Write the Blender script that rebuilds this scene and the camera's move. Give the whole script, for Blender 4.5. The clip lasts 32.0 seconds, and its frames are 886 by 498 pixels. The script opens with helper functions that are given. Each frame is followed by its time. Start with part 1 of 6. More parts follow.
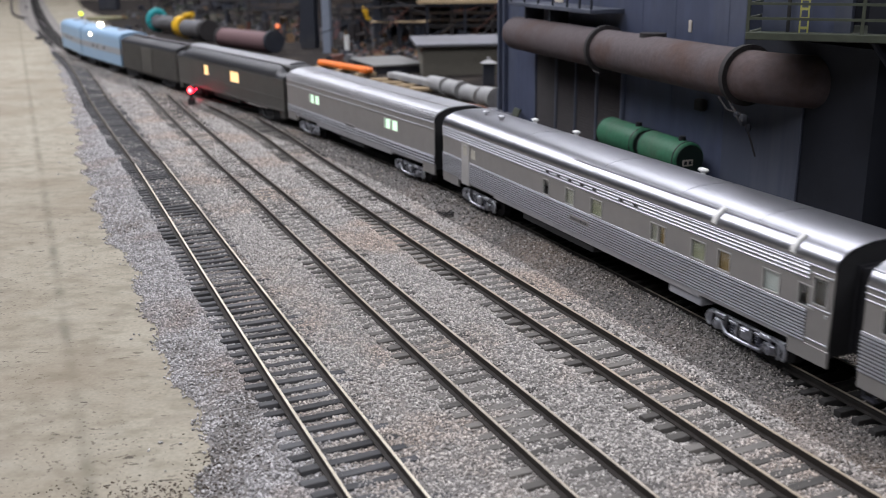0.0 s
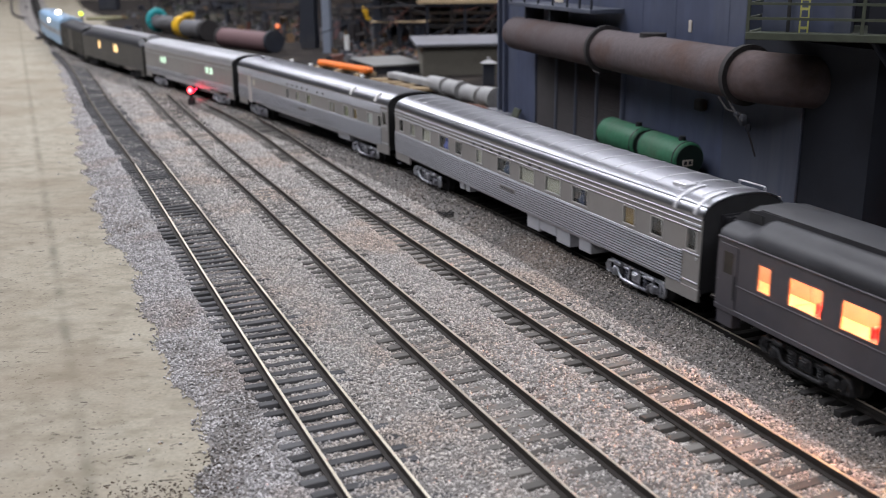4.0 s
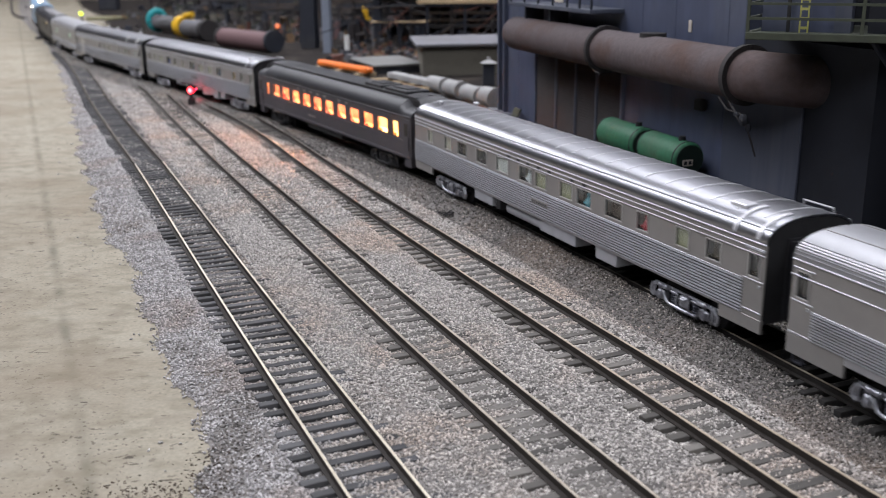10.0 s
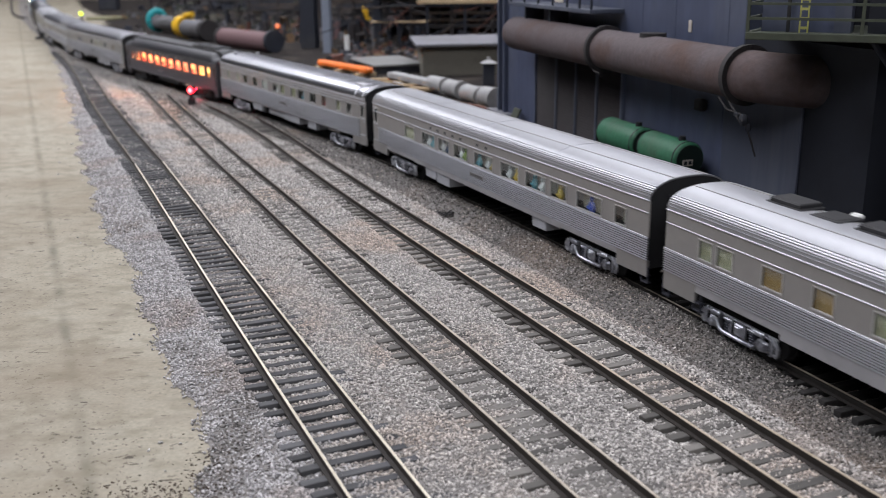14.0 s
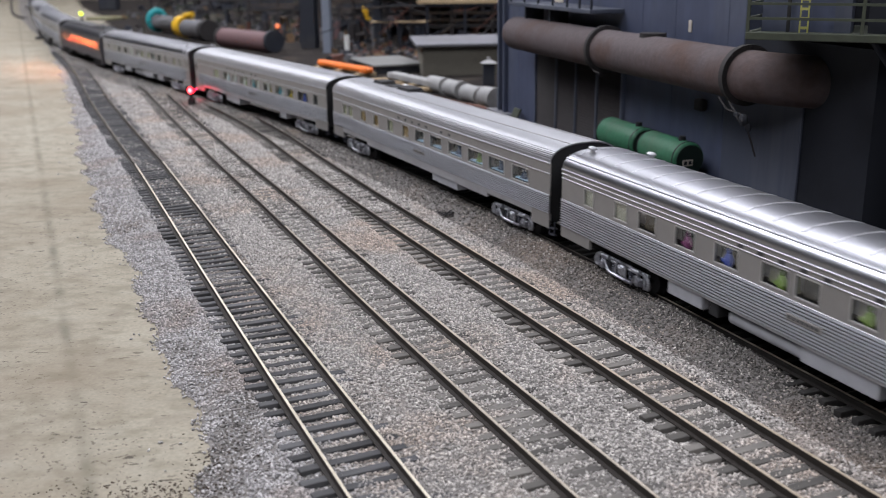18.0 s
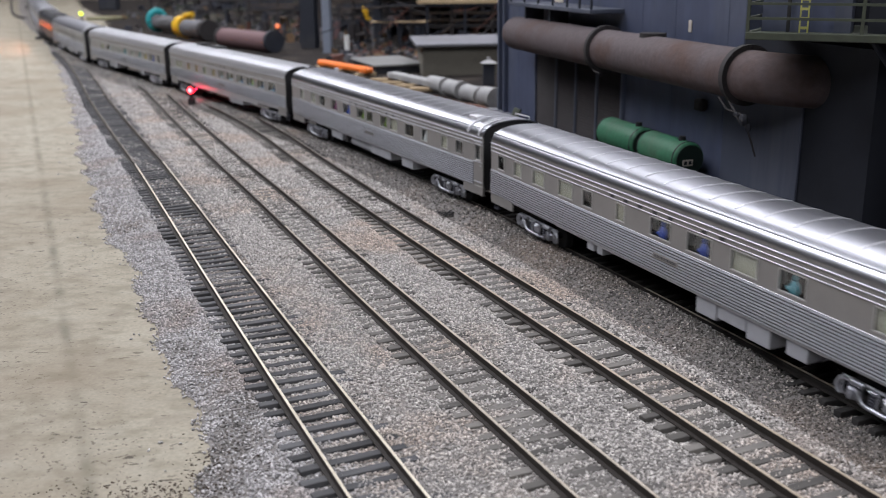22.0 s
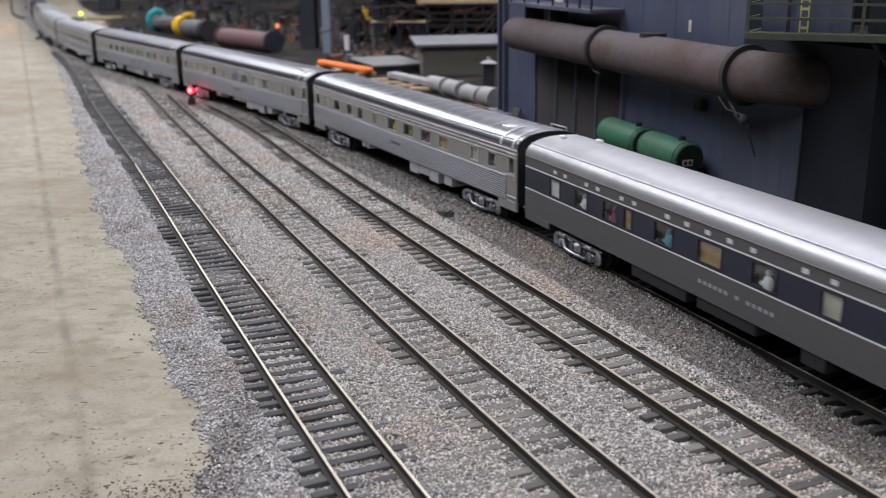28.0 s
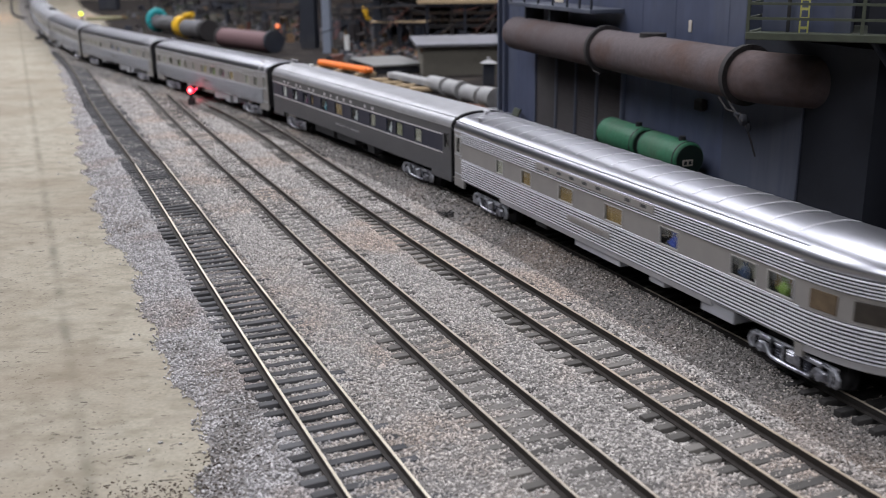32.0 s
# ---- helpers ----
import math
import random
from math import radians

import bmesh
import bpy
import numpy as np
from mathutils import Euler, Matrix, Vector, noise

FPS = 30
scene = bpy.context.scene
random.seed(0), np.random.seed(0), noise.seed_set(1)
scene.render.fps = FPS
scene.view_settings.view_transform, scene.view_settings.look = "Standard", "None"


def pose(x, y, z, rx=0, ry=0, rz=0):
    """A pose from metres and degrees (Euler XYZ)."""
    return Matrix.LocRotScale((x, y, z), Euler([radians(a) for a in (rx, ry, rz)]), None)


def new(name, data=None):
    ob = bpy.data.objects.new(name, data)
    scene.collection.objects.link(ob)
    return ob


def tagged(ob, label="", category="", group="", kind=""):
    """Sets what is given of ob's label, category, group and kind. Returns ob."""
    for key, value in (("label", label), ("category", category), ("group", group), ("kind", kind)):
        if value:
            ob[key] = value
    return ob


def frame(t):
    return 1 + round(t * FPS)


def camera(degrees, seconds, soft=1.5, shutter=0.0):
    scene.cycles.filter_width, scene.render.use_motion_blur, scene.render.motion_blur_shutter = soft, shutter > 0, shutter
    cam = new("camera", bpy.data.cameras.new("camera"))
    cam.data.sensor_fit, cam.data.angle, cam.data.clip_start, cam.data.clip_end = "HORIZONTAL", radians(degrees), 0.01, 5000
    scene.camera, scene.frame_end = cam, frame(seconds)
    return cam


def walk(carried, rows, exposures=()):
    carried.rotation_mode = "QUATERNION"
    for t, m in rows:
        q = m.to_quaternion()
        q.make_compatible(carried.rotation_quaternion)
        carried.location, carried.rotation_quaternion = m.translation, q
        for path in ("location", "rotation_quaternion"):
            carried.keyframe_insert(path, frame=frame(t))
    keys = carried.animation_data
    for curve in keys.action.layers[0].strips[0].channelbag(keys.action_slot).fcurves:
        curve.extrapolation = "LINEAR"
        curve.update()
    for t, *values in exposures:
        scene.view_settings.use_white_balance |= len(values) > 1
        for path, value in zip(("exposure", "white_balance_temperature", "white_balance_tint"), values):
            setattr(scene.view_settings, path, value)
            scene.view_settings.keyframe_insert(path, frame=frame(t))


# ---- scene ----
# A model railway in scale 1:87, filmed by a camera that stands still. Metres; the camera stands over the origin.
cam = camera(48.62, 32.0, 0.9, 0.5)
CAM_H = 0.1186
CAM_POSE = pose(0, 0, CAM_H, 73.43, 0, 0) @ pose(0, 0, 0, 0, 0, -0.74)
cam.data.dof.use_dof, cam.data.dof.focus_distance, cam.data.dof.aperture_fstop = True, 0.335, 25.0
walk(cam, [(0.0, CAM_POSE), (32.0, CAM_POSE)], [(0.0, 0.0), (32.0, 0.0)])

# ---- world and lights ----
world = bpy.data.worlds.new("world")
scene.world = world
world.use_nodes = True
world.node_tree.nodes["Background"].inputs["Color"].default_value = (0.9, 0.95, 1.0, 1)
world.node_tree.nodes["Background"].inputs["Strength"].default_value = 0.02

CEILING_Z = 1.55
# x, y, share of the light, width and length of each tube fixture
LAMP_PLACES = [(-1.1, -0.9, 0.85, 0.9, 1.3), (-1.1, 1.1, 1.4, 0.9, 1.5), (-1.1, 3.1, 0.9, 0.9, 1.3), (0.8, -0.9, 0.7, 0.8, 1.3),
               (0.4, 1.05, 0.6, 0.8, 1.15), (0.4, 2.3, 0.42, 0.8, 1.15), (0.4, 3.55, 0.28, 0.8, 1.15)]
LAMP_WATTS = 24.8
for lx, ly, share, lw, ll in LAMP_PLACES:
    lamp = bpy.data.lights.new("tube_light", "AREA")
    lamp.shape, lamp.size, lamp.size_y = "RECTANGLE", lw, ll
    lamp.energy, lamp.color = LAMP_WATTS * share, (0.965, 0.97, 1.05)
    new("tube_light", lamp).matrix_world = pose(lx, ly, CEILING_Z - 0.09)

# ---- small tools ----
MM = 0.001


def smooth(a, b, v):
    t = np.clip((v - a) / (b - a), 0.0, 1.0)
    return t * t * (3 - 2 * t)


class Mesh:
    """Gathers vertices and faces of one mesh."""

    def __init__(self):
        self.v, self.f = [], []

    def add(self, verts, faces):
        n = len(self.v)
        self.v.extend([tuple(p) for p in verts])
        self.f.extend([tuple(i + n for i in face) for face in faces])
        return self

    def box(self, x0, x1, y0, y1, z0, z1, b=0.0):
        """A box, with its edges cut by b."""
        if b <= 0:
            v = [(x, y, z) for x in (x0, x1) for y in (y0, y1) for z in (z0, z1)]
            return self.add(v, [(0, 1, 3, 2), (4, 6, 7, 5), (0, 4, 5, 1), (2, 3, 7, 6), (0, 2, 6, 4), (1, 5, 7, 3)])
        v, idx = [], {}
        for i, x in enumerate((x0, x1)):
            for j, y in enumerate((y0, y1)):
                for k, z in enumerate((z0, z1)):
                    sx, sy, sz = (b if i == 0 else -b), (b if j == 0 else -b), (b if k == 0 else -b)
                    for axis, q in enumerate(((x, y + sy, z + sz), (x + sx, y, z + sz), (x + sx, y + sy, z))):
                        idx[i, j, k, axis] = len(v)
                        v.append(q)
        g = lambda i, j, k, a: idx[i, j, k, a]
        f = []
        for s in (0, 1):
            q = [g(s, 0, 0, 0), g(s, 0, 1, 0), g(s, 1, 1, 0), g(s, 1, 0, 0)]
            f.append(q if s == 0 else q[::-1])
            q = [g(0, s, 0, 1), g(1, s, 0, 1), g(1, s, 1, 1), g(0, s, 1, 1)]
            f.append(q if s == 0 else q[::-1])
            q = [g(0, 0, s, 2), g(0, 1, s, 2), g(1, 1, s, 2), g(1, 0, s, 2)]
            f.append(q if s == 0 else q[::-1])
        for s in (0, 1):
            for t in (0, 1):
                f.append([g(0, s, t, 1), g(0, s, t, 2), g(1, s, t, 2), g(1, s, t, 1)])
                f.append([g(s, 0, t, 0), g(s, 0, t, 2), g(s, 1, t, 2), g(s, 1, t, 0)])
                f.append([g(s, t, 0, 0), g(s, t, 0, 1), g(s, t, 1, 1), g(s, t, 1, 0)])
                for u in (0, 1):
                    f.append([g(s, t, u, 0), g(s, t, u, 1), g(s, t, u, 2)])
        return self.add(v, f)

    def tube(self, p0, p1, r0, r1=None, n=12, caps=True):
        r1 = r0 if r1 is None else r1
        p0, p1 = Vector(p0), Vector(p1)
        q = (p1 - p0).to_track_quat("Z", "Y")
        v = []
        for p, r in ((p0, r0), (p1, r1)):
            for i in range(n):
                a = 2 * math.pi * i / n
                v.append(p + q @ Vector((r * math.cos(a), r * math.sin(a), 0)))
        f = [(i, (i + 1) % n, n + (i + 1) % n, n + i) for i in range(n)]
        if caps:
            f += [tuple(range(n))[::-1], tuple(range(n, 2 * n))]
        return self.add(v, f)

    def pipe(self, points, r, n=12):
        """A bent tube along points."""
        points = [Vector(p) for p in points]
        rings, side = [], None
        for i, p in enumerate(points):
            d = (points[min(i + 1, len(points) - 1)] - points[max(i - 1, 0)]).normalized()
            if side is None:
                side = d.orthogonal().normalized()
            side = (side - d * side.dot(d)).normalized()
            up = d.cross(side)
            rings.append([p + (r if not isinstance(r, (list, tuple)) else r[i]) * (math.cos(2 * math.pi * k / n) * side + math.sin(2 * math.pi * k / n) * up) for k in range(n)])
        v = [q for ring in rings for q in ring]
        f = []
        for i in range(len(points) - 1):
            f += [(i * n + k, i * n + (k + 1) % n, (i + 1) * n + (k + 1) % n, (i + 1) * n + k) for k in range(n)]
        f += [tuple(range(n))[::-1], tuple(range(len(v) - n, len(v)))]
        return self.add(v, f)

    def prism(self, profile, x0, x1, caps=True, closed=True):
        """A profile of (y, z) drawn along x."""
        n = len(profile)
        v = [(x0, y, z) for y, z in profile] + [(x1, y, z) for y, z in profile]
        m = n if closed else n - 1
        f = [(i, (i + 1) % n, n + (i + 1) % n, n + i) for i in range(m)]
        if caps and closed:
            f += [tuple(range(n))[::-1], tuple(range(n, 2 * n))]
        return self.add(v, f)

    def ball(self, c, rx, ry=None, rz=None, n=10, m=6):
        ry, rz = ry or rx, rz or rx
        v = [(c[0], c[1], c[2] + rz)]
        for j in range(1, m):
            a = math.pi * j / m
            v += [(c[0] + rx * math.sin(a) * math.cos(2 * math.pi * i / n), c[1] + ry * math.sin(a) * math.sin(2 * math.pi * i / n), c[2] + rz * math.cos(a)) for i in range(n)]
        v.append((c[0], c[1], c[2] - rz))
        f = [(0, 1 + i, 1 + (i + 1) % n) for i in range(n)]
        for j in range(m - 2):
            f += [(1 + j * n + i, 1 + (j + 1) * n + i, 1 + (j + 1) * n + (i + 1) % n, 1 + j * n + (i + 1) % n) for i in range(n)]
        e = len(v) - 1
        f += [(e, 1 + (m - 2) * n + (i + 1) % n, 1 + (m - 2) * n + i) for i in range(n)]
        return self.add(v, f)

    def move(self, m):
        self.v = [tuple(m @ Vector(p)) for p in self.v]
        return self

    def data(self, name, mat, sharp=35):
        me = bpy.data.meshes.new(name)
        me.from_pydata(self.v, [], self.f)
        me.materials.append(mat)
        if sharp:
            me.polygons.foreach_set("use_smooth", [True] * len(me.polygons))
            me.set_sharp_from_angle(angle=radians(sharp))
        bm = bmesh.new()
        bm.from_mesh(me)
        bmesh.ops.recalc_face_normals(bm, faces=bm.faces)
        bm.to_mesh(me)
        bm.free()
        return me


def part(name, mesh, mat, parent, label="", sharp=35, at=None):
    ob = new(name, mesh.data(name, mat, sharp) if isinstance(mesh, Mesh) else mesh)
    ob.parent = parent
    if at is not None:
        ob.matrix_basis = at
    return tagged(ob, label)


def thing(name, label, category, at=None, group=""):
    ob = new(name)
    ob.empty_display_size = 0.01
    if at is not None:
        ob.matrix_basis = at
    return tagged(ob, label, category, group)


def solid(name, mesh, mat, label, category="", kind="", group="", at=None, sharp=35):
    ob = new(name, mesh.data(name, mat, sharp))
    if at is not None:
        ob.matrix_basis = at
    return tagged(ob, label, category, group, kind)


# ---- materials ----
def material(name, color, rough=0.6, metal=0.0, vary=0.12, scale=300.0, bump=0.0, bump_scale=None, second=None, second_scale=40.0,
             amount=0.5, random=0.0, island=0.0, emit=None, power=0.0, coat=0.0, stretch=None, rough_vary=0.1):
    """A surface of one paint with grain at two scales. second: a stain colour in patches."""
    mat = bpy.data.materials.new(name)
    mat.use_nodes = True
    nt = mat.node_tree
    nodes, links = nt.nodes, nt.links
    bsdf = nodes["Principled BSDF"]
    bsdf.inputs["Metallic"].default_value = metal
    bsdf.inputs["Coat Weight"].default_value = coat
    coord = nodes.new("ShaderNodeTexCoord")
    vec = coord.outputs["Object"]
    if stretch:
        mp = nodes.new("ShaderNodeMapping")
        mp.inputs["Scale"].default_value = stretch
        links.new(vec, mp.inputs["Vector"])
        vec = mp.outputs["Vector"]
    fine = nodes.new("ShaderNodeTexNoise")
    fine.inputs["Scale"].default_value, fine.inputs["Detail"].default_value = scale, 4
    links.new(vec, fine.inputs["Vector"])
    coarse = nodes.new("ShaderNodeTexNoise")
    coarse.inputs["Scale"].default_value, coarse.inputs["Detail"].default_value, coarse.inputs["Roughness"].default_value = second_scale, 5, 0.6
    links.new(vec, coarse.inputs["Vector"])
    hsv = nodes.new("ShaderNodeHueSaturation")
    hsv.inputs["Color"].default_value = (*color, 1)
    col = hsv.outputs["Color"]
    if second:
        ramp = nodes.new("ShaderNodeMapRange")
        ramp.inputs["From Min"].default_value, ramp.inputs["From Max"].default_value = 0.62 - 0.24 * amount, 0.74 - 0.18 * amount
        links.new(coarse.outputs["Fac"], ramp.inputs["Value"])
        mix = nodes.new("ShaderNodeMix")
        mix.data_type = "RGBA"
        mix.inputs["A"].default_value, mix.inputs["B"].default_value = (*color, 1), (*second, 1)
        links.new(ramp.outputs["Result"], mix.inputs["Factor"])
        links.new(mix.outputs["Result"], hsv.inputs["Color"])
    total = nodes.new("ShaderNodeMath")
    total.operation = "MULTIPLY_ADD"
    links.new(fine.outputs["Fac"], total.inputs[0])
    total.inputs[1].default_value, total.inputs[2].default_value = 4 * vary, 1 - 2 * vary
    value = total.outputs["Value"]
    for source, k in (("object", random), ("island", island)):
        if k > 0:
            rnd = nodes.new("ShaderNodeObjectInfo" if source == "object" else "ShaderNodeNewGeometry").outputs["Random" if source == "object" else "Random Per Island"]
            ma = nodes.new("ShaderNodeMath")
            ma.operation = "MULTIPLY_ADD"
            links.new(rnd, ma.inputs[0])
            ma.inputs[1].default_value, ma.inputs[2].default_value = 2 * k, 1 - k
            mu = nodes.new("ShaderNodeMath")
            mu.operation = "MULTIPLY"
            links.new(value, mu.inputs[0])
            links.new(ma.outputs["Value"], mu.inputs[1])
            value = mu.outputs["Value"]
    links.new(value, hsv.inputs["Value"])
    links.new(col, bsdf.inputs["Base Color"])
    rr = nodes.new("ShaderNodeMapRange")
    rr.inputs["To Min"].default_value, rr.inputs["To Max"].default_value = max(0.02, rough - rough_vary), min(1.0, rough + rough_vary)
    links.new(coarse.outputs["Fac"], rr.inputs["Value"])
    links.new(rr.outputs["Result"], bsdf.inputs["Roughness"])
    if bump > 0:
        bn = nodes.new("ShaderNodeTexNoise")
        bn.inputs["Scale"].default_value, bn.inputs["Detail"].default_value = bump_scale or scale, 3
        links.new(vec, bn.inputs["Vector"])
        b = nodes.new("ShaderNodeBump")
        b.inputs["Strength"].default_value, b.inputs["Distance"].default_value = bump, 0.0006
        links.new(bn.outputs["Fac"], b.inputs["Height"])
        links.new(b.outputs["Normal"], bsdf.inputs["Normal"])
    if emit:
        bsdf.inputs["Emission Color"].default_value, bsdf.inputs["Emission Strength"].default_value = (*emit, 1), power
    return mat


def glass(name, tint=(0.9, 0.95, 0.95)):
    mat = bpy.data.materials.new(name)
    mat.use_nodes = True
    nodes, links = mat.node_tree.nodes, mat.node_tree.links
    clear = nodes.new("ShaderNodeBsdfTransparent")
    clear.inputs["Color"].default_value = (*tint, 1)
    gloss = nodes.new("ShaderNodeBsdfGlossy")
    gloss.inputs["Roughness"].default_value = 0.08
    mix = nodes.new("ShaderNodeMixShader")
    mix.inputs["Fac"].default_value = 0.12
    links.new(clear.outputs[0], mix.inputs[1])
    links.new(gloss.outputs[0], mix.inputs[2])
    links.new(mix.outputs[0], nodes["Material Output"].inputs["Surface"])
    return mat


BALLAST = material("ballast_stone", (0.43, 0.405, 0.382), 0.9, vary=0.16, scale=900, second=(0.445, 0.372, 0.32), second_scale=16, amount=0.55, island=0.5)
BED = material("ballast_bed", (0.20, 0.188, 0.178), 0.95, vary=0.35, scale=900, bump=0.9, bump_scale=900, second=(0.24, 0.21, 0.19), second_scale=14)
TIE = material("weathered_tie", (0.125, 0.117, 0.107), 0.9, vary=0.2, scale=500, bump=0.4, bump_scale=700, random=0.45, stretch=(1, 0.15, 1), second=(0.06, 0.055, 0.052), second_scale=120)
TIE_BLUE = material("tarred_tie", (0.07, 0.07, 0.073), 0.85, vary=0.2, scale=500, bump=0.4, bump_scale=700, random=0.5, stretch=(1, 0.15, 1), second=(0.06, 0.06, 0.065), second_scale=120)
# Dark ties, blackened further for the shade below the train.
TIE_SHADED = material("dark_shaded_tie", (0.03, 0.028, 0.027), 0.9, vary=0.2, scale=500, bump=0.4, random=0.4)
RAIL_SIDE = material("rusty_rail", (0.034, 0.028, 0.024), 0.7, 0.3, vary=0.2, scale=400)
RAIL_HEAD = material("worn_rail_head", (0.40, 0.33, 0.24), 0.45, 0.1, vary=0.2, scale=60, second=(0.30, 0.25, 0.19), second_scale=9, amount=0.5)
def plywood():
    """Pale board with mottled dirt, dark specks and a dirty joint along a straight line."""
    mat = material("plywood_board", (0.318, 0.287, 0.222), 0.8, vary=0.15, scale=800, bump=0.08, second=(0.275, 0.243, 0.183), second_scale=7, amount=0.6)
    nodes, links = mat.node_tree.nodes, mat.node_tree.links
    bsdf = nodes["Principled BSDF"]
    base = bsdf.inputs["Base Color"].links[0].from_socket
    coord = nodes.new("ShaderNodeTexCoord").outputs["Object"]

    def noise_map(scale, lo, hi, stretch=(1, 1, 1), detail=4):
        mp = nodes.new("ShaderNodeMapping")
        mp.inputs["Scale"].default_value = stretch
        links.new(coord, mp.inputs["Vector"])
        n = nodes.new("ShaderNodeTexNoise")
        n.inputs["Scale"].default_value, n.inputs["Detail"].default_value = scale, detail
        links.new(mp.outputs["Vector"], n.inputs["Vector"])
        r = nodes.new("ShaderNodeMapRange")
        r.inputs["From Min"].default_value, r.inputs["From Max"].default_value = lo, hi
        links.new(n.outputs["Fac"], r.inputs["Value"])
        return r.outputs["Result"]

    def times(a, b):
        m = nodes.new("ShaderNodeMath")
        m.operation = "MULTIPLY"
        for k, v in enumerate((a, b)):
            if isinstance(v, float):
                m.inputs[k].default_value = v
            else:
                links.new(v, m.inputs[k])
        return m.outputs["Value"]

    def over(below, color, fac):
        m = nodes.new("ShaderNodeMix")
        m.data_type = "RGBA"
        links.new(below, m.inputs["A"])
        m.inputs["B"].default_value = (*color, 1)
        links.new(fac, m.inputs["Factor"])
        return m.outputs["Result"]
    # the joint: a line x + 0.4195 y + const = 0, blurred by noise
    dot = nodes.new("ShaderNodeVectorMath")
    dot.operation = "DOT_PRODUCT"
    dot.inputs[1].default_value = (0.922, 0.387, 0)
    links.new(coord, dot.inputs[0])
    off = nodes.new("ShaderNodeMath")
    off.inputs[1].default_value = -0.0021
    links.new(dot.outputs["Value"], off.inputs[0])
    gap = nodes.new("ShaderNodeMath")
    gap.operation = "ABSOLUTE"
    links.new(off.outputs["Value"], gap.inputs[0])
    line = nodes.new("ShaderNodeMapRange")
    line.interpolation_type = "SMOOTHSTEP"
    line.inputs["From Min"].default_value, line.inputs["From Max"].default_value = 0.0034, 0.0
    links.new(gap.outputs["Value"], line.inputs["Value"])
    col = over(base, (0.38, 0.35, 0.28), times(noise_map(22, 0.5, 0.75), 0.35))
    col = over(col, (0.17, 0.145, 0.11), times(noise_map(45, 0.58, 0.72, detail=6), 0.6))
    col = over(col, (0.125, 0.118, 0.085), times(line.outputs["Result"], times(noise_map(70, 0.25, 0.65), 0.75)))
    col = over(col, (0.05, 0.04, 0.03), times(noise_map(190, 0.67, 0.70, (0.8, 1.4, 1), 5), times(noise_map(22, 0.42, 0.6), 0.7)))
    col = over(col, (0.195, 0.175, 0.125), times(noise_map(130, 0.48, 0.66, (0.8, 1.2, 1), 8), 0.7))
    col = over(col, (0.36, 0.335, 0.275), times(noise_map(95, 0.55, 0.72, (0.7, 1.2, 1), 6), 0.35))
    col = over(col, (0.06, 0.05, 0.036), times(noise_map(330, 0.645, 0.68, (0.5, 1.3, 1), 5), times(noise_map(30, 0.40, 0.55), 0.95)))
    col = over(col, (0.19, 0.15, 0.10), times(noise_map(13, 0.47, 0.68, detail=7), 0.6))
    col = over(col, (0.07, 0.055, 0.04), times(noise_map(640, 0.62, 0.68, detail=2), times(noise_map(16, 0.40, 0.6), 0.7)))
    links.new(col, bsdf.inputs["Base Color"])
    return mat


PLYWOOD = plywood()
DIRT = material("dark_dirt", (0.024, 0.021, 0.020), 0.95, vary=0.3, scale=250, bump=0.4, second=(0.05, 0.042, 0.036), second_scale=30)
DIRT.node_tree.nodes["Principled BSDF"].inputs["Specular IOR Level"].default_value = 0.08
STEEL = material("brushed_stainless", (0.55, 0.565, 0.61), 0.45, 0.5, vary=0.05, scale=220, stretch=(0.05, 1, 1), second=(0.38, 0.38, 0.395), second_scale=30, rough_vary=0.05)
ROOF_PAINT = material("matt_silver_roof", (0.42, 0.425, 0.452), 0.44, 0.75, vary=0.05, scale=200, second=(0.41, 0.415, 0.44), second_scale=25, rough_vary=0.06)
STEEL_ROOF = material("silver_roof_paint", (0.43, 0.435, 0.472), 0.325, 1.0, vary=0.04, scale=200, second=(0.39, 0.395, 0.43), second_scale=25, rough_vary=0.04)
GREY_ROOF = material("flat_grey_roof_paint", (0.41, 0.412, 0.432), 0.45, 0.6, vary=0.06, scale=200, second=(0.35, 0.35, 0.365), second_scale=30, rough_vary=0.06)
FLAT_SILVER = material("flat_silver_paint", (0.50, 0.49, 0.48), 0.5, 0.35, vary=0.05, scale=200)
SIDE_BAND = material("grey_window_band", (0.315, 0.303, 0.292), 0.5, 0.35, vary=0.05, scale=200)
SKIRT = material("smooth_silver_skirt", (0.52, 0.52, 0.545), 0.48, 0.6, vary=0.05, scale=150, second=(0.45, 0.45, 0.47), second_scale=30)
CHROME = material("silver_truck_casting", (0.42, 0.43, 0.47), 0.44, 0.7, vary=0.3, scale=500, second=(0.20, 0.20, 0.23), second_scale=160)
SPRING_GREY = material("dark_spring_steel", (0.06, 0.062, 0.08), 0.5, 0.4, vary=0.2)
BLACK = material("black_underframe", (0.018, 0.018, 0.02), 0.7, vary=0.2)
RUBBER = material("black_diaphragm", (0.02, 0.02, 0.024), 0.6, vary=0.2, bump=0.2)
GREY_CAR = material("two_tone_light_grey", (0.088, 0.088, 0.093), 0.5, vary=0.05)
BLUE_CAR = material("two_tone_dark_blue_grey", (0.022, 0.025, 0.045), 0.45, vary=0.05)
STRIPE = material("pale_stripe", (0.70, 0.69, 0.70), 0.5, 0.2, vary=0.04)
COACH_GREY = material("coach_grey_paint", (0.062, 0.058, 0.068), 0.55, vary=0.06, second=(0.082, 0.074, 0.082), second_scale=20)
COACH_ROOF = material("coach_roof_black", (0.019, 0.0195, 0.024), 0.5, vary=0.08, second=(0.036, 0.037, 0.043), second_scale=18)
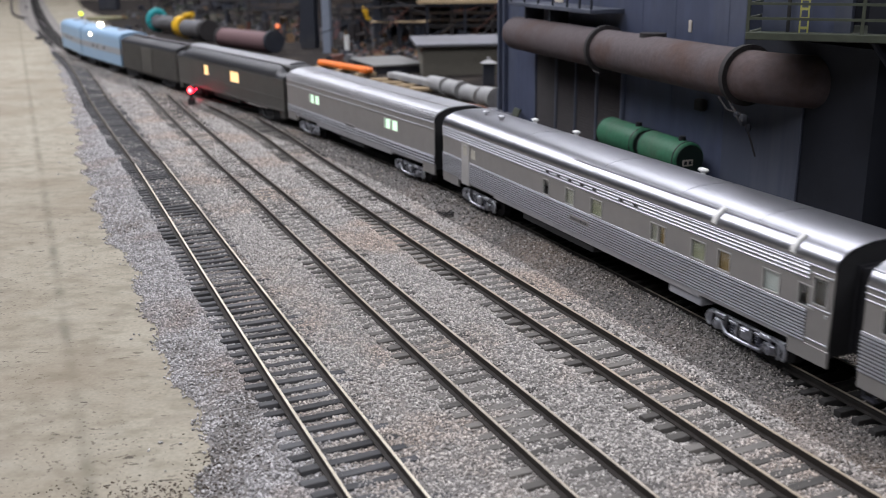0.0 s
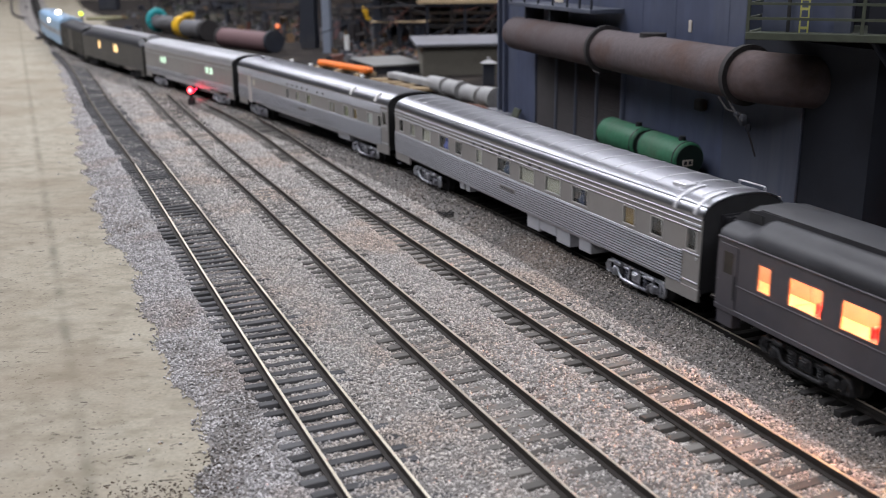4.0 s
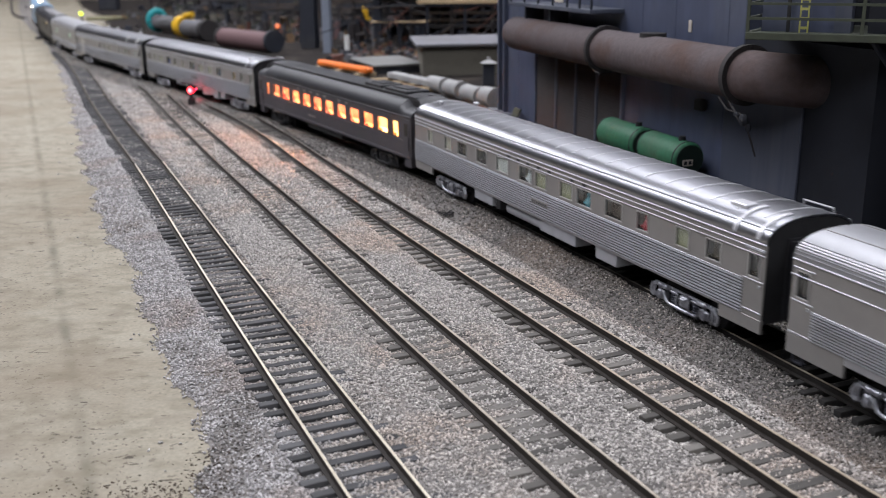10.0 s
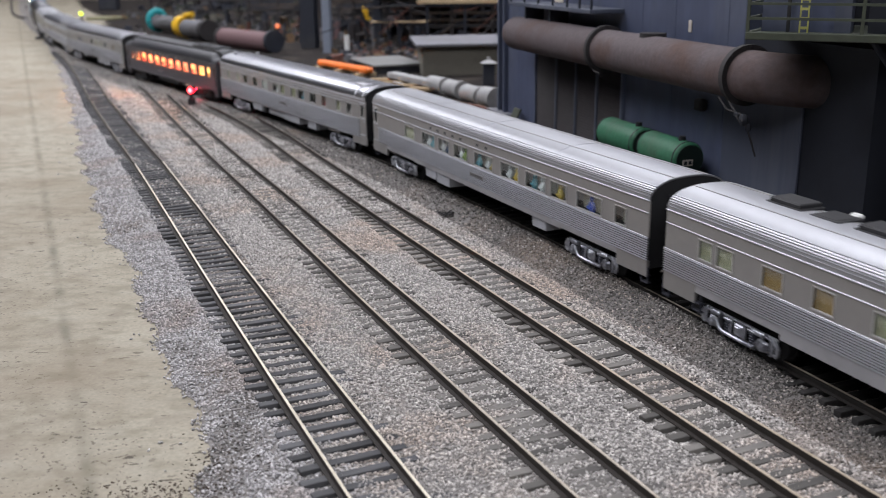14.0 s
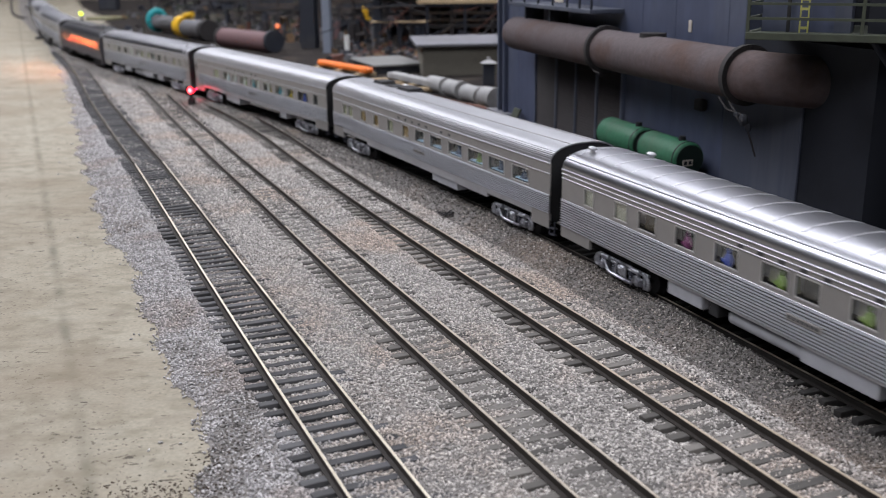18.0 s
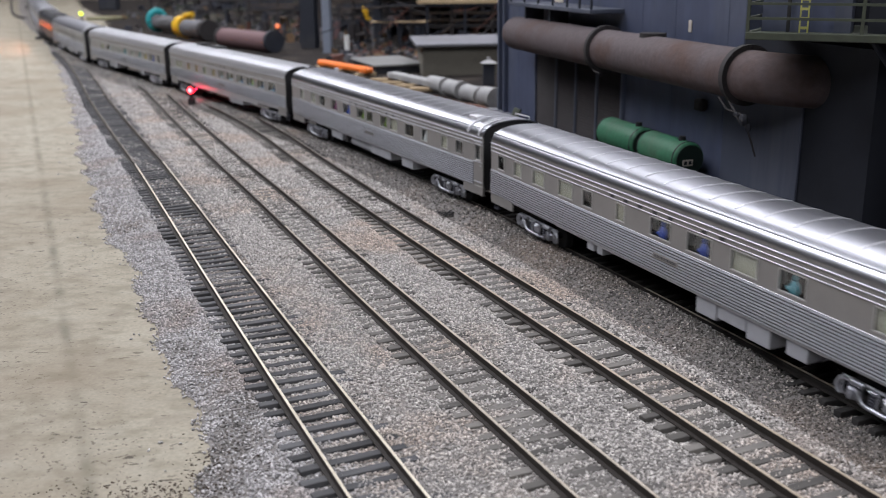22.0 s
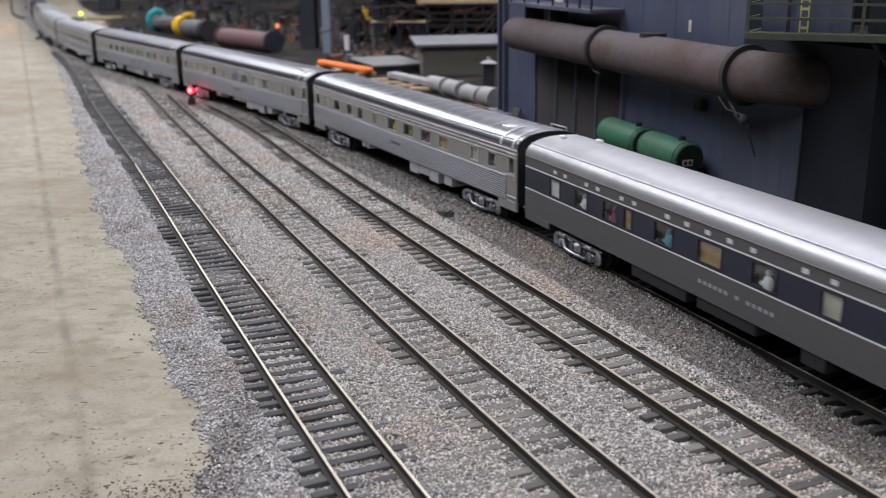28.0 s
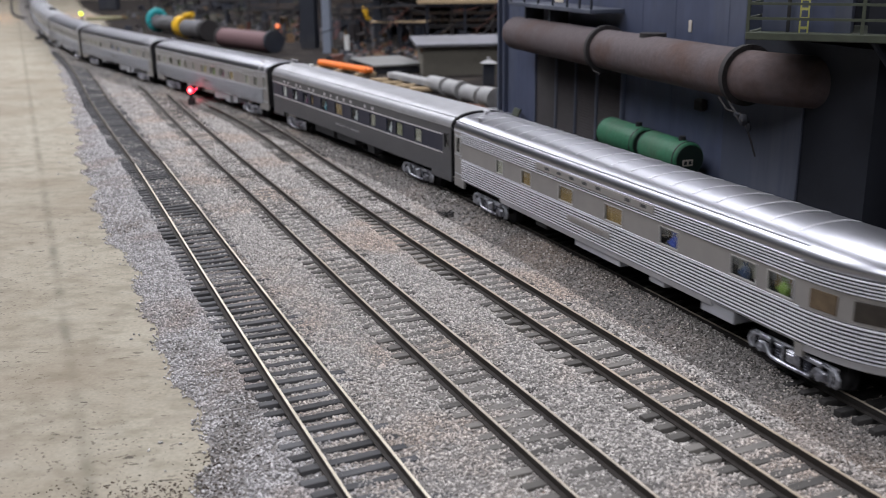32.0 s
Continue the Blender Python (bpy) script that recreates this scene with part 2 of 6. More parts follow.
PULLMAN = material("dark_olive_paint", (0.072, 0.069, 0.064), 0.55, vary=0.07)
DECK_GREY = material("clerestory_grey", (0.24, 0.24, 0.255), 0.5, vary=0.05)
LOCO_BLUE = material("loco_pale_blue", (0.27, 0.41, 0.57), 0.45, vary=0.04)
LOCO_GREY = material("loco_grey_band", (0.32, 0.33, 0.36), 0.5, vary=0.04)
EQUIPMENT = material("grey_equipment_box", (0.42, 0.428, 0.46), 0.55, 0.2, vary=0.1, scale=200)
GLASS = glass("window_glass")
SHADES = {
    "b": material("beige_blind", (0.50, 0.45, 0.36), 0.8, vary=0.06), "w": material("pale_blind", (0.68, 0.66, 0.62), 0.8, vary=0.05),
    "t": material("tan_blind", (0.34, 0.21, 0.075), 0.8, vary=0.1), "g": material("grey_inside", (0.47, 0.45, 0.39), 0.7, vary=0.25, scale=200), "y": material("olive_blind", (0.40, 0.375, 0.24), 0.8, vary=0.12),
    "d": material("dark_inside", (0.035, 0.028, 0.022), 0.7, vary=0.3), "n": material("brown_inside", (0.12, 0.085, 0.05), 0.7, vary=0.3),
}
DOLL = {
    "blue": material("blue_doll_paint", (0.06, 0.10, 0.45), 0.6), "red": material("red_doll_paint", (0.40, 0.03, 0.05), 0.6),
    "green": material("green_doll_paint", (0.22, 0.32, 0.06), 0.6), "white": material("white_doll_paint", (0.7, 0.7, 0.7), 0.6),
    "purple": material("purple_doll_paint", (0.22, 0.03, 0.14), 0.6), "teal": material("teal_doll_paint", (0.12, 0.35, 0.42), 0.6),
    "yellow": material("yellow_doll_paint", (0.55, 0.38, 0.06), 0.6), "navy": material("navy_doll_paint", (0.03, 0.06, 0.13), 0.6),
}
TABLE_BLUE = material("pale_blue_tabletop", (0.45, 0.60, 0.78), 0.5)
LIT_ORANGE = material("lit_orange_interior", (0.60, 0.22, 0.12), 0.8, vary=0.3, scale=120, second=(0.75, 0.30, 0.16), second_scale=90, amount=0.6, emit=(1.0, 0.40, 0.19), power=1.0)
LIT_WARM = material("lit_warm_interior", (0.9, 0.7, 0.4), 0.8, vary=0.2, scale=120, emit=(1.0, 0.62, 0.24), power=1.9)
LAMP_STRIP = material("warm_lamp_strip", (0.9, 0.7, 0.5), 0.8, emit=(1.0, 0.34, 0.13), power=300.0)
LIT_CREAM = material("lit_cream_pane", (0.4, 0.4, 0.3), 0.8, emit=(1.0, 0.55, 0.22), power=2.2)
LIT_GREENISH = material("lit_pale_green_pane", (0.4, 0.45, 0.4), 0.8, emit=(0.78, 1.0, 0.74), power=1.6)
GLOW_WHITE = material("white_lamp_glow", (0.9, 0.9, 0.9), 0.3, emit=(1.0, 0.86, 0.62), power=26.0)
BULB_RED = material("red_bulb", (0.5, 0.02, 0.02), 0.3, emit=(1.0, 0.010, 0.020), power=14.0)
# Added red emitter for the signal's reflection on passing cars.
REAR_GLOW = material("red_rear_glow", (0.5, 0.02, 0.02), 0.3, emit=(1.0, 0.012, 0.05), power=34.0)
BULB_PINK = material("pinkish_white_bulb", (0.8, 0.5, 0.5), 0.3, emit=(1.0, 0.07, 0.075), power=12.0)
BULB_ORANGE = material("orange_bulb", (0.5, 0.2, 0.1), 0.3, emit=(1.0, 0.22, 0.08), power=1.2)
BULB_LIME = material("lime_bulb", (0.4, 0.5, 0.05), 0.3, emit=(0.75, 1.0, 0.03), power=2.5)
MILL_BLUE = material("mill_blue_steel", (0.066, 0.080, 0.134), 0.6, vary=0.16, scale=160, bump=0.12, second=(0.080, 0.092, 0.132), second_scale=28, amount=0.7, stretch=(1, 1, 0.35))
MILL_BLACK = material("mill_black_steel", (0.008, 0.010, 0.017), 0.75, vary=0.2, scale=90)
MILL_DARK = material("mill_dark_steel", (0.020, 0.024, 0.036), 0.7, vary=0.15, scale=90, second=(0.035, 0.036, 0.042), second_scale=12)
MILL_PANEL = material("mill_streaked_panel", (0.064, 0.074, 0.105), 0.65, vary=0.12, scale=60, second=(0.10, 0.108, 0.135), second_scale=40, amount=0.6, stretch=(1, 1, 0.12))
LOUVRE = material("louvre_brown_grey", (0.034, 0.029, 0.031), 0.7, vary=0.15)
RUST = material("rusted_pipe", (0.105, 0.084, 0.088), 0.85, vary=0.16, scale=350, bump=0.35, bump_scale=500, second=(0.085, 0.052, 0.045), second_scale=16, amount=0.6)
RUST_DARK = material("dark_flange", (0.028, 0.025, 0.026), 0.8, vary=0.2, bump=0.3)
TANK_GREEN = material("tank_green", (0.031, 0.145, 0.076), 0.6, vary=0.16, scale=400, second=(0.05, 0.13, 0.075), second_scale=45, bump=0.2)
# Tank green darkened for ends that face away from the light.
TANK_END_SHADED = material("tank_end_shaded_green", (0.004, 0.016, 0.011), 0.7, vary=0.15)
GALLERY_GREEN = material("gallery_olive", (0.055, 0.065, 0.043), 0.7, vary=0.12, second=(0.045, 0.05, 0.036), second_scale=60)
LADDER_YELLOW = material("ladder_yellow", (0.42, 0.41, 0.12), 0.6, vary=0.1)
SHED_WALL = material("shed_wall_olive", (0.15, 0.14, 0.115), 0.8, vary=0.08, second=(0.12, 0.11, 0.09), second_scale=20)
SHED_ROOF = material("shed_roof_grey", (0.17, 0.17, 0.19), 0.8, vary=0.06, second=(0.16, 0.16, 0.17), second_scale=25)
LOW_ROOF = material("low_roof_grey", (0.175, 0.175, 0.17), 0.8, vary=0.06)
ORANGE = material("orange_beam", (0.85, 0.20, 0.03), 0.5, vary=0.06)
TIMBER = material("pale_timber", (0.48, 0.36, 0.22), 0.8, vary=0.12)
RUST_BEAM = material("rust_beam", (0.14, 0.06, 0.045), 0.8, vary=0.15)
CONCRETE = material("grey_concrete", (0.33, 0.33, 0.33), 0.85, vary=0.08, bump=0.1, second=(0.27, 0.27, 0.27), second_scale=30)
POST_BLUE = material("pale_blue_post", (0.22, 0.25, 0.31), 0.6, vary=0.08)
WHITE = material("white_paint", (0.72, 0.72, 0.70), 0.6, vary=0.04)
YELLOW = material("yellow_paint", (0.72, 0.42, 0.02), 0.5, vary=0.06)
TEAL = material("teal_paint", (0.02, 0.30, 0.32), 0.5, vary=0.06)
PINK_PIPE = material("faded_maroon_pipe", (0.15, 0.088, 0.092), 0.75, vary=0.12)
PLATE = material("cream_plate", (0.55, 0.50, 0.44), 0.6)
ROOM_WALL = material("room_wall_grey", (0.11, 0.11, 0.118), 0.9, vary=0.03, scale=8)
ROOM_CEIL = material("room_ceiling_dark", (0.06, 0.06, 0.065), 0.9, vary=0.03, scale=8)
ROOM_FLOOR = material("room_floor_grey", (0.20, 0.20, 0.20), 0.8, vary=0.06, scale=8)


# ---- the plan: tracks ----
ROADBED = 0.0015  # the train's track lies on a raised bed
LOW = -0.0055  # rail height of the train's line against the yard's three tracks


def yard_level(y):
    """Rail height of the yard tracks, which sink to the train's line where they join it."""
    return LOW * smooth(0.55, 0.95, np.asarray(y, float))


def sunk(points):
    out = []
    for x, y in points:
        z = float(yard_level(y))
        k = (CAM_H - z) / CAM_H
        out.append((x * k, y * k, z))
    return out


class Line:
    """A smooth line through control points, with its length."""

    def __init__(self, points, step=0.004):
        p = np.array(points, float)
        p = np.vstack([2 * p[0] - p[1], p, 2 * p[-1] - p[-2]])
        out = []
        for i in range(1, len(p) - 2):
            n = max(2, int(np.linalg.norm(p[i + 1] - p[i]) / step))
            t = np.linspace(0, 1, n, endpoint=False)[:, None]
            a, b, c, d = p[i - 1], p[i], p[i + 1], p[i + 2]
            out.append(0.5 * (2 * b + (c - a) * t + (2 * a - 5 * b + 4 * c - d) * t ** 2 + (3 * b - a - 3 * c + d) * t ** 3))
        out.append(p[-2][None])
        self.p = np.vstack(out)
        self.s = np.r_[0, np.cumsum(np.linalg.norm(np.diff(self.p[:, :2], axis=0), axis=1))]
        g = np.gradient(self.p, axis=0)
        self.d = g / np.linalg.norm(g[:, :2], axis=1)[:, None]

    def at(self, s):
        return np.array([np.interp(s, self.s, self.p[:, k]) for k in range(3)]).T

    def way(self, s):
        w = np.array([np.interp(s, self.s, self.d[:, k]) for k in range(3)]).T
        return w

    def x_at(self, y):
        return np.interp(y, self.p[:, 1], self.p[:, 0])

    def s_at(self, y):
        return float(np.interp(y, self.p[:, 1], self.s))


TRACK_1 = Line(sunk([(0.253, -0.4), (0.0735, 0.0), (-0.0133, 0.2), (-0.0562, 0.3), (-0.0985, 0.4), (-0.1405, 0.5), (-0.1829, 0.6), (-0.2270, 0.7), (-0.2705, 0.8),
                     (-0.3135, 0.9), (-0.3545, 1.0), (-0.3965, 1.1), (-0.4432, 1.2094), (-0.485, 1.303), (-0.527, 1.3945), (-0.566, 1.49)]))
TRACK_2 = Line(sunk([(0.306, -0.4), (0.1265, 0.0), (0.0384, 0.2), (-0.0053, 0.3), (-0.0475, 0.4), (-0.0892, 0.5), (-0.1319, 0.6), (-0.1735, 0.7), (-0.2150, 0.8),
                     (-0.2555, 0.9), (-0.2980, 1.0), (-0.3460, 1.1), (-0.400, 1.195), (-0.4325, 1.26)]))
TRACK_3 = Line(sunk([(0.346, -0.4), (0.174, 0.0), (0.0883, 0.2), (0.0452, 0.3), (0.0019, 0.4), (-0.0407, 0.5), (-0.0819, 0.6), (-0.1225, 0.7), (-0.169, 0.8), (-0.2145, 0.885)]))
MAIN = Line([(1.52, -3.2, LOW), (0.3903, -0.4, LOW), (0.2297, 0.0, LOW), (0.1493, 0.2, LOW), (0.1091, 0.3, LOW), (0.0681, 0.4, LOW), (0.0244, 0.5, LOW), (-0.0237, 0.6, LOW),
             (-0.077, 0.7, LOW), (-0.1356, 0.8, LOW), (-0.1986, 0.9, LOW), (-0.2645, 1.0, LOW), (-0.3309, 1.1, LOW), (-0.3949, 1.2, LOW), (-0.456, 1.3, LOW),
             (-0.591, 1.561, LOW), (-0.728, 1.863, LOW), (-0.935, 2.351, LOW), (-1.309, 3.262, LOW), (-1.62, 4.05, LOW)])
YARD_EDGE = Line([(0.06, -0.4, 0), (-0.03, 0.08, 0), (-0.061, 0.207, 0), (-0.072, 0.25, 0), (-0.099, 0.31, 0), (-0.139, 0.402, 0), (-0.186, 0.506, 0), (-0.237, 0.631, 0),
                  (-0.314, 0.831, 0), (-0.439, 1.142, 0), (-0.564, 1.444, 0), (-0.70, 1.75, 0), (-1.0, 2.4, 0), (-1.36, 3.26, 0), (-1.7, 4.1, 0)])
S_ZERO = MAIN.s_at(0.3)


def level(x, y):
    """Rail height that the ground belongs to."""
    x, y = np.asarray(x, float), np.asarray(y, float)
    left = (MAIN.x_at(y) - x) * 0.9
    w = smooth(0.027, 0.040, left)
    return LOW * (1 - w) + yard_level(y) * w


def lumps(x, y, f, a, seed=0.0):
    return a * (np.sin(x * f + seed) * np.cos(y * f * 1.3 + 2 * seed) + 0.5 * np.sin(x * f * 2.7 + y * f * 2.1 + seed))


# ---- structure: room, benchtop, ballast ----
room = Mesh().box(-4.6, 4.4, -5.0, 7.0, -1.10, -1.05)
solid("floor", room, ROOM_FLOOR, "grey concrete floor of the layout room", kind="structure")
for nm, bx in (("wall_north", (-4.6, 4.4, 7.0, 7.1)), ("wall_south", (-4.6, 4.4, -5.1, -5.0)), ("wall_west", (-4.7, -4.6, -5.1, 7.1)), ("wall_east", (4.4, 4.5, -5.1, 7.1))):
    solid(nm, Mesh().box(*bx, -1.1, CEILING_Z + 0.1), ROOM_WALL, "plain grey painted wall of the layout room", kind="structure")
solid("ceiling", Mesh().box(-4.6, 4.4, -5.0, 7.0, CEILING_Z, CEILING_Z + 0.1), ROOM_CEIL, "dull grey painted ceiling of the layout room", kind="structure")
for lx, ly, share, lw, ll in LAMP_PLACES:
    fx = thing("ceiling_light", "white tube light fixture under the ceiling", "ceiling light", pose(lx, ly, CEILING_Z - 0.002), "tube lights of the room")
    part("housing", Mesh().box(-lw / 2 - 0.03, lw / 2 + 0.03, -ll / 2 - 0.02, ll / 2 + 0.02, -0.05, 0.0, 0.01), WHITE, fx)


def grid(xs, ys, zf, name, mat, label, kind="structure"):
    X, Y = np.meshgrid(xs, ys)
    Z = zf(X, Y)
    n, m = X.shape
    v = np.stack([X.ravel(), Y.ravel(), Z.ravel()], 1)
    i = np.arange(n * m).reshape(n, m)
    f = np.stack([i[:-1, :-1].ravel(), i[:-1, 1:].ravel(), i[1:, 1:].ravel(), i[1:, :-1].ravel()], 1)
    me = bpy.data.meshes.new(name)
    me.from_pydata(v.tolist(), [], f.tolist())
    me.polygons.foreach_set("use_smooth", [True] * len(me.polygons))
    me.materials.append(mat)
    return tagged(new(name, me), label, kind=kind)


def bench_z(x, y):
    return level(x, y) - 0.0052


grid(np.r_[np.linspace(-3.2, -0.8, 13), np.linspace(-0.78, 0.5, 129), np.linspace(0.6, 2.4, 10)], np.r_[np.linspace(-3.4, 0.0, 18), np.linspace(0.02, 1.8, 90), np.linspace(1.9, 4.6, 28)],
     bench_z, "ground", PLYWOOD, "pale plywood benchtop with faint stains beside the tracks")


def strip(name, mat, label, x_left, x_right, ys, zf, across=40):
    """A sheet between two lines."""
    L, R = x_left(ys), x_right(ys)
    t = np.linspace(0, 1, across)
    X = L[:, None] * (1 - t) + R[:, None] * t
    Y = np.repeat(ys[:, None], across, 1)
    Z = zf(X, Y)
    v = np.stack([X.ravel(), Y.ravel(), Z.ravel()], 1)
    i = np.arange(X.size).reshape(X.shape)
    f = np.stack([i[:-1, :-1].ravel(), i[:-1, 1:].ravel(), i[1:, 1:].ravel(), i[1:, :-1].ravel()], 1)
    me = bpy.data.meshes.new(name)
    me.from_pydata(v.tolist(), [], f.tolist())
    me.polygons.foreach_set("use_smooth", [True] * len(me.polygons))
    me.materials.append(mat)
    return tagged(new(name, me), label, kind="structure")


def edge_x(y):
    y = np.asarray(y, float)
    return YARD_EDGE.x_at(y) + 0.003 + lumps(y, y * 0.3, 60, 0.0022 + 0.002 * np.clip(y, 0, 1)) + lumps(y, y, 190, 0.001, 1.0)


def right_x(y):
    return MAIN.x_at(y) + 0.036


# how far the ballast stays below each track's ties: outside on the left, and between the rails
TROUGHS = [(TRACK_1, 0.0009, 0.0006, 1.50), (TRACK_2, 0.0004, 0.0001, 1.27), (TRACK_3, 0.0008, 0.0002, 0.92), (MAIN, 0.0002, 0.0012, 3.9)]


def trough(x, y):
    out = 0.0
    for line, left, inside, end in TROUGHS:
        u = (x - line.x_at(y)) * 0.92
        deep = left + (inside - left) * smooth(-0.0095, -0.0065, u)
        out = np.maximum(out, deep * smooth(-0.0168, -0.0132, u) * (1 - smooth(0.0070, 0.0105, u)) * (1 - smooth(end - 0.15, end, y)) * np.clip(1 + lumps(x, y, 85, 0.6, 3.0), 0.1, 1.7))
    u = (x - MAIN.x_at(y)) * 0.92
    return out - 0.0041 * smooth(-0.030, -0.018, u) * (1 - smooth(-0.0108, -0.0092, u)) * smooth(0.25, 0.315, y)


def bed_z(x, y):
    rise = smooth(0.0, 0.014, x - edge_x(y))
    return level(x, y) - 0.0050 + rise * 0.0023 + lumps(x, y, 150, 0.00022) * rise - trough(x, y) * rise


strip("ballast_bed", BED, "grey ballast bed under the yard tracks", edge_x, right_x, np.r_[np.linspace(-0.6, 0.1, 40), np.linspace(0.11, 1.6, 420), np.linspace(1.62, 4.0, 60)], bed_z, 150)
strip("dirt_ground", DIRT, "dark dirt ground of the steel mill beside the line", lambda y: right_x(y) + 0.11 * smooth(1.5, 2.2, y) + lumps(y, y, 23, 0.012), lambda y: right_x(y) + 1.5, np.r_[np.linspace(-0.6, 3.6, 180)],
      lambda x, y: level(x, y) - 0.0046 + lumps(x, y, 70, 0.0005), 60)


# ---- tracks ----
def rail_mesh(line, side, s0, s1, z_shift, wide, tall, foot=0.0):
    """One rail: a swept section."""
    ss = np.arange(s0, s1, 0.008)
    c, w = line.at(ss), line.way(ss)
    nx, ny = w[:, 1], -w[:, 0]
    prof = [(-wide, 0.0), (-wide, -tall), (wide, -tall), (wide, 0.0)] if foot == 0 else \
        [(-wide, 0.0), (-wide, -0.0007), (-0.00022, -0.0009), (-0.00022, -0.0019), (-foot, -0.0022), (-foot, -0.0025), (foot, -0.0025), (foot, -0.0022), (0.00022, -0.0019), (0.00022, -0.0009), (wide, -0.0007), (wide, 0.0)]
    n = len(prof)
    m = Mesh()
    for k in range(len(ss)):
        for o, z in prof:
            q = side * 0.00825 + o
            m.v.append((c[k, 0] + nx[k] * q, c[k, 1] + ny[k] * q, c[k, 2] + z + z_shift))
    for k in range(len(ss) - 1):
        m.f += [(k * n + i, k * n + (i + 1) % n, (k + 1) * n + (i + 1) % n, (k + 1) * n + i) for i in range(n)]
    m.f += [tuple(range(n))[::-1], tuple(range(len(m.v) - n, len(m.v)))]
    return m


TIES = []  # places of all ties, for the ballast to leave free


def tie_data(name, mat, length):
    return Mesh().box(-0.00138, 0.00138, -length / 2, length / 2, -0.0026, 0.0, 0.00018).data(name, mat, 0)


HEAD_MAIN = material("polished_rail_head", (0.34, 0.30, 0.24), 0.5, 0.2, vary=0.12, scale=60)
# Main-line rail and head colours carry the shade under the cars.
RAIL_SHADED = material("shade_darkened_rail", (0.022, 0.019, 0.017), 0.8, 0.1, vary=0.2, scale=400)
HEAD_SHADED = material("shade_darkened_rail_head", (0.07, 0.06, 0.05), 0.6, 0.2, vary=0.2, scale=60)
HEAD_DULL = material("dull_brown_rail_head", (0.17, 0.145, 0.12), 0.65, 0.1, vary=0.2, scale=60, second=(0.17, 0.14, 0.11), second_scale=9)


def track(name, line, y0, y1, label, tie_mat, spacing, head, dull_from=9.0, up=0.0, side_mat=None, dull=None):
    tr = tagged(new(name), label, kind="structure")
    s0, s1 = line.s_at(y0), line.s_at(y1)
    for side in (-1, 1):
        r = part("rail", rail_mesh(line, side, s0, s1, up - 0.0001, 0.00047, 0.0, 0.0012), side_mat or RAIL_SIDE, tr, sharp=30)
        # Bright head up to dull_from, duller beyond: the fading highlight is painted.
        s_dull = min(s1, line.s_at(dull_from))
        part("rail_head", rail_mesh(line, side, s0, s_dull, up + 0.00006, 0.00037, 0.0004), head, r, "worn rail head with its highlight in the colour", sharp=30)
        if s_dull < s1 - 0.01:
            part("rail_head", rail_mesh(line, side, s_dull, s1, up + 0.00006, 0.00037, 0.0004), dull or HEAD_DULL, r, "rail head in a duller colour along the far length", sharp=30)
    datas = [tie_data("tie", tie_mat, q) for q in (0.0298, 0.0308, 0.0288)]
    rest = Mesh()
    s, k = s0 + 0.002, 0
    while s < s1:
        c, w = line.at(s), line.way(s)
        yaw = math.atan2(w[1], w[0]) + random.uniform(-0.035, 0.035)
        m = Matrix.Translation((c[0], c[1], c[2] + up - 0.0025 + random.uniform(-0.00012, 0.00012))) @ Matrix.Rotation(yaw, 4, "Z")
        m = m @ Matrix.Translation((0, random.uniform(-0.0007, 0.0007), 0))
        TIES.append((c[0], c[1], yaw, up))
        if k < 300:
            ob = new("tie", datas[k % 3])
            ob.parent = tr
            ob.matrix_basis = m
        else:
            q = Mesh().box(-0.00125, 0.00125, -0.0148, 0.0148, -0.0022, 0.0)
            q.move(m)
            rest.add(q.v, q.f)
        s += spacing * random.uniform(0.94, 1.06)
        k += 1
    if rest.v:
        tagged(part("far_ties", rest, tie_mat, tr, sharp=0), kind="stuff")
    return tr


HEAD_BRIGHT = material("bright_rail_head", (0.74, 0.67, 0.54), 0.35, 0.45, vary=0.15, scale=60, second=(0.30, 0.27, 0.22), second_scale=6, amount=0.5)
HEAD_MID = material("dull_rail_head", (0.38, 0.33, 0.26), 0.4, 0.15, vary=0.15, scale=60, second=(0.62, 0.54, 0.42), second_scale=5, amount=0.4)
track("track_1", TRACK_1, 0.10, 1.50, "yard track with bright worn rail heads and dark wooden ties", TIE_BLUE, 0.0066, HEAD_BRIGHT, 0.60)
track("track_2", TRACK_2, 0.12, 1.27, "yard track with worn rails and grey ties in ballast", TIE, 0.0068, HEAD_MID, 0.45)
track("track_3", TRACK_3, 0.12, 0.92, "yard track with brown rails and weathered ties in ballast", TIE, 0.0066, RAIL_HEAD, 0.45)
track("track_4", MAIN, 0.10, 3.9, "curved main track with dark ties, blackened for shade under the train", TIE_SHADED, 0.0068, HEAD_MAIN, 0.36, ROADBED, RAIL_SHADED, HEAD_SHADED)


# ---- cars ----
RIB = material("pale_roof_rib", (0.70, 0.70, 0.73), 0.4, 0.5, vary=0.05)

def roof_profile(w=17.4, eave=39.2, top=47.0, n=14, power=2.35):
    """The outline of a roof from the near eave over the top to the far eave (mm)."""
    pts = []
    for i in range(n + 1):
        a = math.pi * i / n
        c, s = math.cos(a), math.sin(a)
        y = w * math.copysign(abs(c) ** (2 / power), c)
        z = eave + (top - eave) * abs(s) ** (2 / power)
        pts.append((y * MM, z * MM))
    return pts


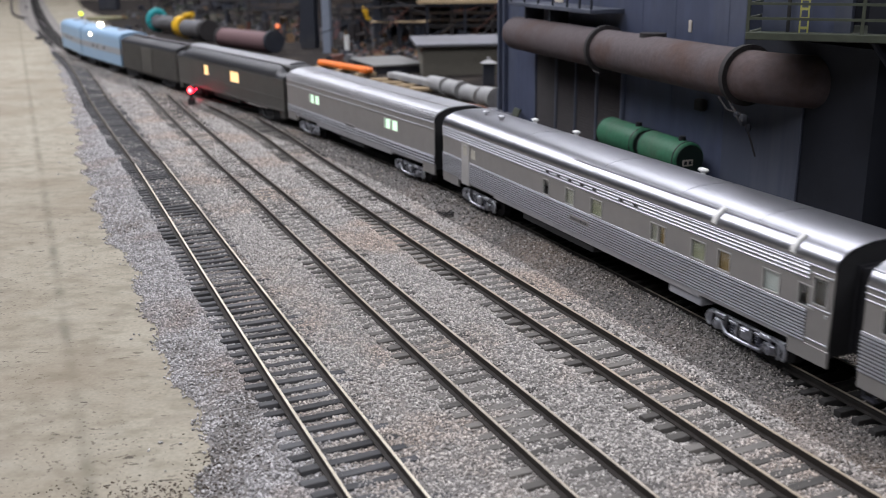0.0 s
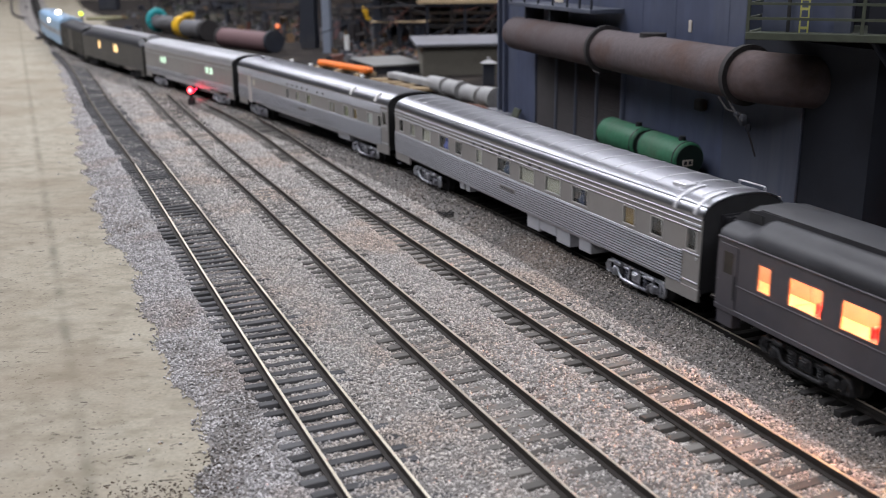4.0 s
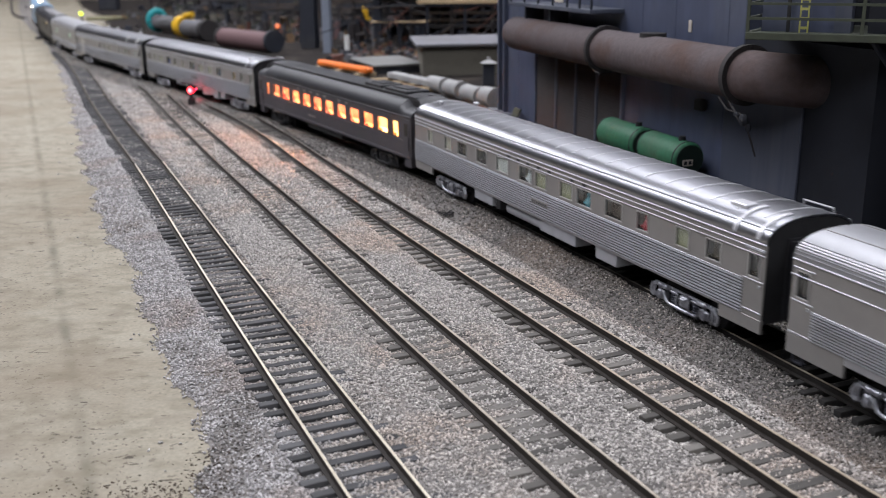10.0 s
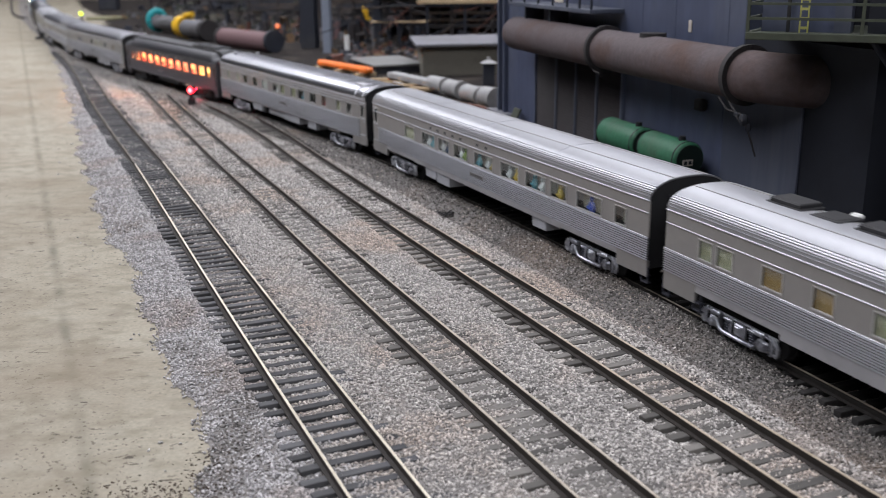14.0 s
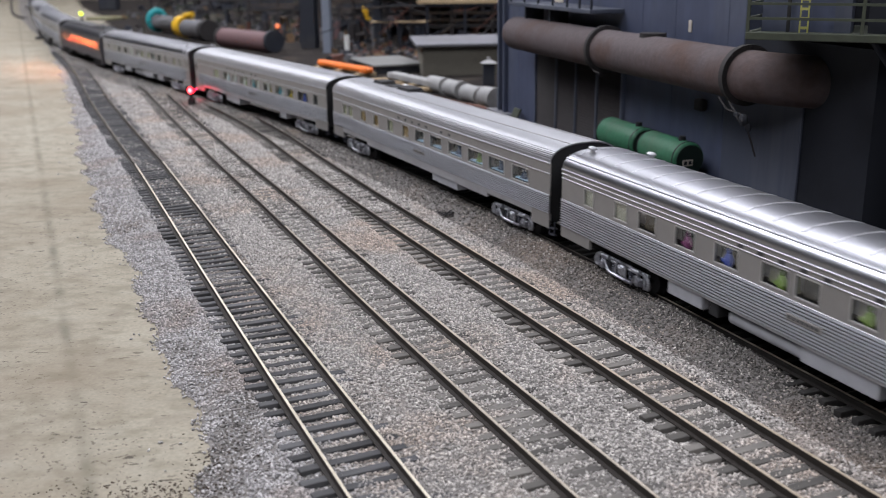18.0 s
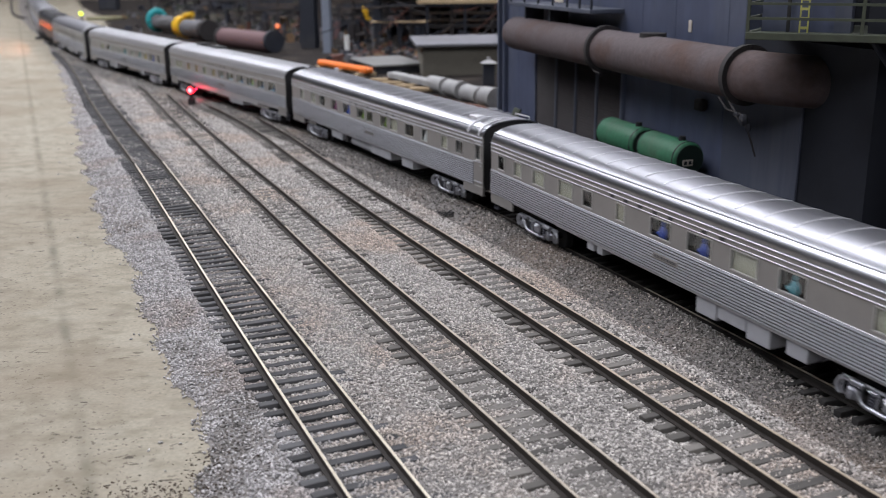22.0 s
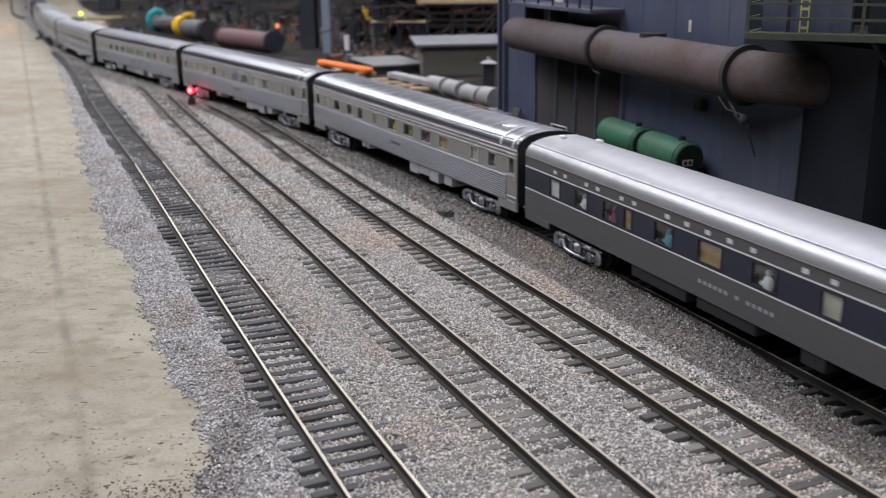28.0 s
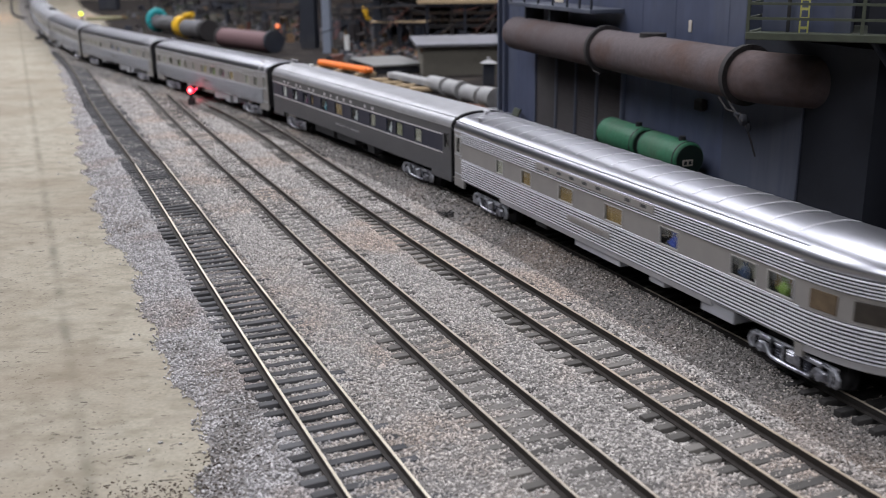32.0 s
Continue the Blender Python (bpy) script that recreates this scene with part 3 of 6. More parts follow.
def flutes(z0, z1, count, y=17.4, deep=0.36, back=0.5):
    """A panel section with rounded ribs, closed at the back (mm)."""
    pts = []
    step = (z1 - z0) / count
    for k in range(count):
        b = z0 + k * step
        for f, d in ((0.0, 0.0), (0.34, 0.0), (0.44, 0.75), (0.62, 1.0), (0.80, 0.75), (0.92, 0.1)):
            pts.append(((y + deep * d) * MM, (b + f * step) * MM))
    pts.append((y * MM, z1 * MM))
    return pts + [((y - back) * MM, z1 * MM), ((y - back) * MM, z0 * MM)]


RAIL_Z = 1.5  # rail head in a car's own space (mm)


def truck_meshes():
    """A four-wheel passenger truck, 37 mm long: the side frame, its springs, a wheel set and the bolster."""
    f, sp = Mesh(), Mesh()
    sp.pipe([(0, 14.4, 4.0 + 0.22 * q) for q in range(21)], [1.3 if q % 4 in (1, 2) else 1.0 for q in range(21)], 10)
    y0, y1 = 13.8, 14.8

    def bar(pts, r, m=f):
        m.pipe([(x, y1 + dy, z) for x, dy, z in pts], r, 8)
    # upper frame, cast in one piece with drop ends
    f.box(-17.5, 17.5, y0, y1, 8.9, 9.8, 0.25)
    for sx in (-1, 1):
        bar([(sx * 15.6, 0.3, 9.4), (sx * 17.6, 0.5, 8.6), (sx * 18.6, 0.5, 7.0), (sx * 18.4, 0.4, 5.2), (sx * 17.4, 0.3, 4.4)], 0.75)
        for o in (-2.5, 1.9):
            f.box(sx * 12.5 + o, sx * 12.5 + o + 0.6, y0, y1 + 0.2, 3.4, 8.9)
        f.box(sx * 12.5 - 1.8, sx * 12.5 + 1.8, y1 - 0.2, y1 + 1.4, 4.3, 7.7, 0.6)
        f.tube((sx * 12.5, y1 + 1.3, 6.0), (sx * 12.5, y1 + 2.0, 6.0), 1.45, n=14)
        f.tube((sx * 12.5, y1 + 2.0, 6.0), (sx * 12.5, y1 + 2.3, 6.0), 0.5, n=10)
        # equaliser bar that dips between the journals
        bar([(sx * 12.5, 0.9, 7.6), (sx * 10.6, 1.1, 7.4), (sx * 9.6, 1.2, 6.0), (sx * 8.8, 1.2, 4.8), (sx * 7.6, 1.2, 4.2), (0, 1.2, 4.0)], 0.62)
        f.box(sx * 6.0 - 1.7, sx * 6.0 + 1.7, y0, y1 + 0.7, 8.2, 9.0, 0.2)
        # brake cylinder, hanger and rods
        f.tube((sx * 8.6, y1 + 0.9, 9.5), (sx * 13.0, y1 + 0.9, 9.5), 0.95, n=12)
        bar([(sx * 13.0, 0.9, 9.5), (sx * 16.2, 0.9, 9.0)], 0.3)
        bar([(sx * 16.2, 0.7, 9.4), (sx * 16.5, 0.8, 6.4), (sx * 15.9, 0.8, 4.6)], 0.4)
        bar([(sx * 3.2, 0.8, 8.8), (sx * 3.6, 1.0, 6.0), (sx * 3.2, 1.0, 3.6)], 0.4)
    f.box(-2.2, 2.2, y0, y1 + 1.0, 4.8, 8.9, 0.5)
    f.box(-7.8, 7.8, y0 - 0.4, y1 + 0.6, 2.9, 3.6, 0.2)
    f.box(-1.3, 1.3, y1 + 0.9, y1 + 1.5, 6.2, 8.2, 0.3)
    for m in (f, sp):
        m.v = [(x * MM, y * MM, z * MM) for x, y, z in m.v]
    g = Mesh()
    g.v = [(x, -y, z) for x, y, z in f.v]
    g.f = list(f.f)
    wheel = Mesh()
    for sy in (-1, 1):
        wheel.tube((0, sy * 7.2 * MM, 0), (0, sy * 9.8 * MM, 0), 5.2 * MM, n=24)
        wheel.tube((0, sy * 6.8 * MM, 0), (0, sy * 7.3 * MM, 0), 5.9 * MM, n=24)
    wheel.tube((0, -13 * MM, 0), (0, 13 * MM, 0), 1.2 * MM, n=8)
    bolster = Mesh().box(-4 * MM, 4 * MM, -13.2 * MM, 13.2 * MM, 6 * MM, 10.5 * MM, 0.4 * MM)
    return f, g, sp, wheel, bolster


TF, TG, TS, TW, TB = truck_meshes()
TRUCK = {}
for key, mat, spring in (("silver", CHROME, SPRING_GREY), ("black", BLACK, BLACK)):
    TRUCK[key] = (TF.data("side_frame", mat), TG.data("side_frame", mat), TS.data("coil_spring", spring), TW.data("wheel_set", BLACK), TB.data("bolster", BLACK))


def add_trucks(car, spread, key="silver"):
    for px in (spread if isinstance(spread, tuple) else (spread, -spread)):
        a, b, c, w, bo = TRUCK[key]
        t = part("truck", bo, BLACK, car, at=pose(px * MM, 0, (RAIL_Z - 0.6) * MM))
        part("side_frame", a, None, t)
        part("side_frame", b, None, t)
        for q in (-6.0, 6.0):
            part("coil_spring", c, None, t, "dark coil spring", at=pose(q * MM, 0, 0))
        for wx in (-12.5, 12.5):
            part("wheel_set", w, None, t, at=pose(wx * MM, 0, 5.8 * MM))


def doll_mesh(x, z0, h, y):
    """A seated doll as one plain shape."""
    d = Mesh()
    d.ball((x * MM, y * MM, (z0 + h * 0.36) * MM), 2.3 * MM, 1.2 * MM, h * 0.42 * MM, 8, 5)
    d.ball((x * MM, y * MM, (z0 + h * 0.88) * MM), 1.05 * MM, 1.0 * MM, 1.2 * MM, 8, 5)
    d.ball(((x + 1.9) * MM, (y + 0.3) * MM, (z0 + h * 0.30) * MM), 1.5 * MM, 0.8 * MM, 0.8 * MM, 7, 4)
    return d


def add_window(car, x, w, z0, z1, kind, doll="", frame_mat=None, y=17.4, table=False):
    """A window in its opening: frame, pane, and what shows behind it."""
    fr = Mesh()
    t = 0.28
    for x0, x1, a, b in ((x - w / 2 - t, x - w / 2 + t * 0.3, z0 - t, z1 + t), (x + w / 2 - t * 0.3, x + w / 2 + t, z0 - t, z1 + t), (x - w / 2, x + w / 2, z0 - t, z0 + 0.16), (x - w / 2, x + w / 2, z1 - 0.1, z1 + t)):
        fr.box(x0 * MM, x1 * MM, (y - 0.5) * MM, (y + 0.14) * MM, a * MM, b * MM)
    win = part("window", fr, frame_mat or FLAT_SILVER, car)
    pane = part("pane", Mesh().box((x - w / 2) * MM, (x + w / 2) * MM, (y - 0.42) * MM, (y - 0.30) * MM, z0 * MM, z1 * MM), GLASS, win)
    pane.visible_shadow = False
    if isinstance(kind, str):
        deep = (3.8 if doll else 1.0) if kind in "bwty" else 4.6 if kind == "g" else 3.6
        part("blind" if kind in "bwty" else "compartment", Mesh().box((x - w / 2 - 0.8) * MM, (x + w / 2 + 0.8) * MM, (y - deep - 0.5) * MM, (y - deep) * MM, (z0 - 0.6) * MM, (z1 + 0.6) * MM), SHADES[kind], win)
    elif kind in (LIT_ORANGE, LIT_WARM):
        reach = 18 if x > 100 else 3.7
        room = Mesh().box((x - w / 2 - 3.7) * MM, (x + w / 2 + reach) * MM, (y - 13.6) * MM, (y - 13.1) * MM, (z0 - 3) * MM, (z1 + 3) * MM)
        room.box((x - w / 2 - 3.7) * MM, (x + w / 2 + reach) * MM, (y - 13.1) * MM, (y - 0.8) * MM, (z0 - 3.2) * MM, (z0 - 2.6) * MM)
        part("lit_compartment", room, kind, win)
        if w > 10:
            seat = Mesh().box((x - 1.0) * MM, (x + 0.6) * MM, (y - 7.4) * MM, (y - 4.2) * MM, (z0 - 2.7) * MM, (z0 + 2.2) * MM, 0.5 * MM)
            seat.box((x - 5.2) * MM, (x - 1.0) * MM, (y - 7.4) * MM, (y - 1.2) * MM, (z0 - 2.7) * MM, (z0 - 0.6) * MM, 0.4 * MM)
            part("coach_seat", seat, DOLL["red"] if kind is LIT_ORANGE else SHADES["t"], win)
    else:
        part("lit_compartment", Mesh().box((x - w / 2 - 0.6) * MM, (x + w / 2 + 0.6) * MM, (y - 1.6) * MM, (y - 1.2) * MM, (z0 - 0.4) * MM, (z1 + 0.4) * MM), kind, win)
    names = doll.split("+") if doll else []
    for k, nm in enumerate(names):
        off = (k + 0.5) / len(names) - 0.5 + random.uniform(-0.1, 0.1)
        part("seated_doll", doll_mesh(x + off * w, z0 - 0.9, min(6.4, z1 - z0), y - 2.0 - 0.5 * (k % 2)), DOLL[nm], win)
    if table:
        part("tabletop", Mesh().box((x - w * 0.36) * MM, (x + w * 0.40) * MM, (y - 5.0) * MM, (y - 0.8) * MM, (z0 + 0.6) * MM, (z0 + 1.1) * MM), TABLE_BLUE, win)
    return win


def wall_band(left, half, holes, z0, z1, zh0, zh1, y, thick=0.6):
    """A band of wall from z0 to z1 with openings from zh0 to zh1 (mm)."""
    m = Mesh()
    b = lambda x0, x1, a, c: m.box(x0 * MM, x1 * MM, (y - thick) * MM, y * MM, a * MM, c * MM)
    if zh0 > z0:
        b(left, half, z0, zh0)
    if z1 > zh1:
        b(left, half, zh1, z1)
    x = left
    for c, w in sorted(holes):
        if c - w / 2 > x:
            b(x, c - w / 2, zh0, zh1)
        x = c + w / 2
    if x < half:
        b(x, half, zh0, zh1)
    return m


def letters(car, x0, pitch, marks, z, mat, h=1.6, w=2.4, y=17.42):
    """A name as plain bars, one a letter."""
    for k, on in enumerate(marks):
        if on:
            c = x0 - k * pitch
            part("letter_bar", Mesh().box((c - w / 2) * MM, (c + w / 2) * MM, y * MM, (y + 0.06) * MM, (z - h / 2) * MM, (z + h / 2) * MM), mat, car)


LETTER_DARK = material("dark_lettering", (0.05, 0.05, 0.055), 0.5)
LETTER_PALE = material("pale_lettering", (0.62, 0.62, 0.64), 0.5)
LETTER_SOFT = material("soft_pale_lettering", (0.36, 0.36, 0.37), 0.5)
LETTER_DIM = material("dim_lettering", (0.24, 0.22, 0.21), 0.5)


def end_parts(car, front, roof, wall_mat, w=17.4, z0=13.5, rear=None):
    """End walls, folding diaphragms and couplers."""
    for sx, half in ((1, front), (-1, rear or front)):
        prof = [(-w * MM, z0 * MM)] + [(y, z) for y, z in roof][::-1] + [(w * MM, z0 * MM)]
        q = Mesh().prism([(y * 0.985, z - 0.0001) for y, z in prof], sx * (half - 1.2) * MM, sx * (half - 0.2) * MM)
        part("end_wall", q, wall_mat, car)
        for k in range(4):
            o = half + 0.2 + k * (0.95 if sx > 0 else 1.6)
            g = 0.5 if k % 2 else 0.0
            prof = [(-9.4 + g, 14), (-9.4 + g, 40.5 - g), (9.4 - g, 40.5 - g), (9.4 - g, 14), (7.6, 14), (7.6, 38.6), (-7.6, 38.6), (-7.6, 14)]
            fold = Mesh().prism([(y * MM, z * MM) for y, z in prof], sx * o * MM, sx * (o + 0.6) * MM)
            part("diaphragm_fold", fold, RUBBER, car)
        c = Mesh().box(min(sx * (half - 6), sx * (half + 3.6)) * MM, max(sx * (half - 6), sx * (half + 3.6)) * MM, -1.6 * MM, 1.6 * MM, 10.5 * MM, 13.4 * MM, 0.3 * MM)
        part("coupler", c, BLACK, car)


def underframe(car, half, boxes, skirt_mat):
    part("underframe", Mesh().box(-(half - 1.5) * MM, (half - 1.5) * MM, -15.6 * MM, 15.6 * MM, 13.2 * MM, 14.6 * MM), BLACK, car)
    part("centre_sill", Mesh().box(-(half - 40) * MM, (half - 40) * MM, -5 * MM, 5 * MM, 9.6 * MM, 13.2 * MM, 0.3 * MM), BLACK, car)
    for x, ln, z0, kind in boxes:
        if kind == "tank":
            m = Mesh().tube(((x - ln / 2) * MM, 13.0 * MM, 10.8 * MM), ((x + ln / 2) * MM, 13.0 * MM, 10.8 * MM), 2.7 * MM, n=16)
            part("air_tank", m, skirt_mat, car)
        else:
            m = Mesh().box((x - ln / 2) * MM, (x + ln / 2) * MM, 7.0 * MM, 16.6 * MM, (z0 + 1.2) * MM, 14.2 * MM, 0.3 * MM)
            part("equipment_box", m, skirt_mat if kind == "silver" else BLACK, car)


def step_ladder(car, x, y=17.2):
    m = Mesh()
    for z in (7.9, 10.7):
        m.box((x - 2.2) * MM, (x + 2.2) * MM, (y - 1.6) * MM, (y + 0.1) * MM, z * MM, (z + 0.5) * MM)
    for sx in (-2.2, 1.8):
        m.box((x + sx) * MM, (x + sx + 0.4) * MM, (y - 0.5) * MM, (y + 0.1) * MM, 7.9 * MM, 14.2 * MM)
    part("step", m, SPRING_GREY, car)


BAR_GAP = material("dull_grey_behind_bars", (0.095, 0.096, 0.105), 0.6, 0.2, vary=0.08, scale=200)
# Stainless side darkened to paint in the shade between flutes.
FLUTE_SHADE = material("shade_between_flutes", (0.17, 0.171, 0.18), 0.5, 0.4, vary=0.06, scale=200)
BAR_STEEL = material("polished_side_bar", (0.70, 0.71, 0.74), 0.4, 0.25, vary=0.05, scale=200)


def bar_profile(z, h):
    return [(17.2 * MM, (z - h) * MM), (17.75 * MM, (z - h * 0.8) * MM), (17.95 * MM, (z - h * 0.2) * MM), (17.9 * MM, (z + h * 0.5) * MM), (17.2 * MM, (z + h) * MM)]


def bright_bars(car, lo, hi, z0, z1, count):
    for k in range(count):
        z = z0 + (k + 0.5) * (z1 - z0) / count
        part("side_bar", Mesh().prism(bar_profile(z, (z1 - z0) / count * 0.25), lo * MM, hi * MM), BAR_STEEL, car, "bright raised side bar")


def streamliner(label, length, windows, z_win=(28.0, 34.6), door=None, flute_low=(14.9, 26.4, 11), flute_high=None, ribs=False, vents=(), seams=(), boxes=(), low_band=None,
                lines=(35.6, 37.4), plain_low=None, trucks="silver", spread=100, steps=(), roof_bumps=(), names=None, ducts=(), skirt=14.1, truck_at=None, bars=False, front_gap=4.5, rear_gap=8.0):
    """A stainless passenger car. windows: (place along the car, width, blind, doll)."""
    car = thing("passenger_car", label, "train car", group="cars of the train")
    hf, hr = length / 2 - front_gap, length / 2 - rear_gap
    roof = roof_profile()
    holes = [(w[0], w[1]) for w in windows]
    lo = -hr + 9.5 if door == "rear" else -hr
    hi = hf - 9.5 if door == "front" else hf
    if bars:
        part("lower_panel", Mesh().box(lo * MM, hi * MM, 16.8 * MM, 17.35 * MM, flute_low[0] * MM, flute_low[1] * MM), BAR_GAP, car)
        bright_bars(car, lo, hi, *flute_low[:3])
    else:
        part("lower_panel", Mesh().box(lo * MM, hi * MM, 16.8 * MM, 17.35 * MM, flute_low[0] * MM, flute_low[1] * MM), FLUTE_SHADE, car)
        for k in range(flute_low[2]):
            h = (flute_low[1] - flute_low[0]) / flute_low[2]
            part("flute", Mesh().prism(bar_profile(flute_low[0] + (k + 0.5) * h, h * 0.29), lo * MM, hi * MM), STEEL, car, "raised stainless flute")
    for x0, x1, z in ((-hr, -spread - 21, min(skirt, 10.4)), (-spread - 21, -spread + 21, 14.4), (-spread + 21, spread - 21, skirt), (spread - 21, spread + 21, 14.4), (spread + 21, hf, min(skirt, 10.4))):
        if flute_low[0] - z > 0.3:
            # Low end strips take a dimmer grey that stands in for shade.
            part("sill_strip", Mesh().box(x0 * MM, x1 * MM, 16.2 * MM, 17.45 * MM, z * MM, (flute_low[0] + 0.05) * MM, 0.15 * MM), SIDE_BAND if z < 11 and x1 - x0 < 40 else SKIRT, car)
    part("window_band", wall_band(lo, hi, holes, flute_low[1], flute_high[0] if bars else 35.4, *z_win, 17.3), SIDE_BAND, car, "flat grey band around the windows")
    part("belt_moulding", Mesh().box(lo * MM, hi * MM, 17.2 * MM, 17.75 * MM, (flute_low[1] - 0.25) * MM, (flute_low[1] + 0.25) * MM, 0.1 * MM), STEEL, car)
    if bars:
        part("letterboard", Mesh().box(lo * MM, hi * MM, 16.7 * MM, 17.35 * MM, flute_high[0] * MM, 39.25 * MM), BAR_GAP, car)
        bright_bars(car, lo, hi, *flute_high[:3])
    elif flute_high:
        part("letterboard", Mesh().prism(flutes(*flute_high, deep=0.45), lo * MM, hi * MM), STEEL, car, "fluted stainless band under the roof", sharp=50)
        if flute_high[0] > 35.4:
            part("upper_panel", Mesh().box(lo * MM, hi * MM, 16.7 * MM, 17.3 * MM, 35.4 * MM, flute_high[0] * MM), SIDE_BAND, car)
        if flute_high[1] < 39.2:
            part("eave_panel", Mesh().box(lo * MM, hi * MM, 16.7 * MM, 17.3 * MM, flute_high[1] * MM, 39.25 * MM), STEEL, car)
    else:
        part("letterboard", Mesh().box(lo * MM, hi * MM, 16.7 * MM, 17.3 * MM, 35.4 * MM, 39.25 * MM), SIDE_BAND, car)
        for z in lines:
            part("moulding", Mesh().box(-hr * MM, hf * MM, 17.2 * MM, 17.7 * MM, (z - 0.2) * MM, (z + 0.2) * MM, 0.1 * MM), STEEL, car)
    part("far_side", Mesh().box(-hr * MM, hf * MM, -17.3 * MM, -16.7 * MM, 13.4 * MM, 39.25 * MM), FLAT_SILVER, car)
    shell = [(y * 0.985, z - 0.0006) for y, z in roof]
    part("roof", Mesh().prism(roof + shell[::-1], -hr * MM, hf * MM), STEEL_ROOF if ribs or flute_high else ROOF_PAINT, car, "smooth silver roof", sharp=50)
    part("gutter", Mesh().box(-hr * MM, hf * MM, 17.1 * MM, 17.8 * MM, 39.0 * MM, 39.45 * MM, 0.1 * MM), STEEL, car)
    if ribs:
        for ry in (15.3, -15.3):
            rz = 39.2 + 7.8 * (1 - abs(ry / 17.4) ** 2.35) ** (1 / 2.35)
            part("roof_ridge", Mesh().pipe([(q * MM, ry * MM, rz * MM) for q in (-hr, 0, hf)], 0.4 * MM, 8), STEEL, car, "raised ridge along the roof shoulder")
        x = -hr + 8
        while x < hf - 4:
            up = [(y * 1.004, z + 0.00018) for y, z in roof[4:-4]]
            part("roof_rib", Mesh().prism(up + [(y, z - 0.0005) for y, z in up[::-1]], (x - 0.30) * MM, (x + 0.30) * MM), RIB, car, sharp=50)
            x += 13.0
        if door == "rear":
            clip = [(y, z) for y, z in roof_profile(17.8, 39.4, 47.5, 28)[1:13]]
            for cx in (-hr + 4.0, -hr + 15.0):
                part("roof_clip", Mesh().prism(clip + [(y * 0.965, z - 0.0007) for y, z in clip[::-1]], (cx - 0.7) * MM, (cx + 0.7) * MM), RIB, car, "pale strap over the roof shoulder", sharp=50)
            part("roof_plate", Mesh().box((-hr + 18) * MM, (-hr + 26) * MM, 5.5 * MM, 10.5 * MM, 45.4 * MM, 47.2 * MM, 0.3 * MM), RIB, car, "pale plate on the roof end")
            part("grab_rail", Mesh().pipe([((-hr + q) * MM, -11.0 * MM, z * MM) for q, z in ((3, 45.0), (3, 47.2), (16, 47.2), (16, 45.0))], 0.3 * MM, 6), RIB, car, "thin grab rail on the roof")
    else:
        for sx in seams:
            up = [(y * 1.003, z + 0.00012) for y, z in roof[2:-2]]
            part("roof_seam", Mesh().prism(up + [(y, z - 0.0005) for y, z in up[::-1]], (sx - 0.25) * MM, (sx + 0.25) * MM), STEEL_ROOF, car, sharp=50)
    if not ribs and not flute_high:
        for k, (a, b) in enumerate(((0, 17.15), (0, 16.85), (0, 16.5), (0, 16.0), (0, 15.4), (0, 14.6), (0, 6.8), (0, -6.8))):
            yy, zz = b, a
            for (ya, za), (yb, zb) in zip(roof, roof[1:]):
                if yb * 1000 <= b <= ya * 1000:
                    zz = 1000 * (za + (zb - za) * (ya - b / 1000) / (ya - yb))
            part("roof_moulding", Mesh().box(-hr * MM, hf * MM, (yy - 0.22) * MM, (yy + 0.22) * MM, (zz - 0.35) * MM, (zz + 0.16) * MM), ROOF_PAINT if k < 6 else SIDE_BAND, car)
    for vx, vy in vents:
        vz = 39.2 + 7.8 * (1 - abs(vy / 17.4) ** 2.35) ** (1 / 2.35)
        m = Mesh().tube((vx * MM, vy * MM, (vz - 1.2) * MM), (vx * MM, vy * MM, (vz + 1.0) * MM), 1.2 * MM, 1.0 * MM, n=10)
        m.box((vx - 1.9) * MM, (vx + 1.9) * MM, (vy - 1.3) * MM, (vy + 1.3) * MM, (vz + 0.8) * MM, (vz + 2.2) * MM, 0.5 * MM)
        part("roof_vent", m, WHITE if vy < -9 else SKIRT, car, "small roof ventilator")
    for vx, ln in roof_bumps:
        m = Mesh().box((vx - ln / 2) * MM, (vx + ln / 2) * MM, -9.5 * MM, -0.5 * MM, 45.2 * MM, (48.8 if ln > 11 else 47.5) * MM, 0.4 * MM)
        part("roof_hatch", m, BLACK, car, "black roof hatch box")
        part("hatch_lid", Mesh().box((vx - ln / 2 - 1.0) * MM, (vx + ln / 2 + 1.0) * MM, -10.0 * MM, 0.2 * MM, 46.4 * MM, 47.3 * MM, 0.2 * MM), BLACK, car)
    for x0, x1 in ducts:
        part("roof_duct", Mesh().pipe([(x0 * MM, 13.4 * MM, 43.6 * MM), ((x0 + x1) / 2 * MM, 13.4 * MM, 43.6 * MM), (x1 * MM, 13.4 * MM, 43.6 * MM)], 1.25 * MM, 10), STEEL_ROOF, car, "raised roof duct")
        over = [(y * 1.0, z) for y, z in roof_profile(18.0, 39.6, 47.9, 28)[1:8]]
        part("duct_bracket", Mesh().prism(over + [(y * 0.955, z - 0.0008) for y, z in over[::-1]], (x0 - 0.9) * MM, (x0 + 0.9) * MM), WHITE, car, "small pale clip over the roof shoulder", sharp=50)
    if door:
        x = (-hr + 4.8) if door == "rear" else (hf - 4.8)
        part("door_header", Mesh().box((x - 4.8) * MM, (x + 4.8) * MM, 16.7 * MM, 17.28 * MM, 37.0 * MM, 39.25 * MM), SIDE_BAND, car)
        part("door_panel", wall_band(-4.7, 4.7, [(0, 5.0)], 13.4, 37.0, 28.0, 36.0, 17.25).move(pose(x * MM, 0, 0)), SIDE_BAND, car)
        add_window(car, x, 5.0, 28.0, 36.0, "d")
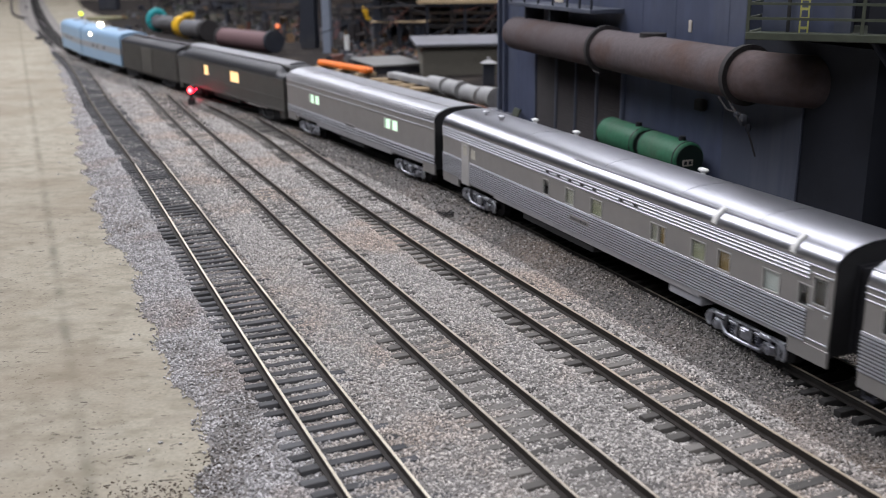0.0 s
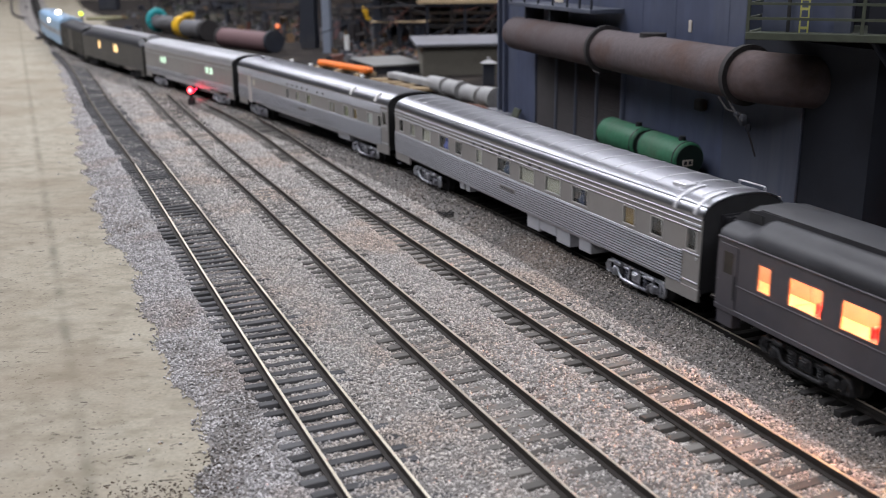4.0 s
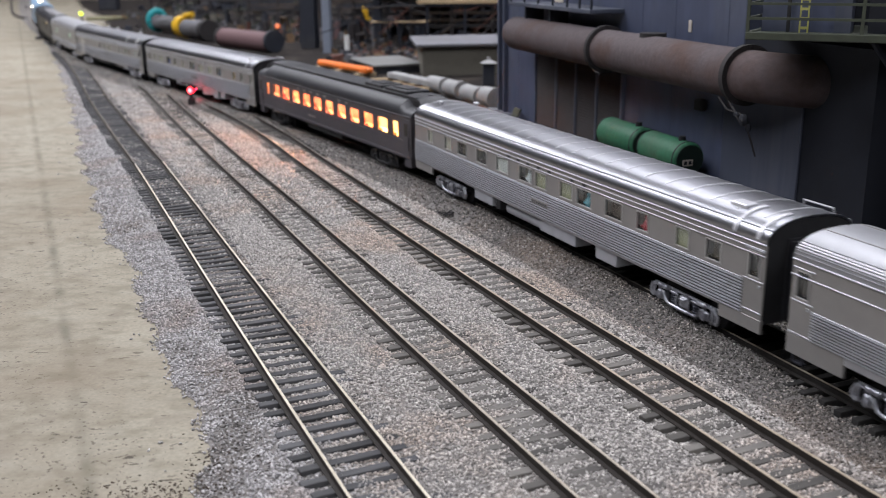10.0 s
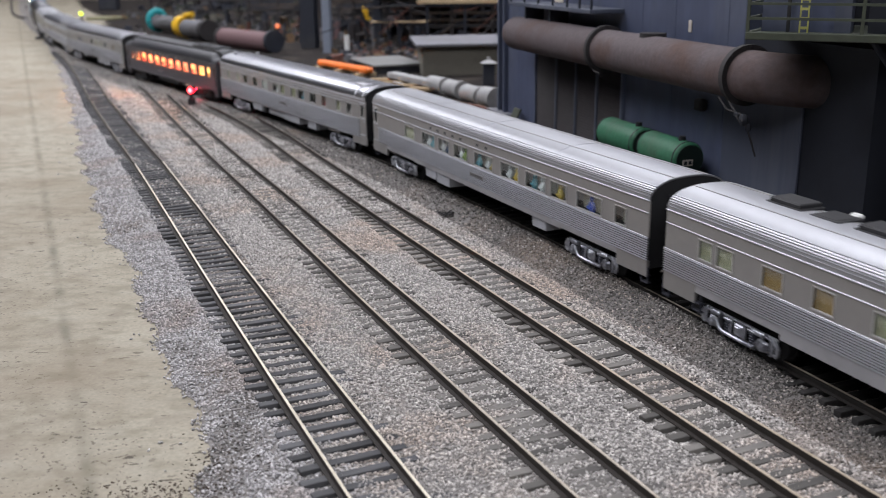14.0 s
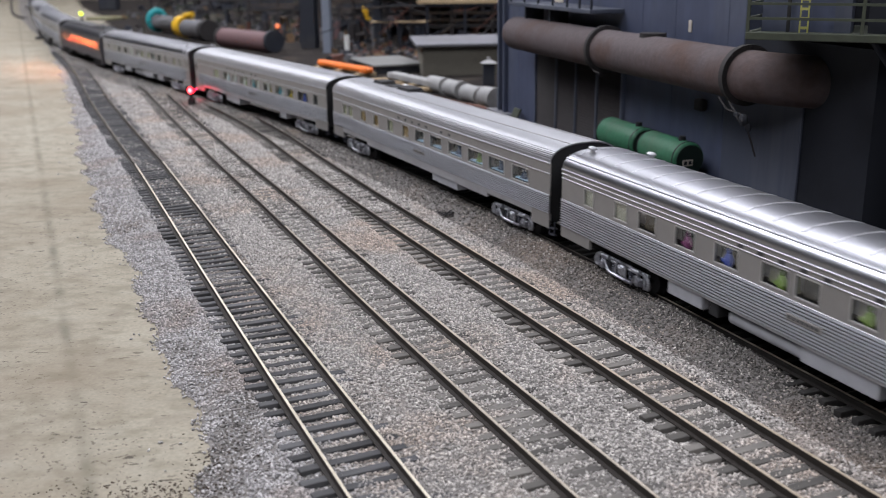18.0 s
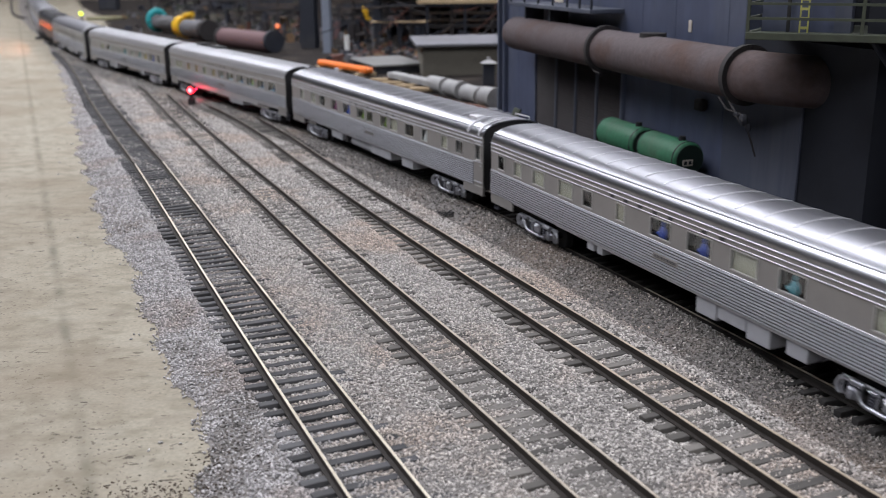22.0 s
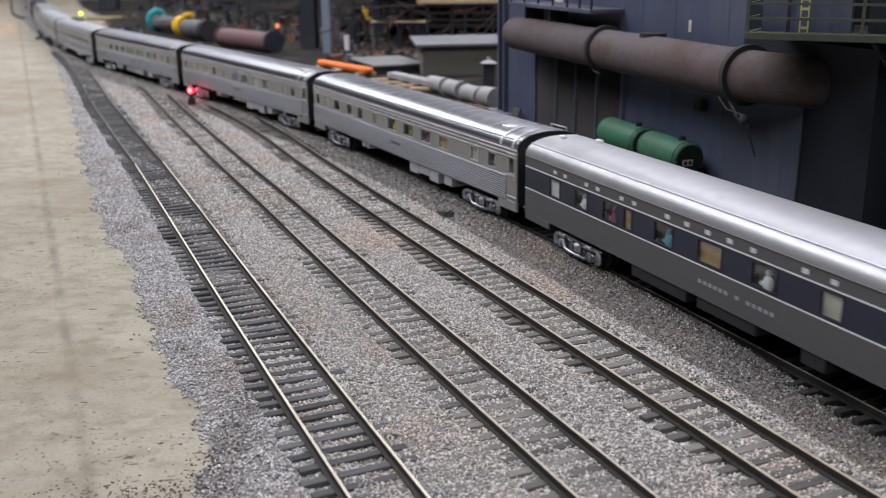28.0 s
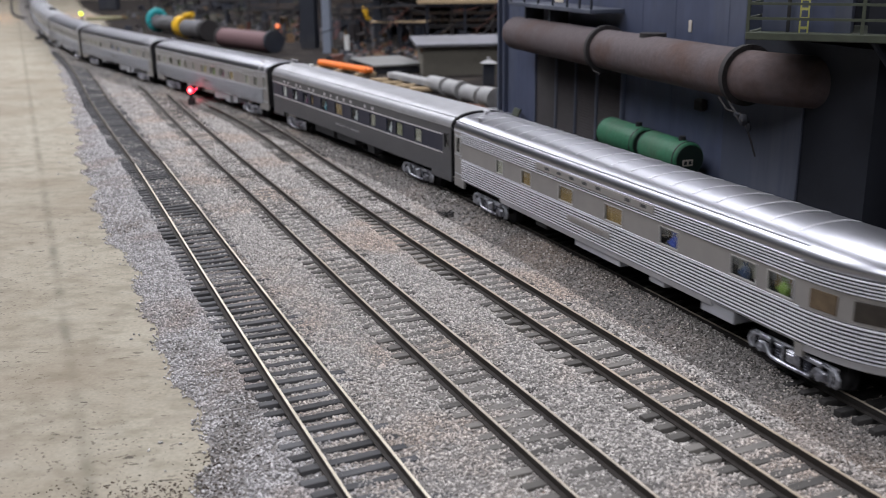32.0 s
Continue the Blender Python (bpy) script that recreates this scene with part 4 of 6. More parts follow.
        for z in (17.0, 27.0, 36.9):
            part("door_moulding", Mesh().box((x - 4.3) * MM, (x + 4.3) * MM, 17.15 * MM, 17.6 * MM, (z - 0.25) * MM, (z + 0.25) * MM, 0.1 * MM), STEEL, car)
        part("door_handle", Mesh().box((x - 3.3) * MM, (x - 2.6) * MM, 17.2 * MM, 17.7 * MM, 25.0 * MM, 26.0 * MM, 0.1 * MM), STEEL, car)
    for w in windows:
        add_window(car, w[0], w[1], *z_win, w[2], w[3] if len(w) > 3 else "", table=len(w) > 4)
    end_parts(car, hf, roof, BLACK, rear=hr)
    underframe(car, hr, boxes, EQUIPMENT)
    add_trucks(car, truck_at or spread, trucks)
    for sx in steps:
        step_ladder(car, sx)
    part("name_plate", Mesh().box(-8 * MM, 7 * MM, 17.4 * MM, 17.95 * MM, 20.4 * MM, 22.4 * MM, 0.1 * MM), SIDE_BAND, car, "small flat name plate")
    for k in range(7):
        part("letter_bar", Mesh().box((-6.6 + k * 1.9) * MM, (-5.4 + k * 1.9) * MM, 17.95 * MM, 18.0 * MM, 20.9 * MM, 21.9 * MM), LETTER_DARK, car)
    if names:
        letters(car, names, 9.4, (1, 1, 1, 1, 1, 0, 1, 1), 36.5, LETTER_DARK, 1.2, 2.8, 17.32 if not flute_high else 17.8)
    return car


def heavyweight(label, length, windows, z_win, wall_mat, roof_mat, spread, clerestory=False, hatches=(), lit=True):
    """A riveted older car with an arched or clerestory roof."""
    car = thing("passenger_car", label, "train car", group="cars of the train")
    half = length / 2 - 3.0
    roof = roof_profile(17.2, 37.2, 46.6, 16, 2.2)
    holes = [(w[0], w[1]) for w in windows]
    part("lower_panel", Mesh().box(-half * MM, half * MM, 16.6 * MM, 17.3 * MM, 14.6 * MM, 23.0 * MM), wall_mat, car)
    part("sill_strip", Mesh().box(-half * MM, half * MM, 16.4 * MM, 17.7 * MM, 13.0 * MM, 14.8 * MM, 0.2 * MM), wall_mat, car)
    part("belt_moulding", Mesh().box(-half * MM, half * MM, 17.2 * MM, 17.55 * MM, 22.6 * MM, 23.2 * MM, 0.1 * MM), wall_mat, car)
    part("window_band", wall_band(-half, half, holes, 23.0, 37.3, *z_win, 17.3), wall_mat, car)
    far = wall_band(-half, half, [(x, w) for x, w in holes if w < 15], 13.0, 37.3, *z_win, 17.3)
    far.v = [(x, -y, z) for x, y, z in far.v]
    part("far_side", far, wall_mat, car)
    inner = [(y * 0.98, z - 0.0007) for y, z in roof]
    cut = 17.0
    part("roof", Mesh().prism(roof + inner[::-1], -(half - cut) * MM, (half - cut) * MM), roof_mat, car, "dark rounded roof", sharp=50)
    low = roof_profile(17.2, 37.2, 42.6, 12, 2.2)
    for sx in (1, -1):
        hi_p, m = roof_profile(17.2, 37.2, 46.6, 12, 2.2), Mesh()
        rows = [(half - cut - 1.0, 0.0), (half - cut, 0.06), (half - cut + 3.0, 0.4), (half - cut + 5.0, 0.85), (half - cut + 6.4, 1.0), (half, 1.04)]
        for x, k in rows:
            m.v += [(sx * x * MM, ya + (yb - ya) * k, za + (zb - za) * k) for (ya, za), (yb, zb) in zip(hi_p, low)]
        for r in range(len(rows) - 1):
            m.f += [(r * 13 + q, r * 13 + q + 1, r * 13 + q + 14, r * 13 + q + 13) for q in range(12)]
        m.f.append(tuple(range(13 * len(rows) - 13, 13 * len(rows))))
        part("platform_roof", m, roof_mat, car, "dark roof end sloping down over the vestibule", sharp=40)
        hood = Mesh()
        hrows = [(half - cut - 3, 46.6, 47.6, 9.2), (half - 9, 46.4, 47.5, 9.2), (half - 4, 45.4, 46.6, 9.4), (half - 1, 43.8, 44.8, 10.0), (half + 0.6, 42.4, 43.0, 10.4)]
        for x, za, zb, w in hrows:
            hood.v += [(sx * x * MM, y * MM, z * MM) for y, z in ((w, 41.0), (w, za), (w * 0.55, zb), (-w * 0.55, zb), (-w, za), (-w, 41.0))]
        for r in range(len(hrows) - 1):
            hood.f += [(r * 6 + q, r * 6 + q + 1, r * 6 + q + 7, r * 6 + q + 6) for q in range(5)]
        hood.f.append(tuple(range(6 * len(hrows) - 6, 6 * len(hrows))))
        part("deck_end", hood, roof_mat, car, "dark curved hood at the roof end", sharp=30)
        # Black plate on the hood's side paints the shade of a recess.
        part("hood_shade_plate", Mesh().box(min(sx * (half - 11), sx * (half - 4.5)) * MM, max(sx * (half - 11), sx * (half - 4.5)) * MM, 9.0 * MM, 9.6 * MM, 42.6 * MM, 45.2 * MM), BLACK, car, "black plate standing in for the shaded recess under the roof hood")
    part("eave_strip", Mesh().box(-half * MM, half * MM, 17.0 * MM, 17.8 * MM, 36.9 * MM, 37.5 * MM, 0.15 * MM), wall_mat, car)
    if clerestory:
        part("clerestory", Mesh().prism([(7.2 * MM, 43 * MM), (7.2 * MM, 47.2 * MM), (5 * MM, 48.6 * MM), (0, 49 * MM), (-5 * MM, 48.6 * MM), (-7.2 * MM, 47.2 * MM), (-7.2 * MM, 43 * MM)], -(half - 10) * MM, (half - 10) * MM), DECK_GREY, car, "pale grey raised roof deck")
    else:
        part("roof_deck", Mesh().prism([(9.0 * MM, 44 * MM), (9.0 * MM, 46.9 * MM), (0, 47.9 * MM), (-9.0 * MM, 46.9 * MM), (-9.0 * MM, 44 * MM)], -(half - 9) * MM, (half - 9) * MM), roof_mat, car, sharp=20)
    for hx, ln in hatches:
        part("roof_hatch", Mesh().box((hx - ln / 2) * MM, (hx + ln / 2) * MM, -7.5 * MM, 7.5 * MM, 46.5 * MM, 48.9 * MM, 0.4 * MM), roof_mat, car)
        part("hatch_lid", Mesh().box((hx - ln / 3) * MM, (hx + ln / 3) * MM, -4.5 * MM, 4.5 * MM, 48.8 * MM, 49.6 * MM, 0.3 * MM), roof_mat, car)
    for w in windows:
        add_window(car, w[0], w[1], *z_win, w[2], w[3] if len(w) > 3 else "", frame_mat=wall_mat, y=17.3)
    for sx in (1, -1):
        prof = [(-17.0 * MM, 13.4 * MM)] + low[::-1] + [(17.0 * MM, 13.4 * MM)]
        part("end_wall", Mesh().prism([(y * 0.985, z - 0.0002) for y, z in prof], sx * (half - 1.2) * MM, sx * (half - 0.2) * MM), wall_mat, car)
        d = Mesh()
        for k in range(3):
            o = half + 0.2 + k * 0.85
            d.box(min(sx * o, sx * (o + 0.6)) * MM, max(sx * o, sx * (o + 0.6)) * MM, -9 * MM, 9 * MM, 13 * MM, (39 - 0.5 * (k % 2)) * MM)
        part("diaphragm", d, RUBBER, car)
        part("coupler", Mesh().box(min(sx * (half - 6), sx * (half + 2.6)) * MM, max(sx * (half - 6), sx * (half + 2.6)) * MM, -1.6 * MM, 1.6 * MM, 9 * MM, 12 * MM, 0.3 * MM), BLACK, car)
        st = Mesh().box(min(sx * (half - 9), sx * (half - 1)) * MM, max(sx * (half - 9), sx * (half - 1)) * MM, 13.5 * MM, 17.2 * MM, 8.0 * MM, 13.2 * MM, 0.3 * MM)
        part("step", st, wall_mat, car)
    underframe(car, half, [(0, 60, 8.4, "black")], wall_mat)
    if any(w[2] in (LIT_ORANGE, LIT_WARM) for w in windows):
        part("lamp_strip", Mesh().box(-(half - 13) * MM, (half - 13) * MM, 4.4 * MM, 6.6 * MM, 36.2 * MM, 36.6 * MM), LAMP_STRIP, car, "warm glowing lamp strip under the ceiling")
        part("lamp_strip", Mesh().box(-(half - 22) * MM, (half - 22) * MM, -6.6 * MM, -4.4 * MM, 36.2 * MM, 36.6 * MM), LAMP_STRIP, car, "warm glowing lamp strip under the ceiling")
    add_trucks(car, spread, "black")
    return car


def blue_grey_car(label, length, windows, z_win=(26.0, 33.4)):
    car = thing("passenger_car", label, "train car", group="cars of the train")
    half = length / 2 - 3.5
    roof = roof_profile()
    holes = [(w[0], w[1]) for w in windows]
    lo = -half + 9.5
    b = lambda nm, z0, z1, mat, y=17.3, x0=-half: part(nm, Mesh().box(x0 * MM, half * MM, 16.6 * MM, y * MM, z0 * MM, z1 * MM), mat, car)
    b("lower_panel", 13.6, 24.8, GREY_CAR)
    part("window_band", wall_band(lo, half, holes, 24.8, 34.6, *z_win, 17.3), BLUE_CAR, car, "dark blue-grey band around the windows")
    part("door_panel", wall_band(-half, lo, [(-half + 4.8, 5.0)], 24.8, 39.25, 27.8, 35.6, 17.25), GREY_CAR, car)
    add_window(car, -half + 4.8, 5.0, 27.8, 35.6, "d", frame_mat=GREY_CAR)
    b("letterboard", 34.6, 39.25, GREY_CAR, x0=lo)
    for x0, x1 in ((-half, -121), (121, half)):
        part("sill_strip", Mesh().box(x0 * MM, x1 * MM, 16.4 * MM, 17.36 * MM, 10.4 * MM, 13.7 * MM, 0.15 * MM), GREY_CAR, car)
    for z in (24.8, 34.6):
        part("stripe", Mesh().box(lo * MM, half * MM, 17.2 * MM, 17.42 * MM, (z - 0.28) * MM, (z + 0.28) * MM), STRIPE, car, "pale painted stripe")
    part("far_side", Mesh().box(-half * MM, half * MM, -17.3 * MM, -16.7 * MM, 13.6 * MM, 39.25 * MM), GREY_CAR, car)
    part("roof", Mesh().prism(roof + [(y * 0.985, z - 0.0006) for y, z in roof][::-1], -half * MM, half * MM), GREY_ROOF, car, "flat light grey roof", sharp=50)
    part("gutter", Mesh().box(-half * MM, half * MM, 17.1 * MM, 17.7 * MM, 39.0 * MM, 39.4 * MM, 0.1 * MM), GREY_CAR, car)
    part("roof_crease", Mesh().box(-half * MM, half * MM, 13.7 * MM, 14.5 * MM, 44.2 * MM, 44.75 * MM, 0.2 * MM), ROOF_PAINT, car)
    for w in windows:
        add_window(car, w[0], w[1], *z_win, w[2], w[3] if len(w) > 3 else "", frame_mat=BLUE_CAR)
    letters(car, 116, 8.6, (1, 1, 0, 1, 1, 0, 1, 1), 36.8, LETTER_PALE, 1.5, 2.6)
    letters(car, 35, 11.3, (1, 1, 1, 1, 1, 0, 1, 1), 36.8, LETTER_PALE, 1.6, 2.7)
    letters(car, 15, 2.75, (1, 1, 1, 1, 1, 1, 0, 1, 0, 1, 1, 1, 1, 1), 19.4, LETTER_SOFT, 1.3, 1.5)
    for x, yy in ((136, 3), (120, -6)):
        part("roof_vent", Mesh().box((x - 1.8) * MM, (x + 1.8) * MM, (yy - 1.2) * MM, (yy + 1.2) * MM, 46 * MM, 48.2 * MM, 0.4 * MM), WHITE, car)
    end_parts(car, half, roof, BLACK)
    underframe(car, half, [(40, 34, 7.6, "black"), (2, 30, 8.0, "black"), (-38, 10, 7.4, "black")], GREY_CAR)
    add_trucks(car, 100, "silver")
    return car


PLAN_A = [(132.7, 6.6, "d"), (115.5, 7.4, "b"), (95.5, 10.6, "b"), (71.7, 11.6, "d", "blue"), (54.0, 7.0, "d"), (30.0, 5.8, "b"), (4.0, 12.2, "d", "navy"), (-18.2, 13.0, "b"), (-41.0, 12.4, "b"), (-62.6, 11.2, "d", "navy"), (-97.2, 7.2, "t"), (-114.4, 6.8, "n")]
PLAN_B = [(122.5, 7.0, "b"), (99.0, 8.4, "b"), (81.5, 11.0, "n"), (58.6, 11.0, "d"), (36.4, 11.6, "w"), (13.5, 11.8, "b", "white"), (-0.4, 9.8, "y"), (-21.8, 9.6, "y"), (-36.0, 10.8, "d", "teal"), (-57.4, 11.4, "d"), (-76.4, 7.0, "b", "red"), (-100.0, 7.2, "y"), (-116.6, 7.4, "n")]


def with_plan(plan, **change):
    """The windows of a plan with some of them changed, counted from the front."""
    out = list(plan)
    for k, v in change.items():
        i = int(k[1:])
        out[i] = (out[i][0], out[i][1], *v)
    return out


UNDER_A = [(52, 5, 9.4, "silver"), (45, 4, 9.4, "silver"), (-23, 11, 6.6, "silver"), (-36, 14, 8.0, "silver"), (-49, 11, 6.2, "silver"), (-66, 9, 7.6, "silver")]
UNDER_B = [(58, 20, 7.8, "silver"), (42, 5, 7.8, "black"), (18, 34, 9, "tank"), (-14, 30, 7.6, "silver"), (-52, 15, 7.6, "silver")]

CARS = []  # (car, front end along the line at time 0, length, spread of trucks)


def put(car, front, length, spread):
    CARS.append((car, front, length, spread))
    return car


# diesel engines
def diesel(label, length, light=False, nose=False):
    car = thing("diesel_engine", label, "locomotive", group="engines of the train")
    half = length / 2 - 2.0
    roof = roof_profile(16.6, 40.5, 48.5, 14, 2.6)
    front = half - (16 if nose else 0)
    part("lower_body", Mesh().box(-half * MM, front * MM, -16.6 * MM, 16.6 * MM, 11.5 * MM, 24 * MM, 0.4 * MM), LOCO_BLUE, car, "pale blue lower body")
    part("grey_band", Mesh().box(-half * MM, front * MM, -16.7 * MM, 16.7 * MM, 24 * MM, 31 * MM), LOCO_GREY, car, "grey band along the side")
    part("upper_body", Mesh().box(-half * MM, front * MM, -16.6 * MM, 16.6 * MM, 31 * MM, 40.6 * MM), LOCO_BLUE, car)
    part("roof", Mesh().prism(roof, -half * MM, front * MM), LOCO_BLUE, car, sharp=50)
    if nose:
        sec = [(0.0, 1.0, 47.5), (4, 0.99, 46.0), (8, 0.95, 40.5), (12, 0.86, 37.0), (15, 0.66, 33.5), (17, 0.30, 28.0)]
        m = Mesh()
        ring = []
        for dx, k, top in sec:
            pr = [(16.6 * k, 11.5), (16.6 * k, top - 6), (13.5 * k, top - 1.6), (6 * k, top), (-6 * k, top), (-13.5 * k, top - 1.6), (-16.6 * k, top - 6), (-16.6 * k, 11.5)]
            ring.append([((front + dx) * MM, y * MM, max(z, 11.5) * MM) for y, z in pr])
        m.v = [q for r in ring for q in r]
        for i in range(len(ring) - 1):
            m.f += [(i * 8 + k, i * 8 + (k + 1) % 8, (i + 1) * 8 + (k + 1) % 8, (i + 1) * 8 + k) for k in range(8)]
        m.f.append(tuple(range(len(m.v) - 8, len(m.v))))
        part("nose", m, LOCO_BLUE, car, "rounded pale blue nose", sharp=60)
    for x in (-half + 40, half - 60):
        part("roof_fan", Mesh().tube((x * MM, 0, 48 * MM), (x * MM, 0, 49.6 * MM), 6 * MM, n=20), LOCO_GREY, car)
    for x in (-20, 10, 30):
        part("porthole", Mesh().tube((x * MM, 16.4 * MM, 28 * MM), (x * MM, 16.95 * MM, 28 * MM), 2.4 * MM, n=16), BLACK, car)
    if light:
        part("lamp_and_glint", Mesh().ball(((half * 0.2 + 26) * MM, 2 * MM, 50.0 * MM), 3.6 * MM), GLOW_WHITE, car, "warm white glow of the lamp and its reflection")
        # No second lamp: this glowing ball imitates the roof lamp's reflection.
        part("lamp_and_glint", Mesh().ball(((half * 0.2 + 22) * MM, 15.5 * MM, 40.0 * MM), 2.6 * MM), GLOW_WHITE, car, "warm white glow of the lamp and its reflection")
        part("lamp_base", Mesh().tube(((half * 0.2 + 26) * MM, 2 * MM, 46 * MM), ((half * 0.2 + 26) * MM, 2 * MM, 49 * MM), 2 * MM), LOCO_GREY, car)
    part("underframe", Mesh().box(-half * MM, half * 0.96 * MM, -13 * MM, 13 * MM, 8 * MM, 12 * MM), BLACK, car)
    add_trucks(car, length / 2 - 38, "black")
    return car


put(diesel("pale blue and grey streamlined diesel engine with a rounded nose", 178, nose=True), 1.290, 178, 51)
put(diesel("pale blue and grey diesel booster with a bright roof lamp", 178, light=True), 1.111, 178, 51)


def express_box(label, length):
    car = thing("boxcar", label, "train car", group="cars of the train")
    half = length / 2 - 3.0
    roof = roof_profile(16.4, 39.5, 45.5, 10, 2.0)
    part("body", Mesh().box(-half * MM, half * MM, -16.2 * MM, 16.2 * MM, 11.5 * MM, 39.6 * MM, 0.3 * MM), PULLMAN, car)
    part("roof", Mesh().prism(roof, -half * MM, half * MM), COACH_ROOF, car, sharp=50)
    part("running_board", Mesh().box(-half * MM, half * MM, -3 * MM, 3 * MM, 46 * MM, 46.8 * MM), COACH_GREY, car)
    part("sliding_door", Mesh().box(-16 * MM, 16 * MM, 16.1 * MM, 17.0 * MM, 13 * MM, 38 * MM, 0.3 * MM), PULLMAN, car)
    x = -half + 4
    while x < half:
        if abs(x) > 17:
            part("side_post", Mesh().box((x - 0.6) * MM, (x + 0.6) * MM, 16.1 * MM, 16.8 * MM, 12 * MM, 39 * MM), PULLMAN, car)
        x += 9
    part("underframe", Mesh().box(-half * MM, half * MM, -12 * MM, 12 * MM, 8.5 * MM, 11.6 * MM), BLACK, car)
    for sx in (1, -1):
        part("coupler", Mesh().box(min(sx * (half - 4), sx * (half + 2.8)) * MM, max(sx * (half - 4), sx * (half + 2.8)) * MM, -1.6 * MM, 1.6 * MM, 9 * MM, 12 * MM), BLACK, car)
    add_trucks(car, half - 30, "black")
    return car


put(express_box("dark olive express boxcar with a sliding door", 184), 0.932, 184, 59)
put(heavyweight("dark olive baggage car with two lit windows and pale roof deck", 255, [(47.0, 14.0, LIT_CREAM), (-22.0, 22.0, LIT_CREAM)], (26.0, 35.0), PULLMAN, COACH_ROOF, 88, clerestory=True), 0.748, 255, 88)


def baggage_silver():
    car = streamliner("silver baggage car with two pairs of lit door windows", 250, [(69, 8.6, LIT_GREENISH), (59, 8.6, LIT_GREENISH), (-57, 8.6, LIT_GREENISH), (-67, 8.6, LIT_GREENISH)],
                      z_win=(27.5, 33.5), flute_low=(16.0, 20.8, 3), skirt=12.6, lines=(35.6,), spread=82, boxes=[(0, 40, 8.4, "black")], seams=(-80, 0, 80))
    return car


put(baggage_silver(), 0.493, 250, 82)
put(streamliner("stainless sleeping car with fluted sides and white roof ventilators", 290,
                [(28.0, 4.8, "n"), (8.0, 7.0, "b"), (-12.7, 8.2, "y"), (-51.6, 4.4, "b"), (-56.2, 4.0, "t"), (-76.9, 7.4, "y"), (-90.2, 6.0, "t"), (-112.2, 7.0, "w"), (-126.7, 5.8, "n")],
                z_win=(26.2, 32.6), door="rear", flute_low=(15.4, 25.4, 10), skirt=13.4, flute_high=(34.2, 39.0, 4), seams=(-100, -60, -10, 60),
                vents=((118, 3), (100, 3), (95, -13), (55, -13), (-38, -13)), boxes=[(-70, 18, 9.0, "silver"), (20, 60, 9.0, "black")], ducts=((-120, -84), (-84, 10)), names=26), 0.2428, 290, 100)
c4 = CARS[-1][0]
part("side_door", Mesh().box(106.5 * MM, 115.5 * MM, 17.0 * MM, 17.95 * MM, 13.5 * MM, 35.2 * MM, 0.15 * MM), FLAT_SILVER, c4, "flat grey side door")
part("door_window", Mesh().box(108.6 * MM, 113.0 * MM, 17.9 * MM, 18.05 * MM, 28.5 * MM, 33.5 * MM, 0.05 * MM), SHADES["g"], c4)
part("crew_window", Mesh().box(100.0 * MM, 104.5 * MM, 17.2 * MM, 17.5 * MM, 28.0 * MM, 32.5 * MM, 0.05 * MM), SHADES["g"], c4)
put(streamliner("stainless sleeping car with a ribbed roof and fluted sides", 294, PLAN_A, door="rear", ribs=True, boxes=UNDER_A, steps=(138,), names=36), -0.0471, 294, 100)
put(heavyweight("dark grey older coach with glowing orange windows", 271,
                [(109.9, 6.0, LIT_ORANGE)] + [(x, 13.6, LIT_ORANGE) for x in (92.1, 71.2, 50.5, 29.6, 8.9, -12.2, -32.8)] + [(-53.7, 13.6, LIT_ORANGE), (-74.4, 14.2, LIT_WARM), (-94.8, 14.2, LIT_WARM), (-112.4, 7.6, LIT_WARM)],
                (24.3, 33.0), COACH_GREY, COACH_ROOF, 92, hatches=((-62, 24), (-94, 30))), -0.3411, 271, 92)
c6 = CARS[-1][0]
for dx in (126.5, -126.5):
    dr = part("vestibule_door", Mesh().box((dx - 4.2) * MM, (dx + 4.2) * MM, 17.2 * MM, 17.65 * MM, 13.4 * MM, 35.6 * MM, 0.15 * MM), COACH_GREY, c6, "dark grey vestibule door")
    part("door_window", Mesh().box((dx - 2.3) * MM, (dx + 2.3) * MM, 17.6 * MM, 17.75 * MM, 26.0 * MM, 33.2 * MM, 0.05 * MM), SHADES["d"], dr, "dark door window")
    part("door_handle", Mesh().box((dx - 3.6) * MM, (dx - 3.2) * MM, 17.6 * MM, 18.0 * MM, 18.0 * MM, 26.0 * MM), BLACK, dr)
letters(CARS[-1][0], 45, 12.4, (1, 1, 1, 1, 1, 0, 1, 1), 35.1, LETTER_DIM, 1.3, 4.2)
letters(CARS[-1][0], 26, 3.0, (1, 1, 1, 1, 1), 18.6, LETTER_DIM, 1.0, 2.2)
put(streamliner("stainless sleeping car with ribbed roof and tanks below", 298, PLAN_B, door="rear", ribs=True, boxes=UNDER_B, vents=((132, 7), (118, -8)), names=30), -0.6123, 298, 100)
put(streamliner("stainless coach with wide windows and seated dolls", 297,
                [(85.4, 14.0, "y"), (59.0, 17.0, "g", "teal+white"), (39.1, 13.0, "g", "navy+white"), (18.4, 16.0, "g", "green+white"), (-7.0, 19.0, "g", "yellow+white+teal"), (-33.6, 17.0, "g", "yellow+white"), (-57.9, 17.5, "g", "white+teal"), (-77.1, 12.6, "y", "yellow"), (-100.7, 18.0, "b", "blue"), (-122.5, 7.4, "g")],
                z_win=(26.2, 33.0), door="front", flute_low=(16.6, 25.4, 10), skirt=13.9, boxes=[(58, 14, 7.6, "silver"), (42, 16, 7.0, "silver"), (-60, 12, 8.0, "silver")], steps=(-139, 139), seams=(-70, 0, 70), lines=(34.6,), names=56), -0.9108, 297, 100)
